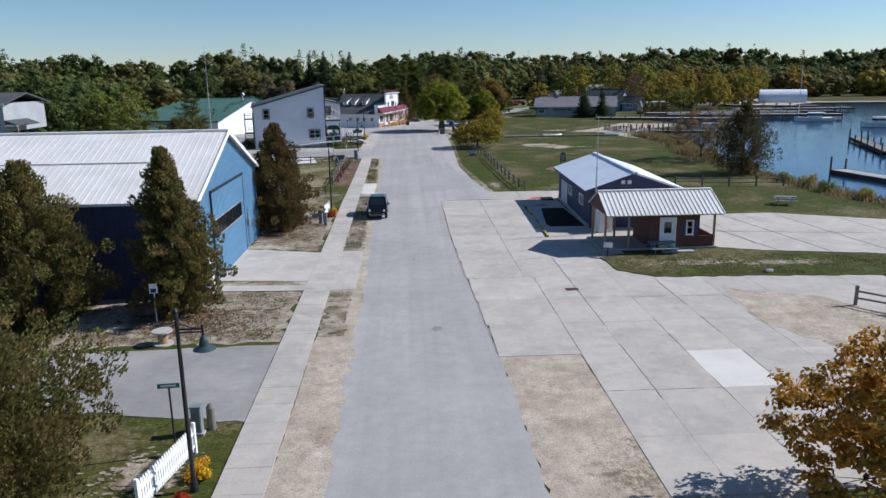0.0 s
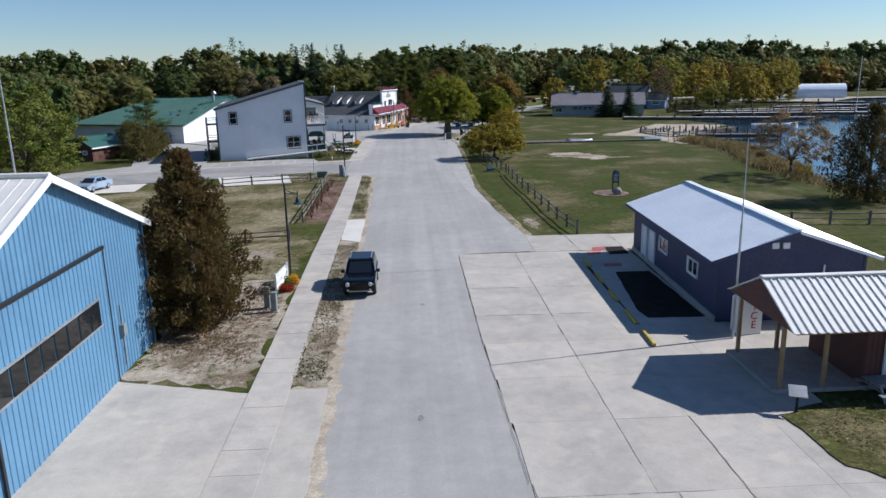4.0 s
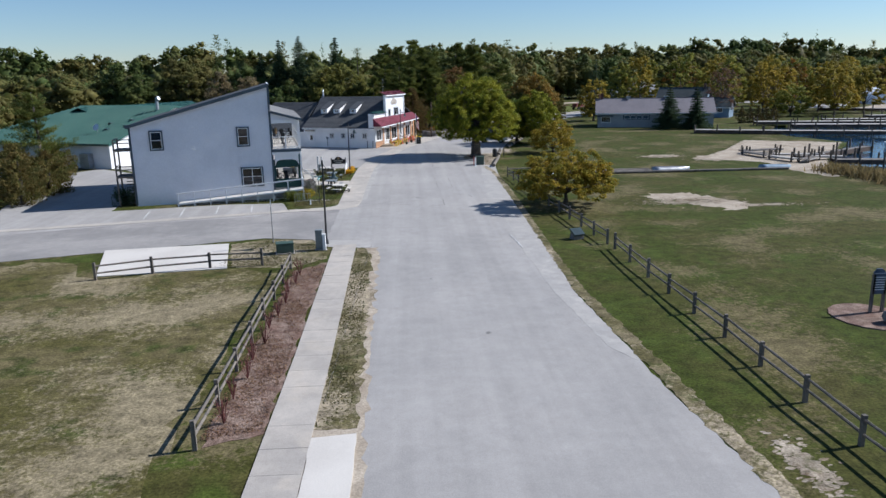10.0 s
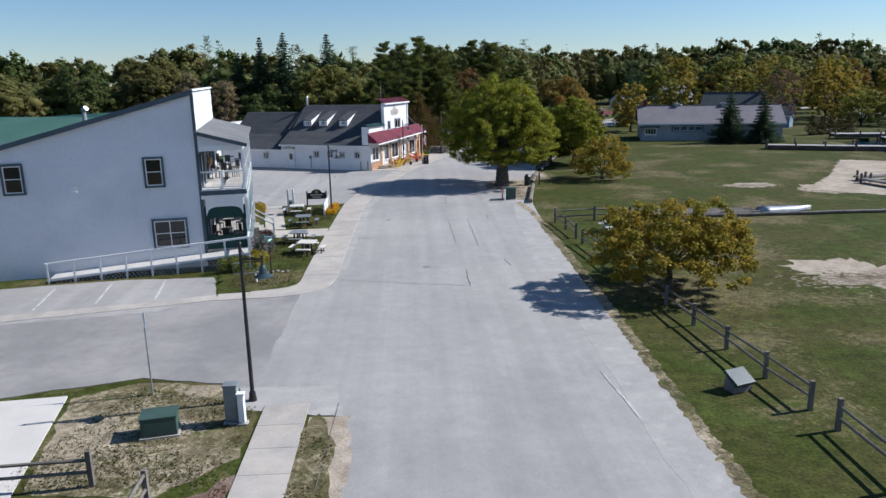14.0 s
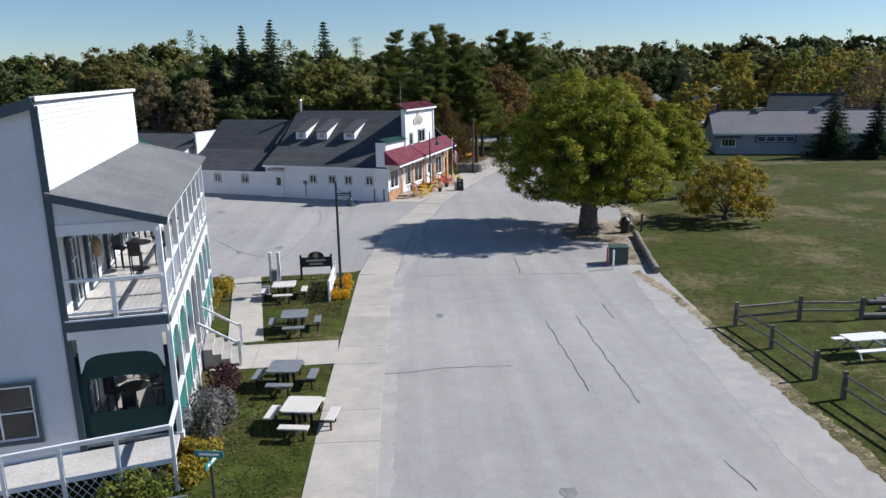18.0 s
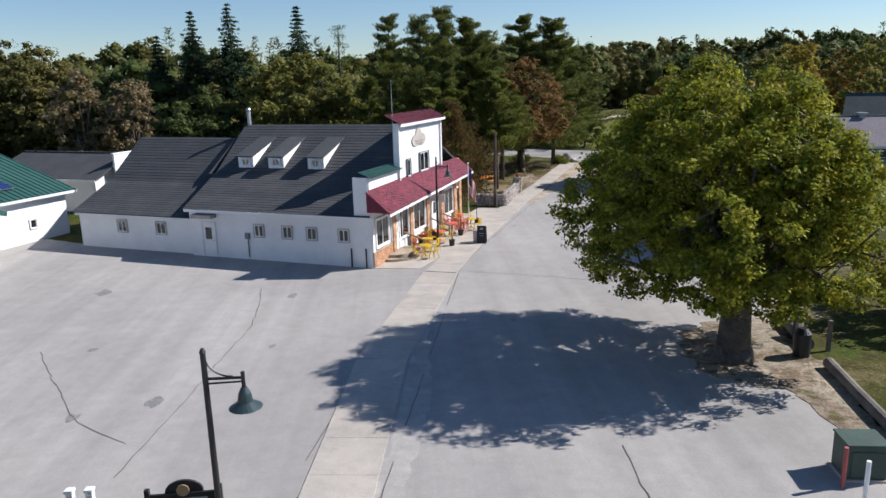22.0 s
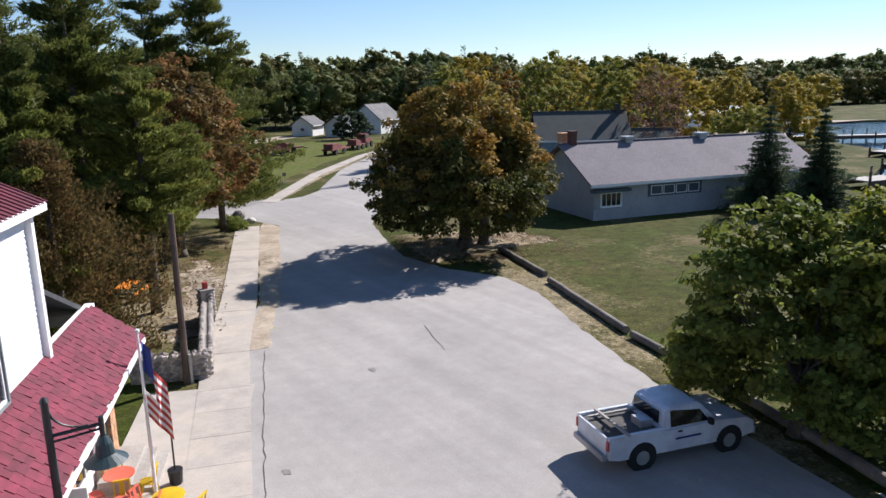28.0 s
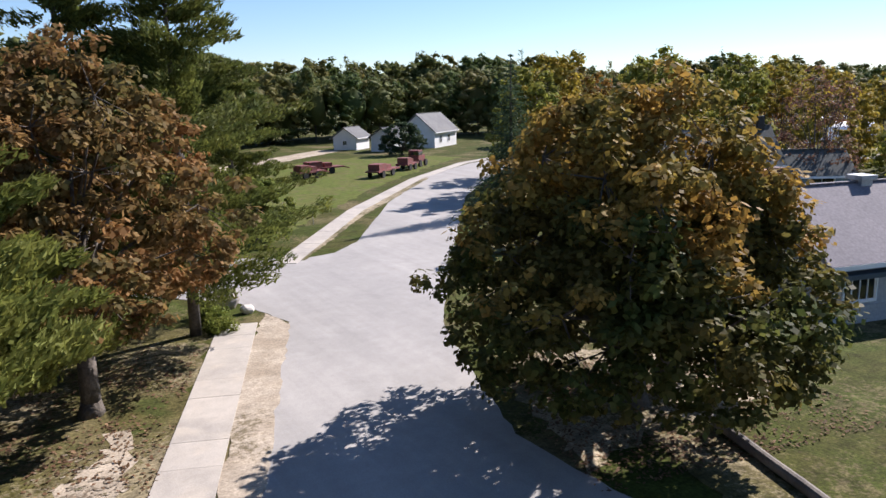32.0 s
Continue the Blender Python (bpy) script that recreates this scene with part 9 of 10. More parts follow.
def bistro_table(colour, name):
    t = thing("bistro_table", (0, 0, -50), name + " round metal terrace table", "table", "terrace tables at the store")
    bm = bmesh.new()
    rod(bm, (0, 0, 0.71), (0, 0, 0.74), 0.38, 0.38, 24)
    put("tabletop", bm, colour, t)
    bm = bmesh.new()
    rod(bm, (0, 0, 0.02), (0, 0, 0.71), 0.035)
    put("column", bm, colour, t)
    for k in range(4):
        a = math.pi / 2 * k + 0.78
        bm = bmesh.new()
        bar(bm, (0, 0, 0.2), (math.cos(a) * 0.3, math.sin(a) * 0.3, 0.0), 0.04, 0.03)
        put("foot", bm, colour, t)
    return t


YC, RC, YT, RT = bistro_chair(YELLOW, "yellow"), bistro_chair(REDCHAIR, "red"), bistro_table(YELLOW, "yellow"), bistro_table(REDCHAIR, "red")
used = []
rng = random.Random(77)
for x, y, c, chairs in ((-2.2, 177.7, "y", "yyy"), (-2.05, 179.45, "y", "yrr"), (-1.1, 181.6, "r", "yyy"), (-0.1, 184.2, "r", "rry"), (0.25, 185.7, "r", "ryr"), (0.55, 187.2, "r", "yyr"), (1.3, 185.4, "y", "yr")):
    def place(src, m):
        if src not in used:
            used.append(src)
            src.matrix_world = m
        else:
            copy_thing(src, m)
    place(YT if c == "y" else RT, pose(x, y, 0.05, 0, 0, rng.uniform(0, 90)))
    for k, ch in enumerate(chairs):
        a = k * 2 * math.pi / len(chairs) + rng.uniform(-0.3, 0.3) - 0.6
        place(YC if ch == "y" else RC, pose(x + 0.66 * math.cos(a), y + 0.66 * math.sin(a), 0.05, 0, 0, math.degrees(a) - 90))


def umbrella_stand(x, y):
    t = thing("umbrella_stand", (x, y, 0.05), "black tub holding a closed umbrella pole", "umbrella stand", "umbrella stands")
    bm = bmesh.new()
    rod(bm, (0, 0, 0), (0, 0, 0.4), 0.16, 0.2, 14)
    put("tub", bm, BLACK, t)
    bm = bmesh.new()
    rod(bm, (0, 0, 0.4), (0, 0, 1.35), 0.025)
    put("pole", bm, BLACK, t)


umbrella_stand(-0.4, 180.4)
umbrella_stand(1.9, 187.2)
umbrella_stand(0.4, 183.4)


def board_sign():
    t = thing("chalkboard_sign", (1.6, 180.9, 0.05, 0, 0, -18), "black folding chalkboard sign on the pavement", "sign")
    for s in (-1, 1):
        bm = bmesh.new()
        slab(bm, [(-0.3, s * 0.22, 0), (0.3, s * 0.22, 0), (0.3, s * 0.04, 1.12), (-0.3, s * 0.04, 1.12)], 0.04)
        put("panel", bm, BLACK, t)
    put("chalk_marks", boxes((0, -0.25, 0.85, 0.2, 0.01, 0.12), (0, -0.25, 0.6, 0.3, 0.01, 0.025), (0.02, -0.25, 0.45, 0.26, 0.01, 0.025)), STEEL, t, "rows of chalk writing as bars").matrix_basis = pose(0, 0.0, 0, -10, 0, 0)
    c = thing("litter_can", (1.25, 181.2, 0.05), "grey ribbed metal litter can", "litter can")
    bm = bmesh.new()
    rod(bm, (0, 0, 0), (0, 0, 0.7), 0.2, 0.21, 18)
    put("drum", bm, STEEL, c)
    bm = bmesh.new()
    rod(bm, (0, 0, 0.7), (0, 0, 0.78), 0.23, 0.14, 18)
    put("lid", bm, STEEL, c)


board_sign()


def flag():
    t = thing("flag_pole", (1.25, 186.55, 0.05), "white pole with a hanging striped flag", "flag")
    bm = bmesh.new()
    rod(bm, (0, 0, 0), (0, 0, 4.5), 0.05, 0.03, 10)
    bmesh.ops.create_icosphere(bm, subdivisions=1, radius=0.07, matrix=Matrix.Translation((0, 0, 4.55)))
    put("pole", bm, WHITE, t)
    for k in range(13):          # cloth hangs in folds; each stripe is a strip of its own
        bm = bmesh.new()
        last = None
        for j in range(9):
            q = j / 8
            x = 0.06 + 0.5 * q
            z0 = 3.8 - k * 0.115 - 0.75 * q
            row = (bm.verts.new((x, 0.10 * math.sin(q * 9 + k * 0.1), z0)), bm.verts.new((x, 0.10 * math.sin(q * 9 + (k + 1) * 0.1), z0 - 0.115)))
            if last and not (k < 7 and j < 4):
                bm.faces.new((last[0], last[1], row[1], row[0]))
            last = row
        put("stripe", bm, RED if k % 2 == 0 else WHITE, t)
    bm = bmesh.new()
    last = None
    for j in range(4):
        q = j / 8
        x = 0.06 + 0.5 * q
        row = (bm.verts.new((x, 0.10 * math.sin(q * 9), 4.3 - 0.75 * q)), bm.verts.new((x, 0.10 * math.sin(q * 9 + 0.7), 4.3 - 0.805 - 0.75 * q)))
        if last:
            bm.faces.new((last[0], last[1], row[1], row[0]))
        last = row
    put("canton", bm, BLUEFLAG, t)


flag()
for k, (x, y, m, lab) in enumerate(((-2.1, 182.3, FLOWER, "yellow potted chrysanthemum on the store terrace"), (-2.4, 181.5, REDBLOOM, "rust-red potted chrysanthemum on the store terrace"), (-1.7, 183.2, FLOWER, "yellow potted chrysanthemum on the store terrace"), (-1.4, 182.4, LEAF_PLUM, "purple potted chrysanthemum on the store terrace"), (-2.9, 180.6, FLOWER, "orange potted chrysanthemum by the store steps"))):
    p = thing("flower_pot", (x, y, 0.05), lab, "flower pot", "potted chrysanthemums")
    bm = bmesh.new()
    rod(bm, (0, 0, 0), (0, 0, 0.3), 0.14, 0.19, 12)
    put("pot", bm, BLACK, p)
    r_ = np.random.default_rng(500 + k)
    v, q = leaf_cloud(r_, np.array([(0, 0, 0.42), (0.12, 0.05, 0.4), (-0.1, 0.08, 0.42)]), np.array([0.22, 0.2, 0.2]), 420, 0.07)
    tagged(mesh_np("foliage", v, q, m, p), kind="stuff")


# ---- forecourt things ----
def ice_box():
    t = thing("ice_chest", (16.75, 54.6, 0.03, 0, 0, 8), "white outdoor ice chest with red lettering", "ice chest")
    bm = boxes((0, 0, 0, 1.1, 0.75, 1.7))
    bmesh.ops.bevel(bm, geom=list(bm.edges), offset=0.03, segments=2, affect="EDGES")
    put("cabinet", bm, WHITE, t)
    put("compressor", boxes((-0.1, 0.0, 1.7, 0.7, 0.5, 0.22)), WHITE, t)
    for k, ch in enumerate("ICE"):
        cu = bpy.data.curves.new("letter", "FONT")
        cu.body, cu.size, cu.extrude, cu.align_x = ch, 0.5, 0.01, "CENTER"
        ob = new("letter", cu)
        ob.data.materials.append(RED)
        ob.parent = t
        ob.matrix_basis = pose(0.12, -0.385, 1.15 - k * 0.42, 90, 0, 0)
    m = thing("antenna_mast", (15.85, 53.9, 0), "tall thin steel mast beside the hut", "mast")
    bm = bmesh.new()
    rod(bm, (0, 0, 0), (0, 0, 5.2), 0.06, 0.05)
    rod(bm, (0, 0, 5.2), (0, 0, 8.9), 0.035, 0.02)
    put("mast_tube", bm, STEEL, m)


ice_box()
sheet("planter_bed", [(13.7, 65.0), (15.75, 65.0), (15.8, 56.8), (13.0, 56.9), (12.85, 58)], 0.06, DARKMULCH, "dark mulch planting bed beside the navy building", "flower bed", amp=0.03, seed=71)
sheet("planter_bed", [(14.7, 71.2), (15.9, 71.2), (15.8, 69.2), (14.5, 69.2)], 0.06, DARKMULCH, "small dark mulch bed at the building corner", "flower bed", amp=0.03, seed=72)
sheet("building_walk", [(12.35, 56.0), (12.6, 70.2), (16.0, 70.2), (15.95, 56.0)], 0.045, CONCRETE, "raised concrete walk beside the navy building", "pavement", amp=0)
for x, y in ((12.12, 54.2), (12.2, 57.0), (12.3, 60.4), (12.4, 63.8), (12.55, 67.2)):
    t = thing("parking_stop", (x, y, 0.03, 0, 0, -2), "worn yellow concrete parking stop", "parking stop", "yellow parking stops")
    bm = boxes((0, 0, 0, 0.17, 1.9, 0.14))
    bmesh.ops.bevel(bm, geom=list(bm.edges), offset=0.03, segments=1, affect="EDGES")
    put("block", bm, YELLOWPAINT, t)
for pts in ([(13.9, 71.2), (15.0, 71.25), (14.75, 70.35), (13.65, 70.25)], [(13.2, 70.05), (14.1, 70.0), (14.0, 69.3), (13.1, 69.2)], [(13.5, 67.0), (14.6, 67.0), (14.5, 66.3), (13.4, 66.3)]):
    sheet("tactile_plate", pts, 0.052, REDPAD, "red tactile paving plate", "paving plate")
t = thing("drain_grate", (10.85, 39.5, 0.03), "rusty iron drain grate set in the concrete", "drain")
put("grate_frame", boxes((0, 0, 0, 0.75, 0.5, 0.015)), REDWOOD, t)
for k in range(6):
    put("grate_bar", boxes((-0.3 + k * 0.12, 0, 0.012, 0.05, 0.44, 0.012)), BLACK, t)
t = thing("notice_lectern", (14.9, 46.7, 0.03, 0, 0, -20), "low slanted notice board beside the hut porch", "notice board")
put("leg", boxes((0, 0, 0, 0.08, 0.08, 0.7)), BLACK, t)
bm = bmesh.new()
slab(bm, [(-0.3, -0.2, 0.7), (0.3, -0.2, 0.7), (0.3, 0.25, 0.95), (-0.3, 0.25, 0.95)], 0.04)
put("board", bm, STEEL, t)
for pts in ([(24.5, 60), (27, 47.5)], [(28.5, 60.3), (30.5, 46)], [(33, 60.2), (34.5, 45.8)], [(37.5, 57.5), (38.5, 45.2)], [(23.5, 54), (44, 50.5)]):
    put("crack", ribbon(pts, 0.09, 0.034, int(pts[0][0]), 0.03), TAR, CRACKS)


def stone_wall(pts, h, label):
    w = thing("stone_wall", (0, 0, 0), label, "wall")
    rng = random.Random(4)
    for (xa, ya), (xb, yb) in zip(pts, pts[1:]):
        a, b = Vector((xa, ya, 0)), Vector((xb, yb, 0))
        d = (b - a).normalized()
        o = Vector((-d.y, d.x, 0))
        L = (b - a).length
        bm = bmesh.new()
        m = (a + b) / 2
        box(bm, m.x, m.y, 0, L, 0.34, h - 0.08, math.degrees(math.atan2(d.y, d.x)))
        put("mortar_core", bm, CONCRETE, w)
        z = 0.0
        while z < h - 0.1:
            row = rng.uniform(0.17, 0.26)
            s = 0.0
            while s < L:
                ln = rng.uniform(0.22, 0.45)
                for side in (-1, 1):
                    p = a + d * min(s + ln / 2, L) + o * side * 0.16
                    bm = bmesh.new()
                    bmesh.ops.create_icosphere(bm, subdivisions=1, radius=0.5)
                    for v in bm.verts:
                        v.co *= 1 + 0.25 * noise.noise(v.co * 2 + p)
                    ob = put("stone", bm, STONE, w)
                    ob.matrix_basis = pose(p.x, p.y, z + row / 2, rng.uniform(-10, 10), rng.uniform(-10, 10), math.degrees(math.atan2(d.y, d.x))) @ Matrix.Diagonal((ln * 1.08, 0.24, row * 1.15, 1))
                s += ln
            z += row * 0.95
    return w


stone_wall([(2.5, 195.2), (4.85, 194.1), (6.9, 200.6)], 1.0, "low wall of round field stones beside the pavement")
t = thing("stone_pillar", (7.05, 201.1, 0), "stone gate pillar with a red lantern on top", "pillar")
rng = random.Random(8)
put("pillar_core", boxes((0, 0, 0, 0.55, 0.55, 1.35)), CONCRETE, t)
for k in range(34):
    side, lvl = k % 4, k // 4
    bm = bmesh.new()
    bmesh.ops.create_icosphere(bm, subdivisions=1, radius=0.5)
    ob = put("stone", bm, STONE, t)
    a = side * math.pi / 2
    ob.matrix_basis = pose(math.cos(a) * 0.27 + rng.uniform(-0.12, 0.12) * math.sin(a), math.sin(a) * 0.27 + rng.uniform(-0.12, 0.12) * math.cos(a), 0.1 + lvl * 0.155) @ Matrix.Diagonal((0.36, 0.36, 0.2, 1))
put("cap_stone", boxes((0, 0, 1.35, 0.65, 0.65, 0.08)), STONE, t)
put("lantern", boxes((0, 0, 1.43, 0.2, 0.2, 0.3)), RED, t)
t = thing("utility_pole", (4.1, 193.95, 0, -1.0, 0.5, 0), "leaning weathered wooden utility pole", "pole")
bm = bmesh.new()
rod(bm, (0, 0, 0), (0, 0, 6.15), 0.13, 0.10, 10)
put("shaft", bm, CREOSOTE, t)
put("guard", boxes((0.14, -0.1, 0, 0.1, 0.1, 1.1)), CONCRETE, t)
t = thing("plastic_stool", (5.0, 211.4, 0), "white plastic stool under the trees", "stool")
put("seat", boxes((0, 0, 0.5, 0.4, 0.4, 0.04)), WHITE, t)
for x in (-0.16, 0.16):
    for y in (-0.16, 0.16):
        put("leg", boxes((x, y, 0, 0.05, 0.05, 0.5)), WHITE, t)


def litter_post():
    t = thing("waste_bin", (11.6, 160.0, 0), "dark rounded waste bin beside the shade tree", "waste bin")
    bm = bmesh.new()
    rod(bm, (0, 0, 0), (0, 0, 0.95), 0.3, 0.32, 16)
    rod(bm, (0, 0, 0.95), (0, 0, 1.15), 0.32, 0.16, 16)
    put("drum", bm, BLACK, t)
    t = thing("leaning_trunk", (12.1, 161.2, 0), "short cut log leaning by the waste bin", "log")
    bm = bmesh.new()
    rod(bm, (0, 0, 0.2), (0.5, 0.9, 0.75), 0.2, 0.2, 12)
    put("trunk", bm, BARK, t)
    t = thing("short_post", (12.9, 160.4, 0), "dark short post on the lawn", "post")
    put("shaft", boxes((0, 0, 0, 0.13, 0.13, 1.25)), WOODGREY, t)


litter_post()


def bike_rack():
    t = thing("bicycle_rack", (-10.0, 127.6, 0.02, 0, 0, 11), "thin steel bicycle rack on the corner lawn", "bicycle rack")
    for z in (0.15, 0.8):
        bm = bmesh.new()
        rod(bm, (-0.7, 0, z), (0.7, 0, z), 0.025)
        put("rail", bm, STEEL, t)
    for k in range(7):
        bm = bmesh.new()
        rod(bm, (-0.7 + k * 0.233, 0, 0.0 if k in (0, 6) else 0.15), (-0.7 + k * 0.233, 0, 0.8), 0.015)
        put("upright", bm, STEEL, t)
    p = thing("pipe_stub", (-9.1, 126.2, 0.02), "white capped pipe standing in the lawn", "pipe")
    bm = bmesh.new()
    rod(bm, (0, 0, 0), (0, 0, 0.45), 0.06, 0.06)
    put("tube", bm, WHITE, p)


bike_rack()


# ---- porch furniture ----
def porch_set(y, z):
    m = pose(-12.7, 130.4, 0, 0, 0, 11)
    t = thing("porch_table", m @ pose(0.95, y, z), "dark round porch table", "table", "porch tables")
    bm = bmesh.new()
    rod(bm, (0, 0, 0.92), (0, 0, 0.96), 0.42, 0.42, 18)
    put("tabletop", bm, BLACK, t)
    bm = bmesh.new()
    rod(bm, (0, 0, 0), (0, 0, 0.92), 0.04)
    rod(bm, (0, 0, 0), (0, 0, 0.04), 0.28, 0.28, 14)
    put("column", bm, BLACK, t)
    for k in range(3):
        a = k * 2.1 + 0.5
        c = thing("porch_stool", m @ pose(0.95 + 0.75 * math.cos(a), y + 0.75 * math.sin(a), z, 0, 0, math.degrees(a) - 90), "dark high-backed bar chair on the porch", "chair", "porch chairs")
        put("seat", boxes((0, 0, 0.68, 0.38, 0.38, 0.05)), BLACK, c)
        for x in (-0.16, 0.16):
            for yy in (-0.16, 0.16):
                put("leg", boxes((x, yy, 0, 0.035, 0.035, 0.68)), BLACK, c)
        put("backrest", boxes((0, 0.18, 0.73, 0.38, 0.03, 0.42)), BLACK, c)


for y in (5.2, 10.4):
    porch_set(y, 4.72)
for y in (1.6, 4.6):
    porch_set(y, 1.0)
t = thing("hanging_basket", pose(-12.7, 130.4, 0, 0, 0, 11) @ pose(0.25, 2.4, 6.2), "brown woven basket hung on the porch wall", "basket")
bm = bmesh.new()
bmesh.ops.create_icosphere(bm, subdivisions=2, radius=0.3, matrix=Matrix.Diagonal((0.5, 1, 1.1, 1)))
put("weave", bm, TANWOOD, t)


# ---- harbour ----
def dock(pts, w, label, h=0.35, piles=4.0, tall=1.1, material=None):
    d = thing("dock", (0, 0, 0), label, "dock")
    for (xa, ya), (xb, yb) in zip(pts, pts[1:]):
        a, b = Vector((xa, ya)), Vector((xb, yb))
        L = (b - a).length
        u = (b - a) / L
        o = Vector((-u.y, u.x))
        bm = bmesh.new()
        m = (a + b) / 2
        turn = math.degrees(math.atan2(u.y, u.x))
        box(bm, m.x, m.y, h - 0.14, L, w, 0.1, turn)
        put("deck", bm, material or WOODGREY, d)
        bm = bmesh.new()
        for s in (-1, 1):
            c = m + o * s * w / 2
            box(bm, c.x, c.y, h - 0.62, L, 0.1, 0.55, turn)
        put("side_beam", bm, CREOSOTE, d)
        n = max(1, int(L / piles))
        for k in range(n + 1):
            for s in (-1, 1):
                c = a + u * L * k / n + o * s * (w / 2 + 0.12)
                bm = bmesh.new()
                rod(bm, (c.x, c.y, -1.2), (c.x, c.y, h + tall * (0.7 + 0.3 * ((k * 7 + s) % 3))), 0.13, 0.12, 7)
                put("dock_post", bm, BARK, d)


dock([(54.0, 85.6), (57.0, 70)], 1.9, "pale floating dock with a tall end pile", 0.2, 9, 1.2, DECK)
dock([(80.4, 124.7), (71.6, 102.4)], 1.6, "wooden dock on dark piles")
dock([(68, 202), (107, 192.6)], 2.6, "long dark wooden pier on piles", 0.9, 3.4, 0.7, DECK)
dock([(71, 193.5), (112, 182)], 2.6, "long dark wooden pier on piles", 0.9, 3.4, 0.7, DECK)
dock([(50.8, 189), (61, 184.5), (88, 174.8)], 2.0, "long dark wooden pier along the shore", 0.7, 3.6, 0.6, DECK)
dock([(98, 213.6), (134, 213.4)], 2.4, "far wooden pier on piles", 0.8, 4.0, 0.6, DECK)
dock([(105, 244.6), (131, 226.4)], 2.4, "far wooden pier on piles", 0.8, 3.6, 0.7, DECK)
dock([(84, 206), (120, 199)], 2.0, "far wooden pier on piles", 0.8, 4.0, 0.6, DECK)
dock([(50.5, 145.6), (63.4, 142.6)], 1.5, "wooden landing stage beside the beach", 0.5, 2.6, 0.9)
dock([(48.6, 149.8), (63, 158.6)], 1.1, "narrow wooden dock beside the beach", 0.45, 3.0, 0.9)
t = thing("mast", (102, 184, -0.6), "tall pale boat mast above the pier", "mast")
bm = bmesh.new()
rod(bm, (0, 0, 0), (0, 0, 13.5), 0.09, 0.05)
put("pole", bm, WHITE, t)
for k, (x, y, r, L) in enumerate(((45.0, 153.6, -78, 5), (46.0, 148.6, -70, 4), (47.5, 157.5, 8, 6), (49.5, 151.5, -12, 6), (48.5, 147.2, 40, 4), (51.5, 148.5, -14, 4))):
    t = thing("dock_section", (x, y, 0, 0, 0, r), "wooden dock section drawn up on the sand", "dock section")
    put("frame", boxes((0, 0.5, 0.3, L, 0.12, 0.16), (0, -0.5, 0.3, L, 0.12, 0.16)), DECK, t)
    put("deck", boxes((0, 0, 0.44, L, 1.1, 0.05)), DECK if k % 2 else WOODGREY, t)
    for sx in (-1, 1):
        for sy in (-0.55, 0.55):
            put("dock_post", boxes((sx * L * 0.42, sy, 0, 0.16, 0.16, 1.0 + 0.3 * (k % 2))), BARK, t)


def boat(x, y, turn, L, label, cabin=True, z=-0.4):
    b = thing("boat", (x, y, z, 0, 0, turn), label, "boat")
    bm = bmesh.new()
    w = L * 0.18
    st_ = [(-L / 2, w, 0.0), (-L * 0.2, w * 1.05, -0.05), (L * 0.2, w * 0.95, 0.0), (L * 0.42, w * 0.45, 0.2), (L / 2, 0.05, 0.35)]
    rows = [[bm.verts.new((x_, -h_, 1.0 + lift)), bm.verts.new((x_, -h_ * 0.75, 0.1)), bm.verts.new((x_, h_ * 0.75, 0.1)), bm.verts.new((x_, h_, 1.0 + lift))] for x_, h_, lift in st_]
    for a, c in zip(rows, rows[1:]):
        for k in range(4):
            bm.faces.new((a[k], a[(k + 1) % 4], c[(k + 1) % 4], c[k]))
    bm.faces.new(rows[0])
    put("hull", bm, WHITE, b)
    if cabin:
        put("cabin", boxes((-L * 0.05, 0, 1.0, L * 0.35, w * 1.5, 1.1)), WHITE, b)
        put("cabin_windows", boxes((-L * 0.05, 0, 1.45, L * 0.36, w * 1.54, 0.4)), GLASS, b)
        put("roof", boxes((-L * 0.07, 0, 2.1, L * 0.42, w * 1.7, 0.1)), WHITE, b)
    else:
        put("cover", boxes((-L * 0.1, 0, 0.98, L * 0.7, w * 1.5, 0.12)), STEEL, b, "grey boat cover")


boat(71.6, 160.2, -8, 8.2, "white covered motor boat at the dock", False)
boat(100, 173.5, 165, 8.5, "white cabin boat moored at the pier")
boat(103, 153, 175, 7.5, "white cabin boat moored at the pier")


def dinghy(x, y, turn, L, material, label):
    """An upturned rowing boat lying on the grass."""
    t = thing("dinghy", (x, y, 0, 0, 0, turn), label, "boat")
    bm = bmesh.new()
    rows = []
    for k in range(9):
        f = k / 8
        w = 0.62 * (1 - max(0, f - 0.35) ** 2 * 2.1)
        top = 0.42 - 0.10 * f * f
        rows.append([bm.verts.new((L * (f - 0.5), w * math.cos(q), 0.06 + top * math.sin(q) ** 0.8)) for q in (math.pi * j / 8 for j in range(9))])
    for a, c in zip(rows, rows[1:]):
        for j in range(8):
            bm.faces.new((a[j], c[j], c[j + 1], a[j + 1]))
    bm.faces.new(rows[0])
    bm.faces.new(rows[-1][::-1])
    put("hull", bm, material, t, smooth=True)
    bm = bmesh.new()
    bar(bm, (-L * 0.48, 0, 0.50), (L * 0.40, 0, 0.44), 0.05, 0.05)
    put("keel", bm, WOODGREY, t)


dinghy(29.8, 142.6, 6, 4.4, STEEL, "grey upturned dinghy on the lawn")
dinghy(41.8, 142.2, 4, 3.6, BLUESIDE, "blue-grey upturned dinghy beside the beach")


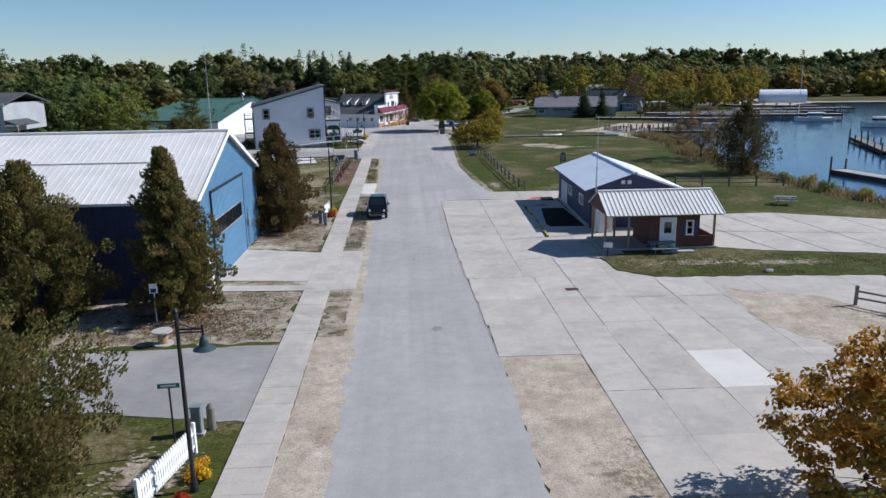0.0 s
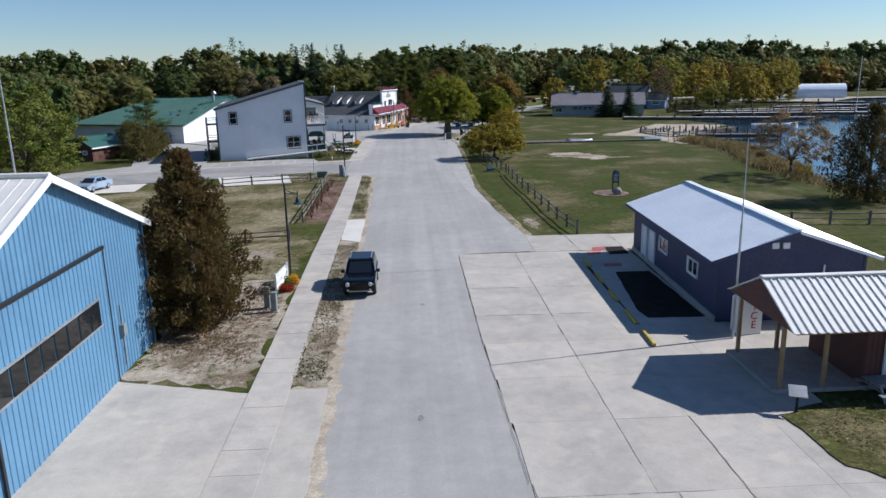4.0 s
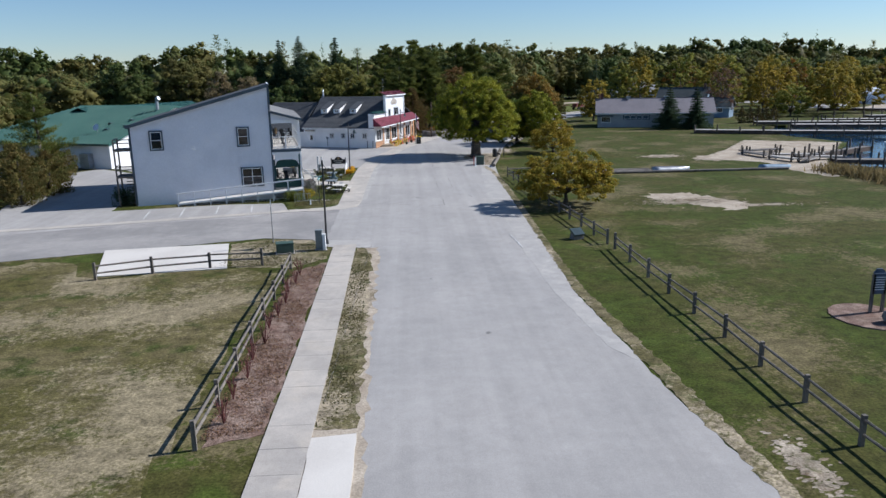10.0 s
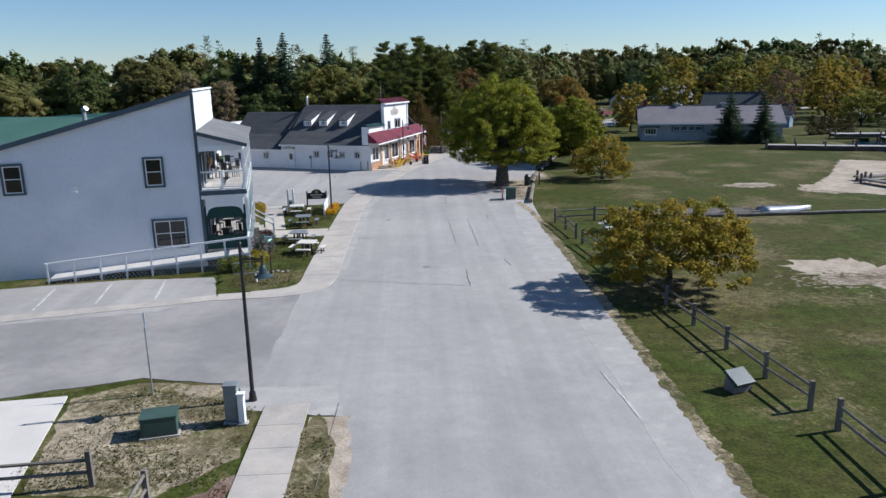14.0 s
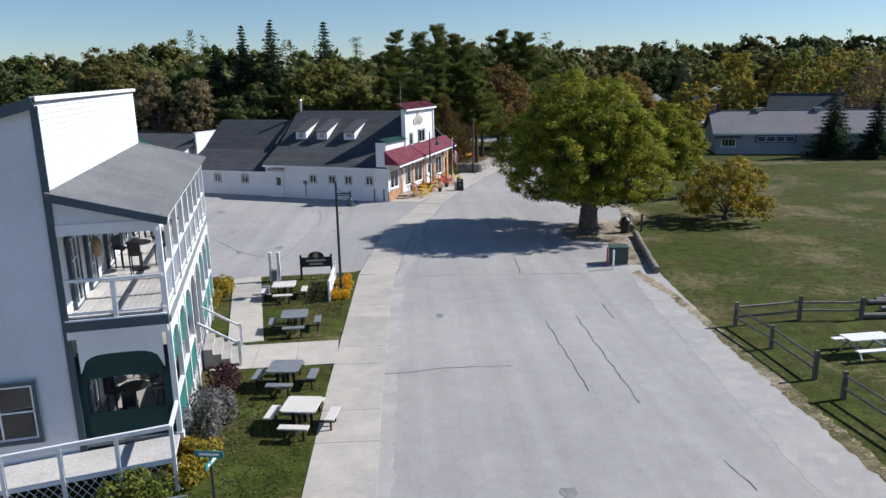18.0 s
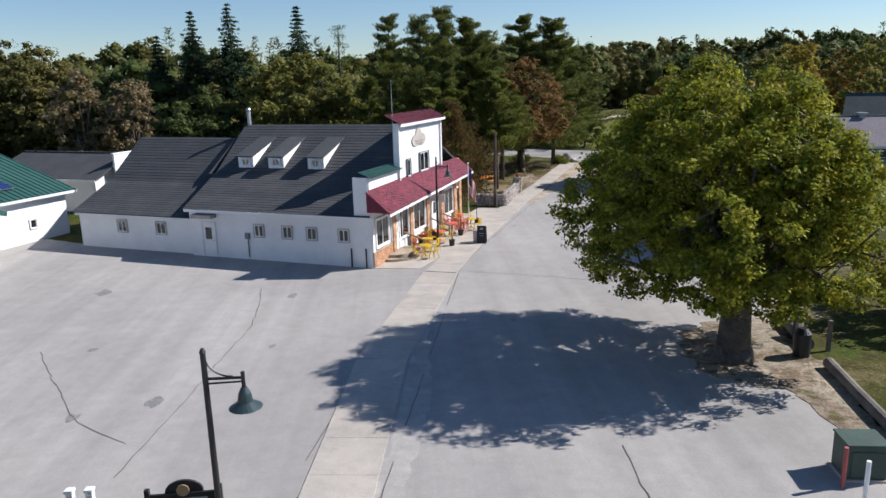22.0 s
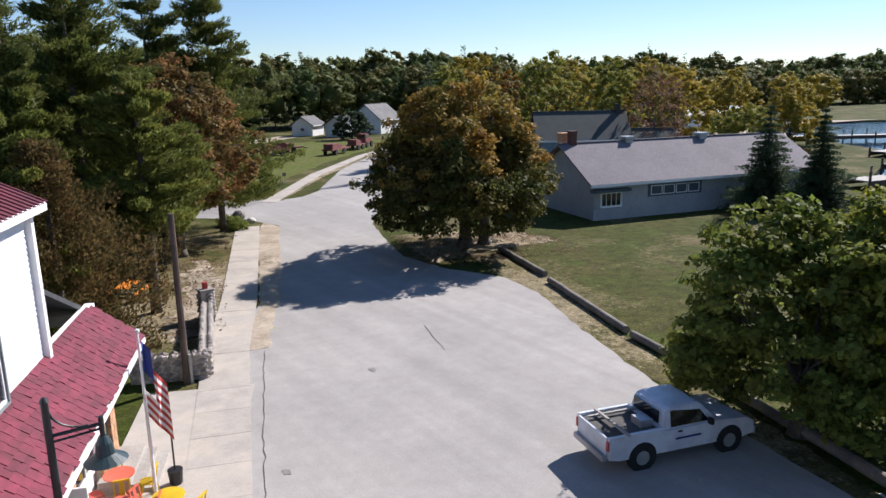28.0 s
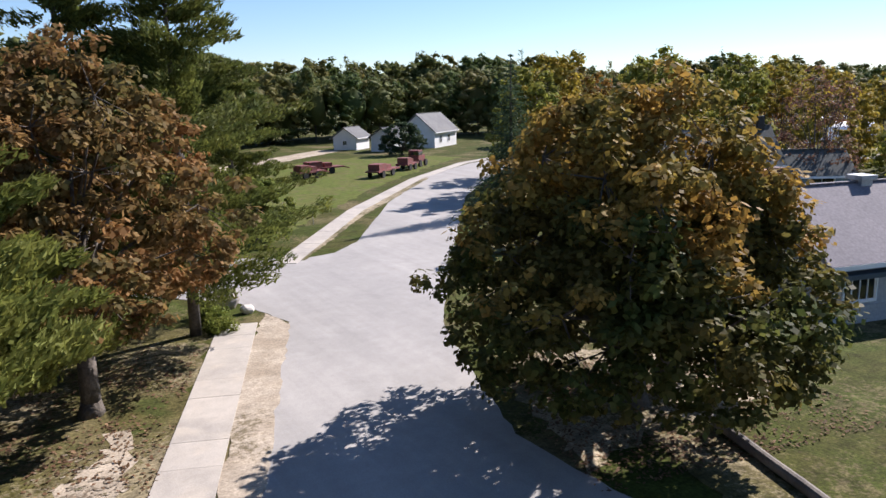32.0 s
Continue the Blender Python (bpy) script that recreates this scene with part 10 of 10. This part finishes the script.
def reeds(line, n, h, seed, label, spread=1.5):
    rng = np.random.default_rng(seed)
    pts = np.array(line, float)
    i = rng.integers(0, len(pts) - 1, n)
    f = rng.uniform(0, 1, (n, 1))
    p = pts[i] * (1 - f) + pts[i + 1] * f + rng.normal(size=(n, 2)) * spread * 0.5
    a = rng.uniform(0, 6.28, n)
    hh = h * rng.uniform(0.45, 1.15, n)
    w = 0.05 * rng.uniform(0.6, 1.6, n)
    lean = rng.normal(size=(n, 2)) * 0.25
    dx, dy = np.cos(a) * w, np.sin(a) * w
    z = np.zeros(n)
    v = np.stack([np.stack([p[:, 0] - dx, p[:, 1] - dy, z], 1), np.stack([p[:, 0] + dx, p[:, 1] + dy, z], 1), np.stack([p[:, 0] + lean[:, 0] + dx * 0.4, p[:, 1] + lean[:, 1] + dy * 0.4, hh], 1), np.stack([p[:, 0] + lean[:, 0] - dx * 0.4, p[:, 1] + lean[:, 1] - dy * 0.4, hh], 1)], 1).reshape(-1, 3)
    return tagged(mesh_np("reeds", v, np.arange(4 * n).reshape(-1, 4), REED), label, "reeds", kind="stuff")


reeds([(44.5, 104), (45, 110), (48.5, 124), (48.5, 131), (46.5, 139)], 9000, 0.85, 5, "tan reeds along the water's edge", 2.2)
reeds([(46, 30), (46.2, 48), (45.0, 66), (43.6, 80), (43.2, 97), (44.5, 104)], 3500, 0.6, 6, "rough tan grass along the water's edge", 1.6)
for k, (x, y, hh) in enumerate(((44.2, 71, 1.3), (44.0, 74.5, 1.5), (43.4, 78, 1.2), (45.2, 66, 1.3), (45.6, 60, 1.1), (44.2, 100, 1.6))):
    clump("shrub", x, y, 1.3, 1.3, hh, LEAF_GOLD if k % 2 else LEAF_GREEN, "wild shrub at the water's edge", 1100, 0.13, 700 + k, "shrub")


# ---- far houses and machinery ----
plain_house("white_cottage", 79, 316, -55, 7.5, 11, 3.4, 6.6, WHITE, GREYSHINGLE, "white cottage with grey gable roof by the road bend", (("e", 3, 1.0, 1.0, 1.3), ("e", 7, 1.0, 1.0, 1.3), ("s", 0, 1.0, 0.9, 1.2)))
plain_house("white_shed", 66, 322, -50, 5, 6, 2.6, 4.3, WHITE, GREYSHINGLE, "small white shed on the lawn", (("s", 0, 1.0, 0.9, 0.8),))
plain_house("white_wing", 69.5, 312.5, -55, 5, 7, 2.8, 4.4, WHITE, SHINGLE, "low white wing beside the cottage", ())
put("chimney", boxes((0, 0.8, 4.9, 0.55, 0.55, 1.5), (0, 0.8, 6.4, 0.64, 0.64, 0.1)), REDWOOD, rest, "square brick chimney stack")
blue = plain_house("blue_house", 62.2, 239.9, -125, 8, 11, 3.6, 6.6, BLUESIDE, SLATEGREEN, "blue-grey house behind the restaurant", (("e", 3, 1.6, 1.0, 1.2), ("e", 7, 1.6, 1.0, 1.2)))
put("chimney", boxes((0.3, 10.4, 6.2, 0.6, 0.6, 1.4)), BLACK, blue, "dark square chimney on the ridge")
plain_house("blue_wing", 70.6, 231.0, -125, 5, 5, 2.6, 4.4, BLUESIDE, SLATEGREEN, "blue-grey wing behind the restaurant", (("e", 2.5, 1.2, 2.2, 1.0),))
plain_house("white_church", 205, 372, 20, 14, 22, 5, 9.5, WHITE, GREYSHINGLE, "white building with cupola on the far shore", (("w", 8, 1.5, 1.5, 1.8), ("w", 14, 1.5, 1.5, 1.8)))
t = thing("cupola", (203, 376, 9.0), "white cupola on the far building", "cupola")
put("drum", boxes((0, 0, 0, 3, 3, 2.6)), WHITE, t)
bm = bmesh.new()
rod(bm, (0, 0, 2.6), (0, 0, 4.4), 2.2, 0.1, 4)
put("cap", bm, GREYSHINGLE, t)
plain_house("boathouse", 122, 284, 60, 6, 8, 3.0, 5.0, BLUESIDE, SHINGLE, "small grey boathouse near the docks", (("s", 0, 1, 1.2, 1.0),))
plain_house("far_house", 230, 335, 10, 12, 14, 4, 7.2, REDWOOD, GREYSHINGLE, "dark house on the far shore", ())


def stilt_house():
    t = thing("stilt_house", (-36.4, 71, 0.1), "grey-blue house raised on tall posts among the trees", "house")
    put("wall", boxes((-6.5, 4, 7.4, 13, 8, 2.65)), GREYSIDE, t)
    bm = bmesh.new()
    slab(bm, [(0.4, -0.5, 10.02), (0.4, 4, 11.0), (-13.4, 4, 11.0), (-13.4, -0.5, 10.02)], 0.12)
    slab(bm, [(0.4, 8.5, 10.02), (0.4, 4, 11.0), (-13.4, 4, 11.0), (-13.4, 8.5, 10.02)], 0.12)
    put("roof", bm, SHINGLE, t)
    put("eave_board", boxes((-6.5, -0.53, 9.88, 13.8, 0.06, 0.16)), WHITE, t)
    for k in range(7):
        window(t, at(-0.75 - 0.98 * k, -0.02, 8.85, 0), 0.36, 0.95, WHITE, 1, 1, 0.07)
        put("stilt", boxes((-0.3 - 2 * k, 0.2, 0, 0.18, 0.18, 7.4)), TANWOOD, t)
    bm = bmesh.new()
    slab(bm, [(0.1, -0.2, 8.5), (1.25, -0.2, 8.05), (1.25, 4, 8.05), (0.1, 4, 8.5)], 0.1)
    put("porch_roof", bm, SHINGLE, t)
    put("porch_fascia", boxes((0.68, -0.24, 7.93, 1.2, 0.06, 0.12)), WHITE, t)
    for x in (0.35, 1.15):
        put("porch_post", boxes((x, -0.1, 0, 0.14, 0.14, 7.95)), TANWOOD, t)


stilt_house()


def quonset():
    t = thing("quonset_hut", (150, 268, 0, 0, 0, 66), "pale arched metal storage hut on the far shore", "storage hut")
    bm = bmesh.new()
    n = 14
    for k in range(n):
        a0, a1 = math.pi * k / n, math.pi * (k + 1) / n
        p = [(5.5 * math.cos(a0), 4.6 * math.sin(a0)), (5.5 * math.cos(a1), 4.6 * math.sin(a1))]
        face(bm, (p[0][0], 0, p[0][1]), (p[0][0], 16, p[0][1]), (p[1][0], 16, p[1][1]), (p[1][0], 0, p[1][1]))
    put("arched_shell", bm, GALV, t)
    for y in (0.02, 15.98):
        bm = bmesh.new()
        slab(bm, [(5.4 * math.cos(math.pi * k / n), y, 4.5 * math.sin(math.pi * k / n) + 0.01) for k in range(n + 1)], 0.1)
        put("end_wall", bm, GALV, t)


quonset()
sheet("far_road", [(100, 262), (124, 274), (200, 362), (206, 358), (132, 270), (112, 256)], 0.03, ASPHALT, "far road curving up the shore", "road", amp=0.1, step=2)
sheet("far_beach", [(120, 234), (150, 262), (190, 256), (176, 266), (140, 272), (112, 244)], 0.02, SAND, "pale sandy lot at the harbour", "beach", amp=0.5, step=2, seed=74)
sheet("yard_drive", [(22, 290), (62, 326), (66, 322), (24, 284)], 0.02, SAND, "pale drive behind the lawn", "driveway", amp=0.2, step=1, seed=75)


def trailer(x, y, turn, L, label):
    t = thing("farm_trailer", (x, y, 0, 0, 0, turn), label, "farm machine")
    put("bed", boxes((0, 0, 0.75, L, 1.9, 0.2)), MACHINE, t)
    put("load", boxes((-L * 0.25, 0, 0.95, L * 0.35, 1.6, 0.8), (L * 0.1, 0.1, 0.95, L * 0.2, 1.4, 0.55)), MACHINE, t)
    bm = bmesh.new()
    bar(bm, (L / 2, 0, 0.8), (L / 2 + 1.4, 0, 0.5), 0.12, 0.12)
    put("drawbar", bm, MACHINE, t)
    for sx in (-0.3, 0.15):
        for sy in (-0.95, 0.95):
            bm = bmesh.new()
            rod(bm, (sx * L, sy - 0.12, 0.45), (sx * L, sy + 0.12, 0.45), 0.45, 0.45, 14)
            put("wheel", bm, TYRE, t)


trailer(50.5, 274.5, 38, 6.5, "old red farm trailer loaded with rusty parts")
trailer(57.0, 279.8, 38, 4.0, "old rusty farm wagon beside the road")
trailer(45.5, 283, 10, 6.0, "rusty red implement on the lawn")
trailer(42, 279, 20, 4.5, "rusty red implement on the lawn")
t = thing("farm_tractor", (60.5, 283.2, 0, 0, 0, 38), "old red farm truck cab beside the road", "farm machine")
put("hood", boxes((0.9, 0, 0.7, 1.6, 1.1, 0.9)), MACHINE, t)
put("cab", boxes((-0.6, 0, 0.7, 1.4, 1.6, 1.7)), MACHINE, t)
put("cab_glass", boxes((-0.6, 0, 1.7, 1.45, 1.64, 0.5)), GLASS, t)
for sx in (-0.9, 1.2):
    for sy in (-0.85, 0.85):
        bm = bmesh.new()
        rod(bm, (sx, sy - 0.15, 0.5), (sx, sy + 0.15, 0.5), 0.5, 0.5, 14)
        put("wheel", bm, TYRE, t)
